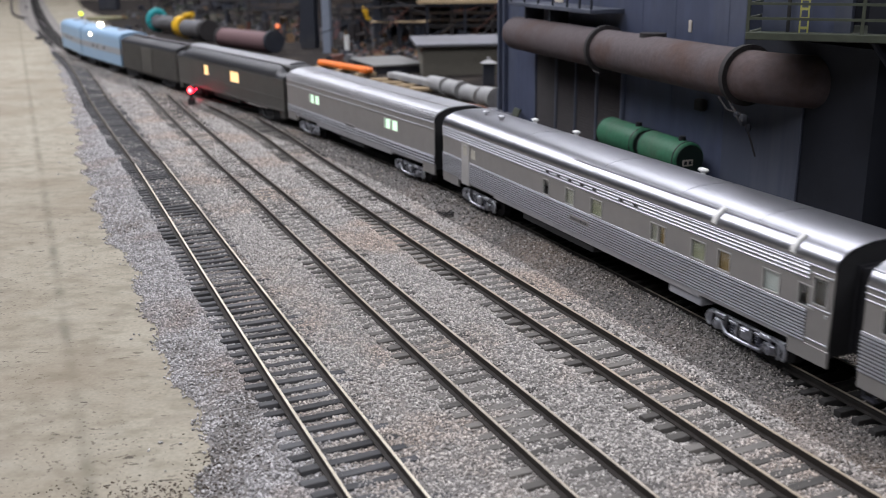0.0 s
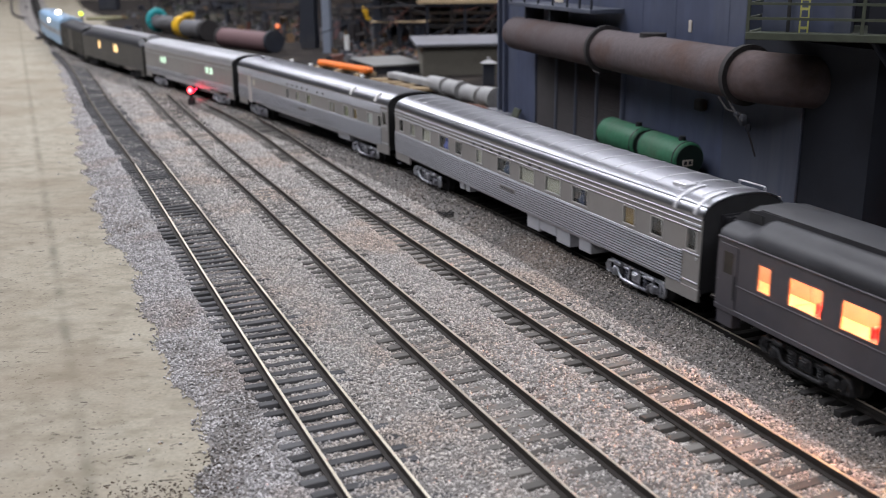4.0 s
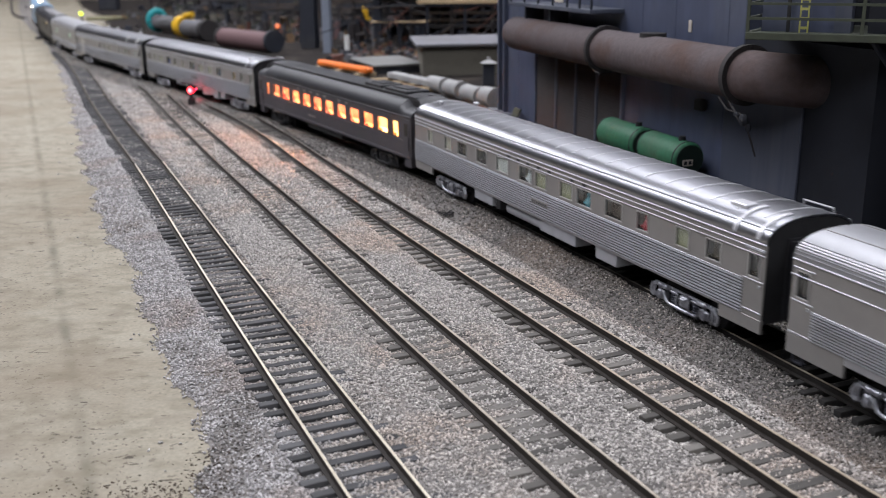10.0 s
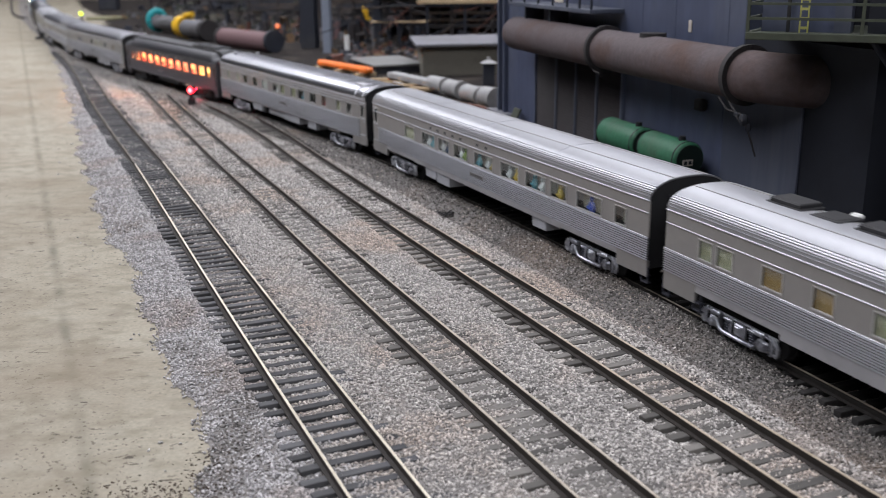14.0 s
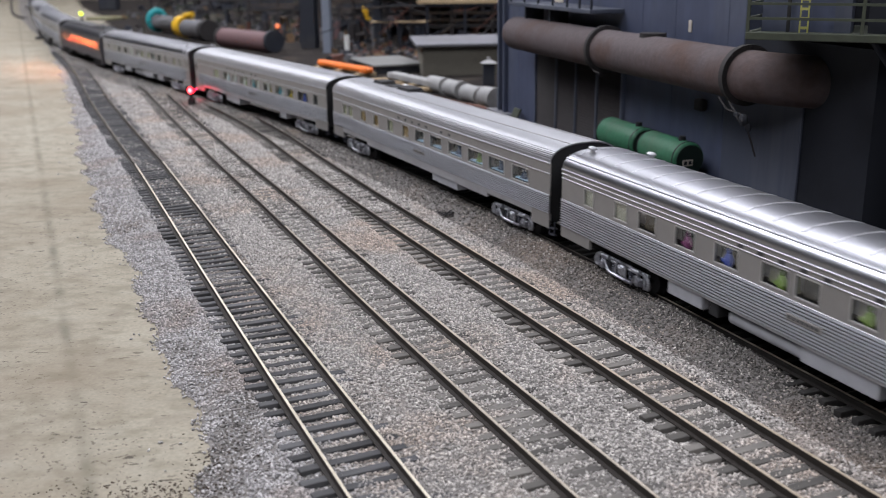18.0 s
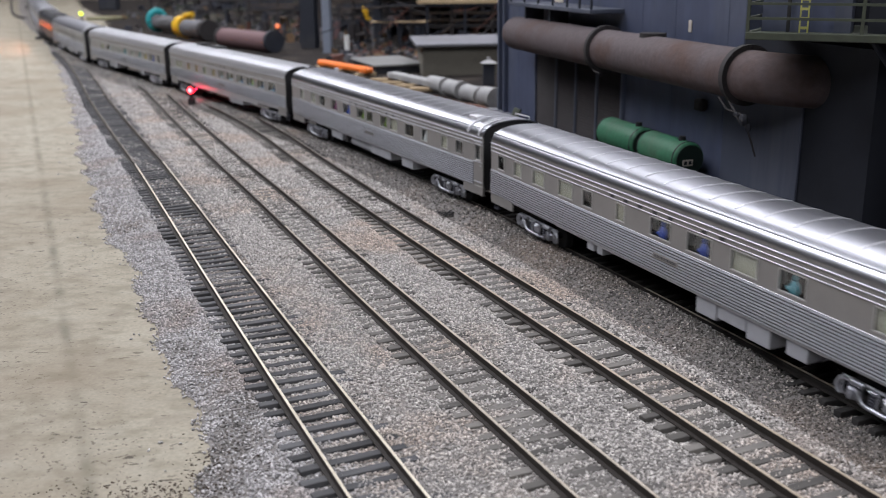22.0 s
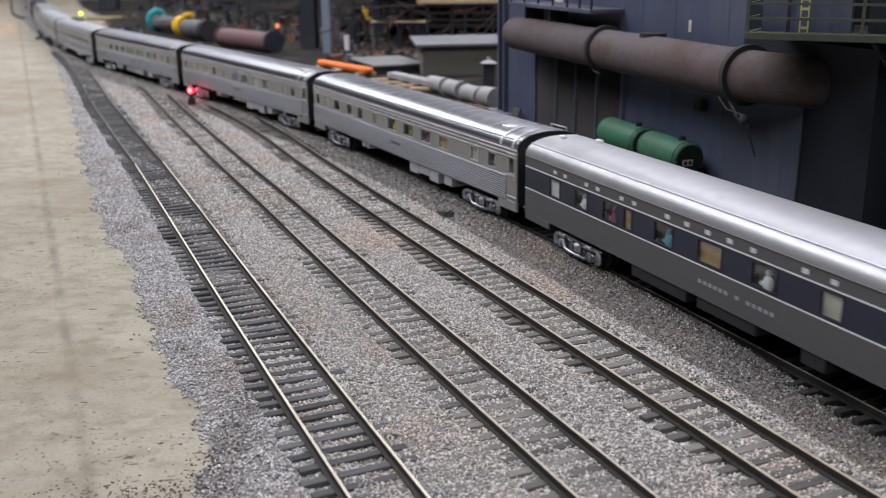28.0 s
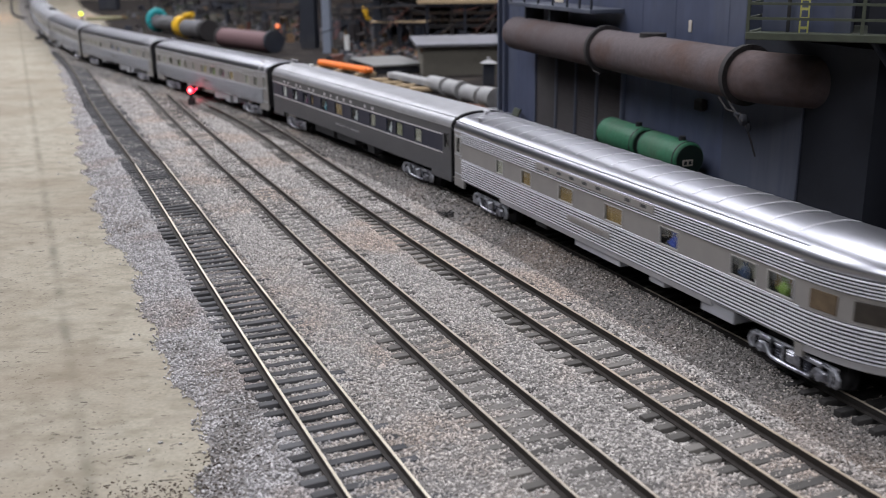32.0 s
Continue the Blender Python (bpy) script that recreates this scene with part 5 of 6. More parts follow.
put(streamliner("stainless dining car with black roof hatches and blue tables", 288,
                [(117.0, 7.0, "y"), (107.0, 8.2, "y"), (84.4, 9.2, "t"), (63.0, 8.4, "t"), (40.5, 8.0, "y"), (18.6, 9.0, "t"), (-1.0, 11.5, "d", "", 1), (-21.7, 14.0, "n", "", 1), (-44.4, 15.5, "d", "navy", 1), (-66.8, 15.5, "n", "green", 1), (-88.4, 15.0, "d", "navy", 1), (-110.7, 14.6, "d", "navy", 1)],
                z_win=(26.6, 33.2), flute_low=(17.0, 25.2, 10), skirt=12.6, boxes=[(-30, 30, 7.4, "silver")], steps=(120, 138, -138), roof_bumps=((102, 14), (84, 10), (62, 18)), vents=((82, -11), (64, -11)), lines=(34.6,), names=28), -1.2083, 288, 98)
put(streamliner("stainless sleeping car with ribbed roof and bright seated dolls", 298, with_plan(PLAN_B, w3=("d", "purple"), w4=("d", "blue"), w5=("y", "green"), w6=("d",), w7=("b", "green"), w8=("b",), w9=("n",), w10=("y", "white"), w11=("b",), w12=("n",)), door="rear", ribs=True, boxes=UNDER_B,
                vents=((138, 7), (118, -8)), names=30), -1.4968, 298, 100)
put(streamliner("stainless sleeping car with ribbed roof and beige blinds", 296, with_plan(PLAN_A, w2=("b",), w3=("b",), w5=("b",), w6=("d", "blue"), w7=("d", "blue"), w8=("b",), w9=("d", "teal"), w10=("b",), w11=("n",)), door="rear", ribs=True, boxes=UNDER_A, steps=(138,), names=36), -1.7947, 296, 100)
put(streamliner("stainless sleeping car with an orange blind and green curtains", 292, with_plan(PLAN_A, w2=("n",), w3=("y", "green"), w4=("n",), w5=("b",), w6=("d", "yellow"), w7=("d", "green"), w8=("d", "purple"), w9=("t",), w10=("b",), w11=("n",)), door="rear", ribs=True, boxes=UNDER_A, steps=(138,), names=36), -2.0911, 292, 100)
put(blue_grey_car("two-tone grey and dark blue sleeping car with silver roof", 294,
                  [(116.2, 8.6, "w"), (94.1, 9.4, "b", "white"), (72.3, 9.6, "d", "purple"), (59.8, 5.0, "t"), (36.9, 11.0, "n", "teal"), (10.8, 12.2, "t"), (-15.9, 11.0, "n", "white"), (-43.8, 8.0, "b"), (-67.8, 8.0, "t", "white"), (-81.0, 8.8, "y"), (-105.3, 8.8, "b")]), -2.3828, 294, 100)


def observation():
    """The last car, with a rounded tail."""
    car = streamliner("stainless observation car with rounded tail and fluted sides", 274,
                      [(x - 10.5, w, k, *d) for x, w, k, *d in [(90.2, 7, "b"), (63.4, 8.6, "t"), (28.4, 11.4, "t"), (-7.9, 12.0, "t"), (-43.3, 10.4, "d", "blue"), (-82.6, 11.8, "b", "navy"), (-99.2, 10.8, "t", "green")]],
                      z_win=(26.4, 32.6), door="front", flute_low=(14.8, 25.4, 9), skirt=12.7, truck_at=(94, -115), bars=True, flute_high=(33.8, 38.8, 5), ribs=True, rear_gap=19.0, boxes=[(-6, 34, 8.6, "silver"), (-47, 9, 9.0, "silver"), (-81, 17, 8.2, "silver"), (40, 10, 9.0, "black")], vents=((126, 2), (114, 11)), spread=100)
    return car


def name_boards(car):
    """Flat dark boards set into the bars of the last car."""
    up = part("name_board", Mesh().box(-45 * MM, 43 * MM, 17.2 * MM, 18.1 * MM, 35.9 * MM, 38.9 * MM, 0.1 * MM), SIDE_BAND, car, "flat grey board with dark lettering")
    for k in range(8):
        if k != 5:
            part("letter_bar", Mesh().box((31 - k * 10.2) * MM, (34.5 - k * 10.2) * MM, 18.1 * MM, 18.16 * MM, 37.0 * MM, 38.2 * MM), LETTER_DARK, up)
    lo = part("name_board", Mesh().box(-17 * MM, 15 * MM, 17.2 * MM, 18.1 * MM, 19.6 * MM, 22.0 * MM, 0.1 * MM), SIDE_BAND, car, "flat grey board with dark lettering")
    for k in range(11):
        part("letter_bar", Mesh().box((10.4 - k * 2.3) * MM, (11.9 - k * 2.3) * MM, 18.1 * MM, 18.16 * MM, 20.2 * MM, 21.4 * MM), LETTER_DIM, lo)


OBS = put(observation(), -2.6766, 274, 100)


def round_tail(car, x_start, reach=20.0):
    """The curved end of the observation car, swept round half a turn."""
    def sweep(profile, steps=18):
        m = Mesh()
        n = len(profile)
        for i in range(steps + 1):
            a = math.pi * i / steps
            for y, z in profile:
                m.v.append(((x_start - reach * math.sin(a) * (y / 0.0174)) * MM, y * math.cos(a), z))
        for i in range(steps):
            m.f += [(i * n + k, i * n + (k + 1) % n, (i + 1) * n + (k + 1) % n, (i + 1) * n + k) for k in range(n)]
        return m
    flat = lambda a, b: [(17.35 * MM, a * MM), (17.35 * MM, b * MM), (16.8 * MM, b * MM), (16.8 * MM, a * MM)]
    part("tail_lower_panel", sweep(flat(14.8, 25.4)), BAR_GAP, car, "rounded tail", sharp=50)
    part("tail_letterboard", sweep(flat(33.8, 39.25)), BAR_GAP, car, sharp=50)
    part("tail_floor", sweep([(17.0 * MM, 12.9 * MM), (17.0 * MM, 14.2 * MM), (0.0, 14.2 * MM), (0.0, 12.9 * MM)]), BLACK, car)
    part("tail_sill", sweep(flat(12.7, 14.8)), SKIRT, car, sharp=50)
    for z0, z1, count in ((14.8, 25.4, 9), (33.8, 38.8, 5)):
        for k in range(count):
            h = (z1 - z0) / count
            part("side_bar", sweep(bar_profile(z0 + (k + 0.5) * h, h * 0.25)), BAR_STEEL, car, "bright raised side bar", sharp=50)
    part("roof_ridge", Mesh().pipe([(x * MM, 15.0 * MM, 43.4 * MM) for x in (-118, -60, 60, 134)], 0.5 * MM, 8), RIB, car, "raised ridge along the roof shoulder")
    part("tail_band", sweep([(17.3 * MM, 25.4 * MM), (17.3 * MM, 33.8 * MM), (16.7 * MM, 33.8 * MM), (16.7 * MM, 25.4 * MM)]), SIDE_BAND, car, sharp=50)
    half_roof = [(y, z) for y, z in roof_profile() if y >= -1e-9]
    part("tail_roof", sweep(half_roof + [(0.0, 46.0 * MM), (16.8 * MM, 38.6 * MM)]), STEEL_ROOF, car, "rounded silver roof end", sharp=60)
    for ang, w, kind in ((15, 9.0, "n"), (42, 9.0, "d"), (80, 9.0, "d"), (112, 9.0, "n"), (144, 9.0, "d")):
        a = radians(ang)
        win = part("window", Mesh().box(-w / 2 * MM, w / 2 * MM, -0.3 * MM, 0.25 * MM, 26.6 * MM, 32.4 * MM, 0.1 * MM), SHADES[kind], car,
                   at=Matrix.Translation(((x_start - reach * math.sin(a)) * MM, 17.3 * math.cos(a) * MM, 0)) @ Matrix.Rotation(math.atan2(17.3 * math.sin(a), reach * math.cos(a)), 4, "Z"))


round_tail(OBS, -118.0, 33.0)
name_boards(OBS)


# ---- the steel mill behind the line ----
WALL_A = Vector((0.058, 0.694, 0))
WALL_U = Vector((0.290, -0.957, 0))
WALL_N = Vector((-0.957, -0.290, 0))
# local axes of the mill: x along the wall towards the camera, y out of the wall towards the line
MILL = Matrix(((WALL_U.x, WALL_N.x, 0, WALL_A.x), (WALL_U.y, WALL_N.y, 0, WALL_A.y), (0, 0, 1, 0), (0, 0, 0, 1)))
BASE = -11.5


def mm(mesh):
    mesh.v = [(x * MM, y * MM, z * MM) for x, y, z in mesh.v]
    return mesh


def mill_building():
    ob = thing("furnace_building", "dark blue steel furnace building with louvres and streaked panels", "building", MILL)
    # Wall tops lie out of view, sized to darken what car roofs reflect.
    part("wall", mm(Mesh().box(-88, 240, -60, -16, BASE, 138, 0.5)), MILL_BLUE, ob)
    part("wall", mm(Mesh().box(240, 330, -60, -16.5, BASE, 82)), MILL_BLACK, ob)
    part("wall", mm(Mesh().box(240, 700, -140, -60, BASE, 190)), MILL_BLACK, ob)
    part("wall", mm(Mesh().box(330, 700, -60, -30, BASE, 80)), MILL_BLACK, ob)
    part("streaked_panel", mm(Mesh().box(228, 288, -16.6, -15.2, 8, 66, 0.3)), MILL_PANEL, ob, "grey streaked steel panel")
    part("dark_lower_strip", mm(Mesh().box(124, 330, -16.4, -12.0, BASE, 7.6, 0.4)), MILL_DARK, ob)
    for x in (-88, -76):
        part("corner_column", mm(Mesh().box(x, x + 3, -16.2, -12.6, BASE, 138, 0.4)), MILL_BLUE, ob)
    part("base_ledge", mm(Mesh().box(-100, -62, -16.2, -8, -2, 1.4, 0.3)), SHED_ROOF, ob)
    for x in (-50, 140, 176, 226):
        part("wall_seam", mm(Mesh().box(x - 0.18, x + 0.18, -16.2, -15.85, 8, 138)), MILL_BLUE, ob)
    # Flat black sheet on the wall, painted shade behind the slats.
    part("louvre_shade_sheet", mm(Mesh().box(-12, 122, -16.4, -15.6, -6, 66)), BLACK, ob)
    for k in range(4):
        x0, x1 = (-11, 25, 57, 88)[k], (24, 55.5, 86.5, 121)[k]
        for j in range(38):
            z = -5 + j * 1.85
            m = Mesh().add([(x0, -15.5, z + 1.3), (x1, -15.5, z + 1.3), (x1, -14.3, z), (x0, -14.3, z), (x0, -15.5, z + 1.0), (x1, -15.5, z + 1.0), (x1, -14.3, z - 0.35), (x0, -14.3, z - 0.35)],
                           [(0, 1, 2, 3), (7, 6, 5, 4), (3, 2, 6, 7), (0, 4, 5, 1), (0, 3, 7, 4), (1, 5, 6, 2)])
            part("louvre_slat", mm(m), LOUVRE, ob, sharp=0)
    for x in (-12, 25, 57, 88, 122):
        part("louvre_mullion", mm(Mesh().box(x - 1.1, x + 1.1, -16, -13.4, -8, 66, 0.3)), MILL_PANEL if x not in (-12, 122) else MILL_BLUE, ob)
    part("wall_box", mm(Mesh().box(205, 212, -16, -12.0, 42, 48, 0.8)), RUST_DARK, ob)
    part("wall_plate", mm(Mesh().box(190, 193, -16, -15.4, 80, 86, 0.2)), PLATE, ob)
    return ob


mill_building()


def gas_main():
    ob = thing("gas_main", "rusted brown gas pipe with dark flanges along the building", "pipe", MILL)
    R = 11.2
    pts = [(-14, 0, 66.8)] + [(x, 0, 66.8) for x in (20, 60, 110)]
    part("pipe_length", mm(Mesh().pipe([(-12, 0, 66.8), (40, 0, 66.8), (126, 0, 66.8)], R, 32)), RUST, ob, sharp=40)
    part("pipe_length", mm(Mesh().pipe([(128, 0, 66.8), (180, 0, 66.8), (268, 0, 66.8)], R, 32)), RUST, ob, sharp=40)
    bend = [(266, 0, 66.8), (268, 0, 66.8)]
    for i in range(1, 10):
        a = math.radians(90) * i / 9
        bend.append((268 + 26 * math.sin(a), -30 * (1 - math.cos(a)), 66.8 - 2 * (1 - math.cos(a))))
    part("pipe_bend", mm(Mesh().pipe(bend, R, 32)), RUST, ob, "rusted pipe elbow turning into the building", sharp=40)
    m = Mesh()
    rings = []
    for i in range(7):
        a = math.pi / 2 * i / 6
        rings.append((-12 - 9 * math.sin(a), R * math.cos(a) + 0.01))
    m.pipe([(x, 0, 66.8) for x, r in rings], [r for x, r in rings], 32)
    part("end_cap", mm(m), RUST, ob, sharp=60)
    for x in (126, 266):
        part("flange", mm(Mesh().tube((x, 0, 66.8), (x + 3.0, 0, 66.8), R + 2.3, n=36)), RUST_DARK, ob, "dark bolted flange")
        for k in range(16):
            a = 2 * math.pi * k / 16
            part("bolt", mm(Mesh().tube((x - 0.5, (R + 1.3) * math.cos(a), 66.8 + (R + 1.3) * math.sin(a)), (x + 3.5, (R + 1.3) * math.cos(a), 66.8 + (R + 1.3) * math.sin(a)), 0.35, n=6)), RUST_DARK, ob)
        part("hanger", mm(Mesh().box(x, x + 2, -16, -R + 1, 65, 68)), RUST_DARK, ob)
    part("manhole", mm(Mesh().tube((178, -2, 77.0), (178, -2, 79.2), 7, n=20)), RUST_DARK, ob)
    for x in (4, 45):
        part("support_bracket", mm(Mesh().box(x, x + 3.0, -12, 1.5, 76, 86, 0.3)), MILL_DARK, ob)
    # frayed cable that hangs from the second flange
    for pts in ([(266, 8, 57), (271, 9, 54), (277, 10, 51.5), (282, 10, 50), (284, 9, 46), (285, 7, 40), (285.5, 5, 34)], [(126, 8, 58), (132, 9.5, 55.5), (139, 9, 54.5)], [(272, 9, 54), (279, 11, 50.5), (281, 10, 47)], [(262, 10, 57), (270, 10.5, 52.5), (280, 10, 52), (283, 11, 49)]):
        part("hanging_wire", mm(Mesh().pipe(pts, 0.45, 6)), RUST_DARK, ob, "frayed hanging wire")
    part("rust_clump", mm(Mesh().ball((281.5, 9.5, 49.5), 3.0, 1.8, 2.8, 7, 5).ball((277.5, 10, 51.2), 2.4, 1.3, 1.5, 7, 5).ball((284, 8.5, 46.5), 1.5, 1.2, 2.2, 6, 4)), MILL_BLACK, ob)
    return ob


gas_main()


def left_gallery():
    ob = thing("gallery", "narrow grey walkway with railing above the pipe", "walkway", MILL)
    part("deck", mm(Mesh().box(-16, 118, -16, 6, 86.0, 88.6, 0.3)), MILL_PANEL, ob)
    for x in (-14, 12, 36, 60, 82, 100, 116):
        part("post", mm(Mesh().box(x, x + 1.2, 4.2, 5.4, 88.6, 108)), MILL_DARK, ob)
    for z in (96, 106):
        part("rail", mm(Mesh().box(-14, 117, 4.4, 5.2, z, z + 1.0)), MILL_DARK, ob)
    part("notice", mm(Mesh().box(66, 78, 5.2, 5.8, 91, 96)), PLATE, ob)


left_gallery()


def corner_gallery():
    """The green walkway round the corner of the building, with its ladder."""
    o = Matrix(((0.86, 0.51, 0, 0.121), (-0.51, 0.86, 0, 0.394), (0, 0, 1, 0), (0, 0, 0, 1)))
    ob = thing("gallery", "olive green steel walkway with railing and yellow ladder", "walkway", o)
    part("deck", mm(Mesh().box(0, 140, 0, 60, 86.8, 88.4)), GALLERY_GREEN, ob)
    part("edge_beam", mm(Mesh().box(-0.6, 141, -1.0, 1.0, 86.0, 89.0, 0.3)), GALLERY_GREEN, ob)
    part("edge_beam", mm(Mesh().box(-1.0, 1.0, 1.0, 60, 86.0, 89.0, 0.3)), GALLERY_GREEN, ob)
    for x in (0, 42, 84, 126):
        part("post", mm(Mesh().box(x - 0.6, x + 0.6, -0.6, 0.6, 89.0, 106)), GALLERY_GREEN, ob)
    for z in (94.2, 99.8):
        part("rail", mm(Mesh().box(-0.6, 141, -0.5, 0.5, z - 0.5, z + 0.5)), GALLERY_GREEN, ob)
        part("rail", mm(Mesh().box(-0.5, 0.5, 0.5, 60, z - 0.5, z + 0.5)), GALLERY_GREEN, ob)
    part("post", mm(Mesh().box(12.4, 13.6, 10, 11.2, 88.4, 106)), BLACK, ob)
    lad = Mesh()
    for x in (18.0, 21.0):
        lad.box(x, x + 0.55, 6, 6.6, 88.4, 118)
    for j in range(7):
        lad.box(18, 21.5, 6.1, 6.5, 90 + j * 3.6, 91.0 + j * 3.6)
    part("ladder", mm(lad), LADDER_YELLOW, ob, "yellow ladder")
    part("column", mm(Mesh().box(30, 36, 12, 20, 88.4, 110)), MILL_PANEL, ob)
    # Housings extended above the view to darken reflections in the car roofs.
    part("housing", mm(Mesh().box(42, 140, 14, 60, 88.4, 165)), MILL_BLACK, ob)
    part("housing", mm(Mesh().box(2, 30, 14, 60, 88.4, 126)), MILL_BLUE, ob)
    part("crate", mm(Mesh().box(58, 78, 6, 14, 88.4, 96)), MILL_PANEL, ob)
    for x in (44,):
        part("knee_brace", mm(Mesh().pipe([(x + 2, 2, 86.6), (x + 16, 24, 62)], 1.4, 8)), MILL_DARK, ob)
    return ob


corner_gallery()


def oil_tanks():
    ob = thing("storage_tank", "two green horizontal tanks on a dark cradle beside the wall", "tank", MILL)
    y, z, r = -2.0, 19.8, 8.7
    part("cradle", mm(Mesh().box(124, 228, -11, 7, 7.0, 10.0, 0.3)), BLACK, ob)
    for x in (126, 160, 186, 220):
        part("cradle_leg", mm(Mesh().box(x, x + 4, -9, 5, BASE, 7.1)), BLACK, ob)
    for x0, x1 in ((131, 175), (180.5, 221)):
        prof = [(x0 - 0.3, 0.4), (x0, r * 0.8), (x0 + 0.6, r * 0.95), (x0 + 1.6, r), (x1 - 1.6, r), (x1 - 0.6, r * 0.95), (x1, r * 0.8), (x1 + 0.3, 0.4)]
        part("tank", mm(Mesh().pipe([(x, y, z) for x, q in prof], [q for x, q in prof], 28)), TANK_GREEN, ob, "green painted tank", sharp=50)
        part("end_band", mm(Mesh().tube((x1 - 2.6, y, z), (x1 - 1.9, y, z), r + 0.25, n=28)), BLACK, ob)
        # Extra disc whose dark colour shades the tank's end.
        part("shaded_tank_end", mm(Mesh().tube((x1 + 0.1, y, z), (x1 + 0.5, y, z), r * 0.86, n=28)), TANK_END_SHADED, ob, "tank end disc with its shade in the colour")
        part("filler_cap", mm(Mesh().tube((x1 - 8, y, z + r - 0.5), (x1 - 8, y, z + r + 2.0), 1.8, n=12)), BLACK, ob)
        part("strap", mm(Mesh().tube((x0 + 1, y, z), (x0 + 1.6, y, z), r + 0.25, n=28)), BLACK, ob)
        part("saddle", mm(Mesh().box(x0 + 5, x0 + 9, -10, 6, 9.6, 13.2, 0.4)), TANK_GREEN, ob)
        part("saddle", mm(Mesh().box(x1 - 10, x1 - 6, -10, 6, 9.6, 13.2, 0.4)), TANK_GREEN, ob)
    part("label_plate", mm(Mesh().box(221.2, 221.7, y - 1.6, y + 4.2, z - 3.0, z + 0.2)), PLATE, ob)
    for k in (-1, 1):
        part("plate_bar", mm(Mesh().box(221.7, 221.9, y + 1.3 + k * 1.3 - 0.8, y + 1.3 + k * 1.3 + 0.8, z - 2.3, z - 0.5)), COACH_ROOF, ob)


oil_tanks()
solid("pump_box", mm(Mesh().box(232, 243, -12, 2, BASE, 10, 0.5)), BLACK, "black pump box beside the green tanks", "machine", at=MILL)
lean = Mesh().box(-46, -34, -8, -6.4, -3, 13, 0.3)
solid("leaning_board", mm(lean.move(pose(0, 0, 0, 24, 0, 0))), GALLERY_GREEN, "olive board leaning at the wall foot", "board", at=MILL)


# ---- yard of the mill further back ----
GZ = -10.0  # ground there (mm)


def place(x, y, turn=0.0):
    return pose(x, y, 0, 0, 0, turn)


def shed():
    ob = thing("shed", "olive shed with a pale grey lean-to roof", "shed", place(0.0, 1.12, 6))
    part("wall", mm(Mesh().box(-20, 110, 0, 70, GZ, 23)), SHED_WALL, ob)
    part("roof", mm(Mesh().add([(-28, -8, 25.5), (112, -8, 25.5), (112, 86, 28.5), (-28, 86, 28.5), (-28, -8, 23.1), (112, -8, 23.1), (112, 86, 26.1), (-28, 86, 26.1)], [(0, 1, 2, 3), (7, 6, 5, 4), (0, 4, 5, 1), (1, 5, 6, 2), (2, 6, 7, 3), (3, 7, 4, 0)])), SHED_ROOF, ob, sharp=0)


shed()


def low_house():
    ob = thing("flat_roof_house", "low dark house with flat grey roof", "house", place(-0.064, 1.20, 20))
    part("wall", mm(Mesh().box(-30, 34, -50, 50, GZ, -2)), MILL_DARK, ob)
    part("roof", mm(Mesh().box(-33, 31, -53, 54, -2, 0.4, 0.4)), LOW_ROOF, ob)


low_house()


def lumber_stack():
    for i, (x, y) in enumerate([(-0.060, 1.066), (-0.044, 1.036), (-0.029, 1.010), (-0.014, 0.985)]):
        solid("timber_bearer", mm(Mesh().box(-17, 17, -3, 3, 0, 4, 0.5)), TIMBER, "pale sawn timber bearer under stacked beams", "timber", group="timber bearers", at=pose(x, y, -0.0095, 0, 0, 8))
    solid("grey_beam", mm(Mesh().box(-52, 52, -6, 6, 0, 6, 0.6)), CONCRETE, "long grey beam lying on timber bearers", "beam", at=pose(-0.028, 1.0235, -0.0052, 0, 0, -61.5))
    for i, (x, y) in enumerate([(-0.012, 0.93), (0.012, 0.885), (0.040, 0.84)]):
        solid("rust_girder", mm(Mesh().box(-34, 34, -1.5, 1.5, 0, 4, 0.3)), RUST_BEAM, "rusty girder lying along the line", "girder", group="rusty girders", at=pose(x, y, -0.0095, 0, 0, -61))


lumber_stack()
for i, (x, y, r, ln) in enumerate([(-0.002, 0.978, 7.6, 34), (0.014, 0.940, 8.0, 30), (0.030, 0.902, 7.8, 32), (0.044, 0.872, 8.8, 22)]):
    ob = thing("concrete_pipe", "short grey concrete pipe section lying on its side", "pipe", pose(x, y, 0, 0, 0, -66), "concrete pipe sections")
    part("barrel", mm(Mesh().tube((-ln / 2, 0, GZ + r), (ln / 2, 0, GZ + r), r, n=28)), CONCRETE, ob)
    part("collar", mm(Mesh().tube((ln / 2 - 4, 0, GZ + r), (ln / 2 + 0.6, 0, GZ + r), r + 0.9, n=28)), CONCRETE, ob)


def orange_boom():
    ob = thing("orange_beam", "bright orange crane boom lying on the ground", "boom", pose(-0.1135, 1.166, 0, 0, 0, -56.4))
    part("beam", mm(Mesh().box(-60, 61, -5.5, 5.5, GZ + 4, GZ + 10.5, 1.8)), ORANGE, ob)
    for x in (-50, 0, 50):
        part("bearer", mm(Mesh().box(x - 4, x + 4, -12, 12, GZ, GZ + 4.1)), TIMBER, ob)


orange_boom()
solid("white_pipe", mm(Mesh().tube((0, 0, GZ), (0, 0, 18), 3.6, n=16)), WHITE, "short white standpipe in the mill yard", "pipe", at=place(-0.128, 1.37))


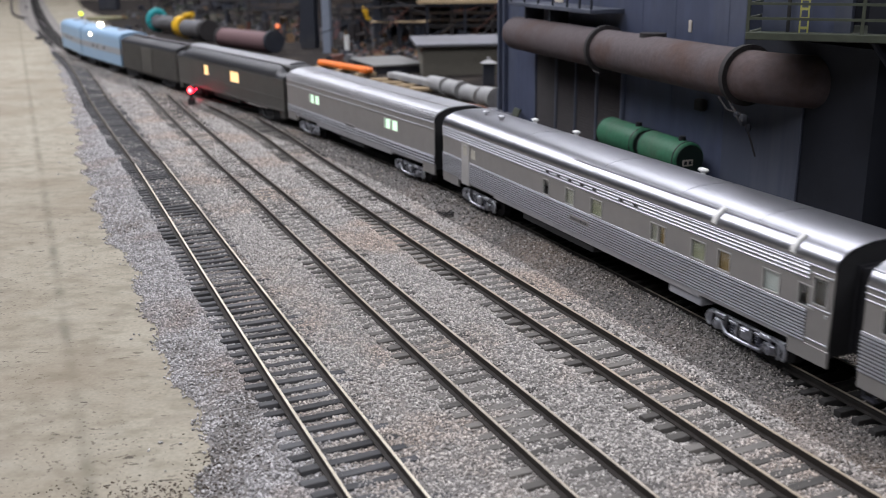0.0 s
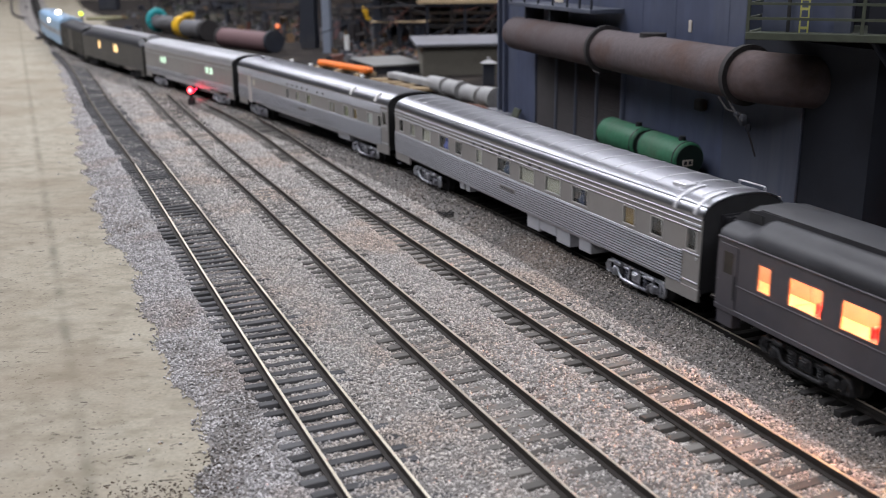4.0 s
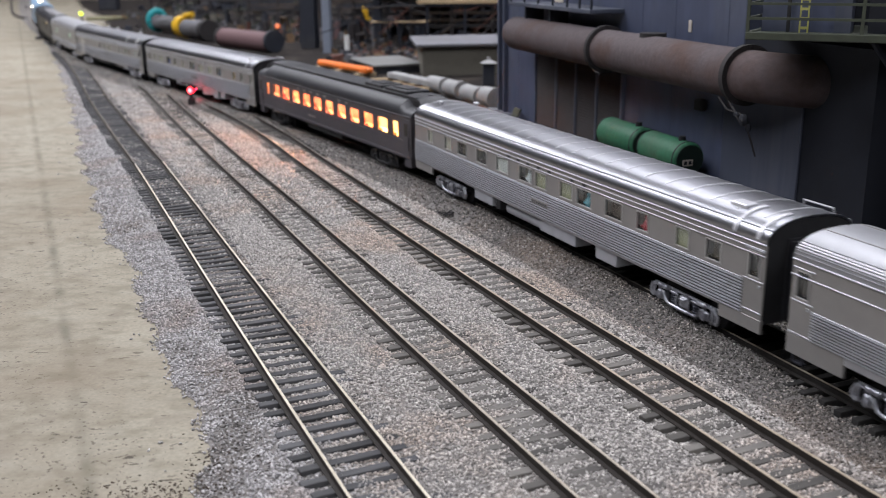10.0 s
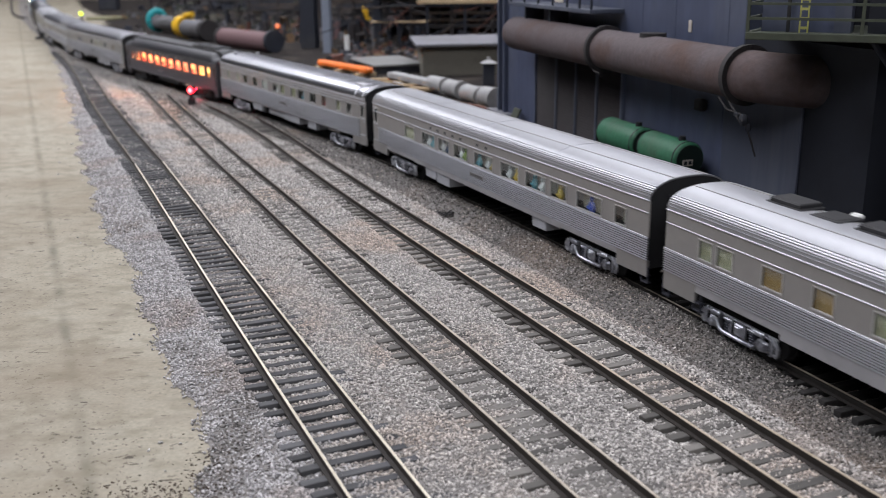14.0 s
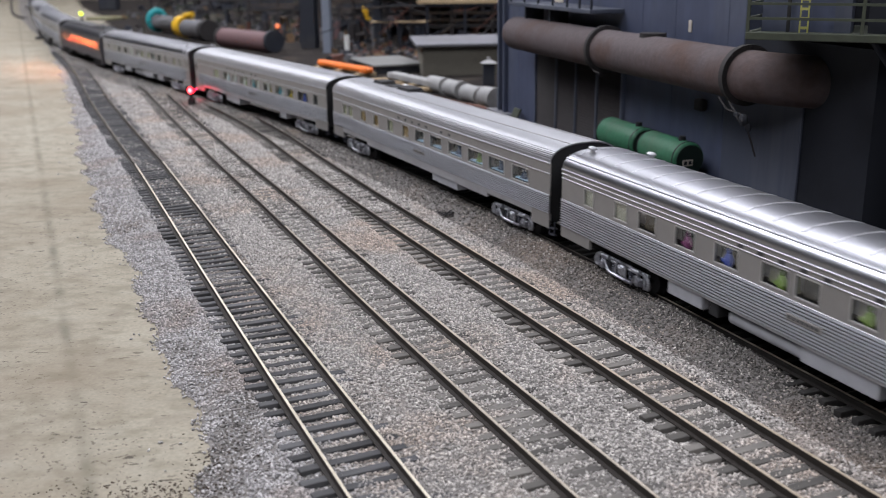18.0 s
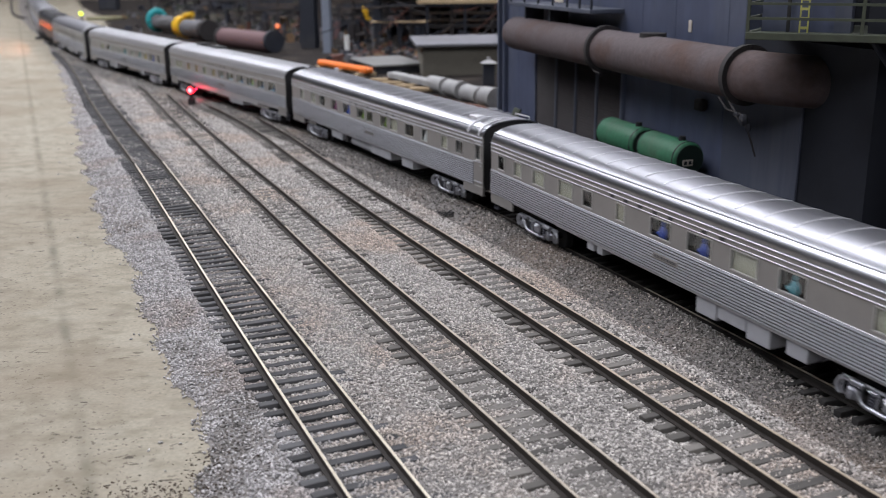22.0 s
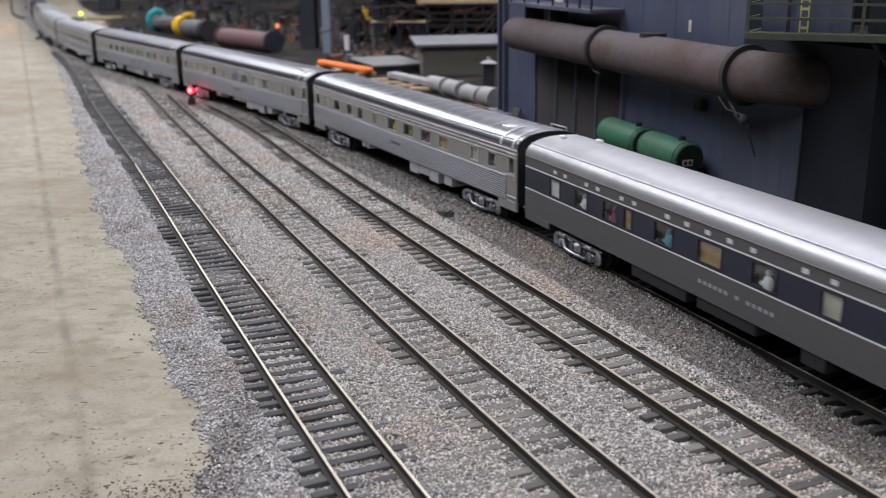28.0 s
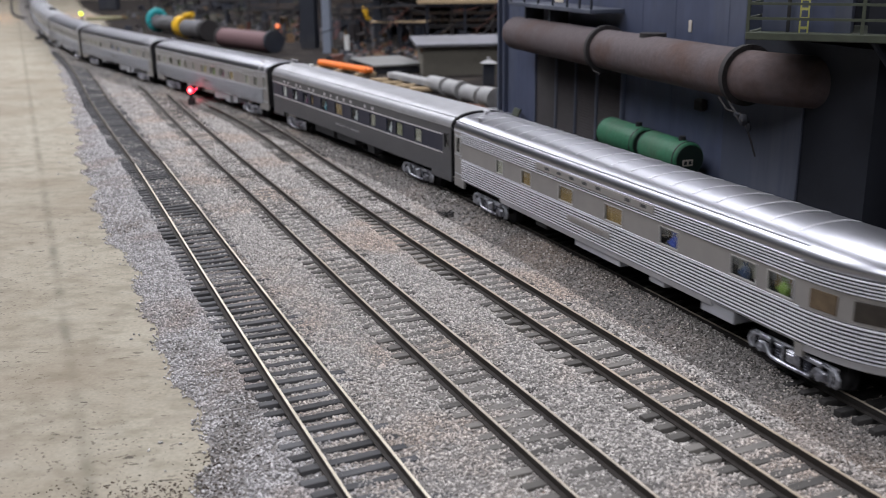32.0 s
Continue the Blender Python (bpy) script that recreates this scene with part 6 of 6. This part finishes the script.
def steel_column(x, y, w, mat, label, top=160):
    ob = thing("steel_column", label, "column", place(x, y, -10), "columns of the mill")
    part("flange_plate", mm(Mesh().box(-w, w, -w, -w + 2.5, GZ, top)), mat, ob)
    part("flange_plate", mm(Mesh().box(-w, w, w - 2.5, w, GZ, top)), mat, ob)
    part("web", mm(Mesh().box(-1.5, 1.5, -w + 2.5, w - 2.5, GZ, top)), mat, ob)


steel_column(-0.160, 1.42, 5.5, POST_BLUE, "pale blue-grey steel column")
steel_column(-0.195, 1.50, 11, MILL_DARK, "dark blue-grey steel column")
steel_column(0.098, 1.25, 10, MILL_DARK, "dark steel column beside the shed")


LOCO_DULL = material("dull_grey_pipe", (0.13, 0.13, 0.14), 0.7, vary=0.12, second=(0.09, 0.085, 0.085), second_scale=20)


def big_pipe():
    ob = thing("maroon_pipe", "faded maroon pipe lying beside the line", "pipe", pose(-0.292, 1.50, 0, 0, 0, -52))
    part("barrel", mm(Mesh().tube((-70, 0, GZ + 14), (88, 0, GZ + 14), 14, n=32)), PINK_PIPE, ob)
    part("end_flange", mm(Mesh().tube((84, 0, GZ + 16), (90, 0, GZ + 16), 16, n=32)), MILL_DARK, ob)
    part("end_flange", mm(Mesh().tube((-76, 0, GZ + 15), (-70, 0, GZ + 15), 15, n=32)), RUST_DARK, ob)
    ob = thing("valve", "grey pipe with a yellow valve ring", "valve", pose(-0.405, 1.68, 0, 0, 0, -52))
    part("barrel", mm(Mesh().tube((-60, 0, GZ + 18), (40, 0, GZ + 18), 15, n=28)), LOCO_DULL, ob)
    part("yellow_ring", mm(Mesh().tube((-66, 0, GZ + 20), (-44, 0, GZ + 20), 18.5, n=28)), YELLOW, ob, "yellow valve ring")
    part("yellow_wheel", mm(Mesh().tube((-52, 0, GZ + 38), (-30, 6, GZ + 41), 4.5, n=14)), YELLOW, ob)
    part("dark_band", mm(Mesh().tube((30, 0, GZ + 18), (44, 0, GZ + 18), 17.5, n=28)), RUST_DARK, ob)
    ob = thing("valve", "grey pipe end with a teal ring", "valve", pose(-0.505, 1.86, 0, 0, 0, -52))
    part("barrel", mm(Mesh().tube((-46, 0, GZ + 18), (80, 0, GZ + 18), 13.5, n=28)), LOCO_DULL, ob)
    ring = Mesh()
    n, mm_ = 28, 10
    for i in range(n):
        a = 2 * math.pi * i / n
        for j in range(mm_):
            b = 2 * math.pi * j / mm_
            ring.v.append((-46 + 5 * math.sin(b), (16 + 6 * math.cos(b)) * math.cos(a), GZ + 22 + (16 + 6 * math.cos(b)) * math.sin(a)))
    ring.f = [(i * mm_ + j, ((i + 1) % n) * mm_ + j, ((i + 1) % n) * mm_ + (j + 1) % mm_, i * mm_ + (j + 1) % mm_) for i in range(n) for j in range(mm_)]
    part("teal_ring", mm(ring), TEAL, ob, "teal valve ring")


big_pipe()


def signal(x, y, mat, label, top=14.0, r=4.2, base_z=LOW - 0.003, hood=True, core=None, foot=2.0):
    ob = thing("signal_lamp", label, "signal", pose(x, y, base_z))
    part("base", mm(Mesh().box(-2.8, 2.8, -2.8, 2.8, 0, foot, 0.4)), BLACK, ob)
    part("post", mm(Mesh().tube((0, 0, foot), (0, 0, top - r), 1.4, n=10)), BLACK, ob)
    h = r + 1.0 if hood else r * 0.6
    part("housing", mm(Mesh().box(-h, h, -1.5, 4, top - h, top + h, 0.8)), BLACK, ob)
    lens = part("lens", mm(Mesh().ball((0, -2.0, top), r, 2.4, r, 14, 8)), mat, ob, "glowing round lens")
    if core:
        # Added glow behind the housing; it reddens the car side like a reflection.
        part("rear_glow_ball", mm(Mesh().ball((2.2, 4.6, top), 1.9, 1.6, 1.9, 12, 8)), REAR_GLOW, ob, "red glow added for the reflected spot on the cars")
        part("bulb", mm(Mesh().ball((0, -3.2, top), r * 0.62, 2.0, r * 0.62, 12, 8)), core, lens, "pinkish white glowing bulb")
    return ob


SIGNAL_GROUND = float(bed_z(np.array([-0.2277]), np.array([0.898]))[0]) - 0.0005
signal(-0.2277, 0.898, BULB_RED, "dwarf signal with a glowing red lamp beside the track", (0.0054 - SIGNAL_GROUND) * 1000, 2.8, SIGNAL_GROUND, core=BULB_PINK, foot=6.5)
signal(-0.811, 2.28, BULB_LIME, "distant signal lamp glowing yellow-green", 15.0, 4.4, hood=False)
signal(-0.262, 1.62, BULB_ORANGE, "small orange lamp on a dark post in the mill", 24.0, 3.6)


OLIVE_YELLOW = material("dull_olive_yellow", (0.21, 0.20, 0.115), 0.8, vary=0.12)


def switch_stand(x, y):
    ob = thing("switch_stand", "small black switch stand beside the track", "switch stand", pose(x, y, LOW - 0.005))
    part("base", mm(Mesh().box(-9, 9, -5, 5, 0, 4, 0.6)), BLACK, ob)
    part("lever", mm(Mesh().pipe([(0, 0, 4), (-3, 0, 12), (-6, 0, 15)], 1.6, 8)), BLACK, ob)


switch_stand(-0.699, 1.755)
switch_stand(-1.131, 2.772)
# Dark strand laid where the ballast edge throws its shadow on the benchtop.
cable = Mesh().pipe([(x, y, -0.0085) for x, y in [(-1.718, 4.065), (-1.354, 3.195), (-1.140, 2.689), (-1.060, 2.516), (-1.004, 2.422), (-0.946, 2.344), (-0.889, 2.240), (-0.795, 2.026)]], 0.0032, 8)
solid("cable", cable, LOUVRE, "dark strand standing in for the ballast edge's shadow by the far line", "cable")
solid("yellow_pallet", mm(Mesh().box(-36, 36, -30, 30, GZ, -4, 1.0)), OLIVE_YELLOW, "dull olive-yellow pallet lying behind the far line", "pallet", at=place(-0.773, 2.340, -20))


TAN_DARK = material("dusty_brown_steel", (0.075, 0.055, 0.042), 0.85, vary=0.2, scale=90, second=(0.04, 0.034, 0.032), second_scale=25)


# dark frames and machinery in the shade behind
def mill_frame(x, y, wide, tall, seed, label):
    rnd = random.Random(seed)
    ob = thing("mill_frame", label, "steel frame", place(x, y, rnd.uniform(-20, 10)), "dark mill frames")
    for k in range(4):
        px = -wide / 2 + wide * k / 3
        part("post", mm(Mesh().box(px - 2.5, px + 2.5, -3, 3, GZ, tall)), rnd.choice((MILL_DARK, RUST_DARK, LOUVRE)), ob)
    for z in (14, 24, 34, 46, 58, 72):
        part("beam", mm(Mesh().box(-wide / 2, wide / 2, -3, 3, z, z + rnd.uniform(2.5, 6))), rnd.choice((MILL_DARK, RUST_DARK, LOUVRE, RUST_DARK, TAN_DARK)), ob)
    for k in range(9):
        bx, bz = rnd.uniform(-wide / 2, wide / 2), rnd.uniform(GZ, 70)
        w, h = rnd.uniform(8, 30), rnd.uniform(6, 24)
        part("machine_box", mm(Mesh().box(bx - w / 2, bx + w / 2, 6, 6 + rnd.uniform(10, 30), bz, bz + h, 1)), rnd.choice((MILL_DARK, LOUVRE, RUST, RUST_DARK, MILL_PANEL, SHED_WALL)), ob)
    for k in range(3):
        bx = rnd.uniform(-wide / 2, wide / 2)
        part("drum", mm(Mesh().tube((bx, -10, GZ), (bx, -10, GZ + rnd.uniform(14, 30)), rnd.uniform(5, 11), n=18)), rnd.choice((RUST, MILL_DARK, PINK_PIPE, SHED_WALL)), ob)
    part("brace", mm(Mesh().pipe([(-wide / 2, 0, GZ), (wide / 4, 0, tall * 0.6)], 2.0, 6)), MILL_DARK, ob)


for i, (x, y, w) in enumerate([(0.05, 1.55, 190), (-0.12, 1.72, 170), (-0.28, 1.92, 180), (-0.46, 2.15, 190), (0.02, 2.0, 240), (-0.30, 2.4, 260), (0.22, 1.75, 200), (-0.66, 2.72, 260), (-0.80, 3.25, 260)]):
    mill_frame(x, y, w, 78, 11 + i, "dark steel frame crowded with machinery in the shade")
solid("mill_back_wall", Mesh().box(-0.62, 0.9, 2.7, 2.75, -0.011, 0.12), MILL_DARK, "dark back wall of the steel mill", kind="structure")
for x, y, z, ln, t, mat in ((0.034, 1.36, 58.5, 130, -8, TIMBER), (-0.02, 1.62, 40, 120, 12, RUST_BEAM), (-0.06, 1.50, 26, 90, -14, TIMBER)):
    wk = thing("timber_walkway", "tan wooden walkway across the dark mill frames", "walkway", place(x, y, t), "mill walkways")
    part("deck", mm(Mesh().box(-ln / 2, ln / 2, -7, 7, z, z + (5 if z > 50 else 2.2), 0.5)), mat, wk)
    for k in (-1, 0, 1):
        part("post", mm(Mesh().box(k * ln * 0.4 - 1.5, k * ln * 0.4 + 1.5, -2, 2, GZ, z)), MILL_DARK, wk)
hoist = thing("hoist", "small yellow hoist on a dark post in the mill", "hoist", place(-0.112, 1.53))
part("body", mm(Mesh().box(-3.5, 3.5, -4, 4, 32, 45, 2.5).box(-6, -2, -3, 3, 40, 49, 1.5).box(-2, 7, -2, 2, 28, 33, 1.5)), YELLOW, hoist)
part("post", mm(Mesh().box(-1.5, 1.5, 3.0, 6, GZ, 46)), MILL_BLACK, hoist)
hood = thing("yard_lamp", "pale hooded yard lamp on a dark box beside the shed", "lamp", place(0.050, 1.03))
part("hood", mm(Mesh().tube((0, 0, 13), (0, 0, 16.0), 9.5, 2.6, n=20).tube((0, 0, 15.9), (0, 0, 19.0), 2.0, n=10)), CONCRETE, hood)
part("cabinet", mm(Mesh().box(-6, 6, -4, 6, GZ, 13.1, 0.5)), MILL_DARK, hood)


# Added slab above the view that keeps lamp light off the mill yard.
solid("mill_shade_slab", Mesh().box(-0.13, 0.95, 1.50, 2.78, 0.100, 0.106), MILL_DARK, "unseen dark slab added to shade the mill yard", kind="structure")
for x, y in ((-0.10, 1.62), (0.30, 1.54), (0.93, 1.54)):
    steel_column(x, y, 6, MILL_DARK, "dark steel column added to carry the shading slab", 100)


def scrap(name, x0, x1, y0, y1, count, mats, seed, tall, label):
    """Heaps of small dark scrap and machine parts."""
    rnd = random.Random(seed)
    for mat in mats:
        m = Mesh()
        for k in range(count):
            x, y = rnd.uniform(x0, x1) * 1000, rnd.uniform(y0, y1) * 1000
            w, d, h = rnd.uniform(1.5, 9), rnd.uniform(1.5, 22) * rnd.random(), rnd.uniform(1, 1 + tall * rnd.random() ** 2)
            q = Mesh().box(-w / 2, w / 2, -d / 2, d / 2, -2, h)
            q.move(pose(x, y, GZ, rnd.uniform(-15, 15), rnd.uniform(-15, 15), rnd.uniform(0, 180)))
            m.add(q.v, q.f)
        solid(name, mm(m), mat, label, "scrap", kind="stuff", sharp=0)


TAN = material("tan_scrap", (0.16, 0.10, 0.055), 0.8, vary=0.2)
PALE_SCRAP = material("grey_scrap", (0.13, 0.13, 0.14), 0.8, vary=0.2)
scrap("scrap_heap", -0.15, 0.10, 1.27, 1.60, 90, (MILL_DARK, RUST_BEAM, TAN, PALE_SCRAP, RUST_DARK), 5, 12, "dark heap of scrap in the mill yard")
scrap("scrap_heap", -0.34, 0.10, 1.60, 2.2, 110, (MILL_DARK, RUST_BEAM, TAN, PALE_SCRAP, LOUVRE), 6, 40, "dark machinery and scrap around the shading slab")
scrap("scrap_heap", -0.62, -0.25, 1.75, 2.5, 40, (MILL_DARK, PALE_SCRAP, GALLERY_GREEN, LOUVRE), 7, 40, "dark machinery beside the far track")
scrap("line_side_scrap", -0.03, 0.05, 0.80, 0.92, 14, (RUST_BEAM, TAN, RUST_DARK), 8, 4, "rusty scrap lying beside the line")
twig = Mesh()
for k in range(16):
    a = random.uniform(0, math.pi)
    c = Vector((random.uniform(-6, 6), random.uniform(-3, 3), random.uniform(0.2, 1.2)))
    d = Vector((math.cos(a), math.sin(a), random.uniform(-0.15, 0.15))) * random.uniform(2, 5)
    twig.tube(c - d, c + d, 0.35, n=5)
solid("twig_pile", mm(twig), RUST_DARK, "small pile of dark twigs on the ballast", "twigs", at=pose(-0.0004, 0.482, -0.0068))


def pipework(x0, x1, y0, y1, z1, count, mats, seed, label):
    """Thin pipes, cables and struts that run every way through the mill."""
    rnd = random.Random(seed)
    for mat in mats:
        m = Mesh()
        for k in range(count):
            p = Vector((rnd.uniform(x0, x1) * 1000, rnd.uniform(y0, y1) * 1000, rnd.uniform(GZ, z1)))
            way = rnd.choice((Vector((1, 0.2, 0)), Vector((0, 0, 1)), Vector((1, -0.3, rnd.uniform(-1, 1))), Vector((0.3, 1, 0)), Vector((rnd.uniform(-1, 1), 0.1, rnd.uniform(-1, 1))))).normalized()
            ln = rnd.uniform(10, 70)
            sag = Vector((0, 0, -rnd.uniform(0, 0.04) * ln))
            q = [p - way * ln / 2, p + sag, p + way * ln / 2]
            if min(v.z for v in q) < GZ:
                continue
            m.pipe(q, rnd.uniform(0.3, 1.1), 6)
        solid("pipework", mm(m), mat, label, "pipes", kind="stuff")


pipework(-0.16, 0.14, 1.38, 1.75, 100, 22, (LOUVRE, RUST_DARK, TAN_DARK, MILL_DARK, RUST_BEAM), 21, "tangle of thin pipes and cables in the dark mill")
pipework(-0.50, -0.16, 1.65, 2.3, 110, 30, (LOUVRE, RUST_DARK, TAN_DARK, MILL_DARK, GALLERY_GREEN), 22, "tangle of thin pipes and cables beside the far frames")
scrap("scrap_heap", -0.80, -0.50, 2.3, 3.2, 60, (MILL_DARK, GALLERY_GREEN, TAN, PALE_SCRAP), 9, 16, "low dark heap of scrap beside the far track")
solid("dark_crate", mm(Mesh().box(-24, 24, -20, 20, GZ, 34, 2)), MILL_DARK, "dark crate standing far behind the line", "crate", at=place(-0.915, 2.80))


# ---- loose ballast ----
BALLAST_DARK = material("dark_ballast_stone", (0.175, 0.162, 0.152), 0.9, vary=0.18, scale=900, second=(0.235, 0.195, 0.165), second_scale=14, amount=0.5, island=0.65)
BALLAST_BLUE = material("bluish_ballast_stone", (0.42, 0.405, 0.405), 0.9, vary=0.16, scale=900, second=(0.36, 0.31, 0.285), second_scale=20, amount=0.5, island=0.48)


def zone(xs, ys, rng):
    """0: pale ballast between the yard tracks, 1: dark ballast of the train's line and inside the first track, 2: bluish ballast beside the boards."""
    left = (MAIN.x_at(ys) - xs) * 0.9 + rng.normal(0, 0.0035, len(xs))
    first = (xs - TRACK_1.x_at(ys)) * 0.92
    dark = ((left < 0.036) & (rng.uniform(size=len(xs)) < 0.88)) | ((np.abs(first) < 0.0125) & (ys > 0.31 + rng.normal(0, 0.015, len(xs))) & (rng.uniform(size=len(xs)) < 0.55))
    patch = lumps(xs * 1.0, ys, 47, 0.5, 2.0) + lumps(xs, ys, 120, 0.35, 4.0) + rng.normal(0, 0.25, len(xs))
    dark |= (patch > 0.88) & (first < -0.014)
    dark |= (patch > 1.15)
    soiled = np.hypot((xs + 0.0565) / 0.0065, (ys - 0.236) / 0.030) + rng.normal(0, 0.3, len(xs)) < 1.0
    dark |= soiled & (rng.uniform(size=len(xs)) < 0.6)
    blue = (first < -0.006 + rng.normal(0, 0.004, len(xs))) & ~dark
    return np.where(dark, 1, np.where(blue, 2, 0))


def stones(name, y0, y1, per_mm2, size, label, seed):
    rng = np.random.default_rng(seed)
    ys = rng.uniform(y0, y1, int((y1 - y0) * 0.42 * 1e6 * per_mm2))
    xs = edge_x(ys) - 0.016 + rng.uniform(0, 0.42, len(ys))
    keep = xs < MAIN.x_at(ys) + 0.034
    fade = smooth(-0.003, 0.003, xs - edge_x(ys)) * 0.9982 + 0.0018
    keep &= rng.uniform(size=len(ys)) < fade
    xs, ys = xs[keep], ys[keep]
    z = bed_z(xs, ys) + 0.00015
    # leave ties and rails free
    free = np.ones(len(xs), bool)
    for line in (TRACK_1, TRACK_2, TRACK_3, MAIN):
        lx = line.x_at(ys)
        slope = np.interp(ys, line.p[:, 1], line.d[:, 0] / np.maximum(line.d[:, 1], 1e-6))
        lat = np.abs(xs - lx) / np.sqrt(1 + slope ** 2)
        valid = (ys > line.p[0, 1]) & (ys < line.p[-1, 1])
        free &= ~(valid & (np.abs(lat - 0.00825) < 0.0011))
    t = np.array(TIES)
    cell = {}
    for i, (tx, ty, yaw, up) in enumerate(t):
        cell.setdefault(int(ty / 0.02), []).append(i)
    row = (ys / 0.02).astype(int)
    luck = rng.uniform(size=len(xs))
    first_side = np.abs(xs - TRACK_1.x_at(ys)) < 0.022
    bury = np.where(first_side, 0.20 + 0.35 * (1 - smooth(0.23, 0.30, ys)), 0.24 + 0.33 * smooth(0.40, 0.75, ys)) * np.clip(1 + lumps(xs, ys, 60, 0.9, 1.5), 0.0, 2.2)
    for r in np.unique(row):
        sel = np.where(row == r)[0]
        ids = [i for q in (r - 1, r, r + 1) for i in cell.get(q, [])]
        for i in ids:
            tx, ty, yaw, up = t[i]
            dx, dy = xs[sel] - tx, ys[sel] - ty
            a, b = dx * math.cos(yaw) + dy * math.sin(yaw), -dx * math.sin(yaw) + dy * math.cos(yaw)
            on = (np.abs(a) < 0.00165) & (np.abs(b) < 0.0153) & (luck[sel] < np.where(b < -0.0090, 0.15, np.where(b > (0.0118 if up == 0 or ty < 0.31 else 0.0100), 0.35 if up == 0 or ty < 0.31 else 0.08, 0.97 - bury[sel])))
            free[sel[on]] = False
    xs, ys, z = xs[free], ys[free], z[free]
    kind = zone(xs, ys, rng)
    everything = (xs, ys, z)
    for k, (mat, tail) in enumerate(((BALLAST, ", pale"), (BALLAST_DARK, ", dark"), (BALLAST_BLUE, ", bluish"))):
        xs, ys, z = (q[kind == k] for q in everything)
        n = len(xs)
        base = np.array([(1, 0, 0), (-1, 0, 0), (0, 1, 0), (0, -1, 0), (0, 0, 1), (0, 0, -1)], float)
        tri = np.array([(0, 2, 4), (2, 1, 4), (1, 3, 4), (3, 0, 4), (2, 0, 5), (1, 2, 5), (3, 1, 5), (0, 3, 5)])
        v = base[None] + rng.normal(0, 0.28, (n, 6, 3))
        v *= (size * rng.uniform(0.6, 1.35, (n, 1, 1))) * np.array([1, 1, 0.72]) * rng.uniform(0.75, 1.25, (n, 1, 3))
        a = rng.uniform(0, 2 * math.pi, n)
        tilt = rng.uniform(-0.8, 0.8, n)
        ca, sa, ct, st = np.cos(a)[:, None], np.sin(a)[:, None], np.cos(tilt)[:, None], np.sin(tilt)[:, None]
        x, y, w = v[..., 0], v[..., 1] * ct - v[..., 2] * st, v[..., 1] * st + v[..., 2] * ct
        v = np.stack([x * ca - y * sa + xs[:, None], x * sa + y * ca + ys[:, None], w + z[:, None]], -1).reshape(-1, 3)
        f = (tri[None] + 6 * np.arange(n)[:, None, None]).reshape(-1, 3)
        me = bpy.data.meshes.new(name)
        me.vertices.add(len(v))
        me.vertices.foreach_set("co", v.ravel())
        me.loops.add(f.size)
        me.loops.foreach_set("vertex_index", f.ravel())
        me.polygons.add(len(f))
        me.polygons.foreach_set("loop_start", np.arange(0, f.size, 3))
        me.update(calc_edges=True)
        me.materials.append(mat)
        tagged(new(name, me), label + tail, "ballast", kind="stuff")


stones("ballast_stones", 0.15, 0.46, 2.1, 0.00047, "loose grey and pinkish ballast stones between the tracks", 3)
stones("ballast_stones", 0.46, 0.80, 0.85, 0.00062, "loose grey ballast stones further along the tracks", 4)
stones("ballast_stones", 0.80, 1.45, 0.34, 0.00072, "loose grey ballast stones at the far end of the yard", 5)


def crumbs(count, cx, cy, sx, sy, turn, seed):
    """Small dark crumbs of dirt strewn on the board."""
    rng = random.Random(seed)
    m = Mesh()
    for k in range(count):
        a, b = rng.gauss(0, sx), rng.gauss(0, sy)
        x, y = cx + a * math.cos(turn) - b * math.sin(turn), cy + a * math.sin(turn) + b * math.cos(turn)
        r = rng.uniform(0.00014, 0.00030)
        z = float(max(bench_z(x, y), bed_z(x, y) + 0.0004 if x > edge_x(y) else -1))
        m.ball((x, y, z + r * 0.3), r * rng.uniform(0.8, 2.2), r * rng.uniform(0.6, 1.2), r * 0.6, 5, 3)
    solid("dirt_crumbs", m, CRUMB, "dark crumbs of dirt strewn beside the ballast", "dirt", kind="stuff", sharp=0)


CRUMB = material("brown_crumbs", (0.07, 0.05, 0.038), 0.9, vary=0.3, island=0.5)
crumbs(420, -0.0716, 0.2109, 0.014, 0.004, 0.1, 31)
crumbs(160, -0.0579, 0.2233, 0.005, 0.010, 0.4, 32)
crumbs(60, -0.0918, 0.3288, 0.004, 0.014, 0.42, 33)


# ---- the train runs ----
def car_pose(front, length, spread, t):
    s = S_ZERO + front - length * MM / 2 + 0.0884712 * t + 7.2019e-5 * t * t
    a, b = MAIN.at(s + spread * MM), MAIN.at(s - spread * MM)
    c = (a + b) / 2
    return pose(c[0], c[1], c[2], 0, 0, math.degrees(math.atan2(a[1] - b[1], a[0] - b[0])))


def motions():
    for car, front, length, spread in CARS:
        walk(car, [(k * 0.5, car_pose(front, length, spread, k * 0.5)) for k in range(65)])


motions()
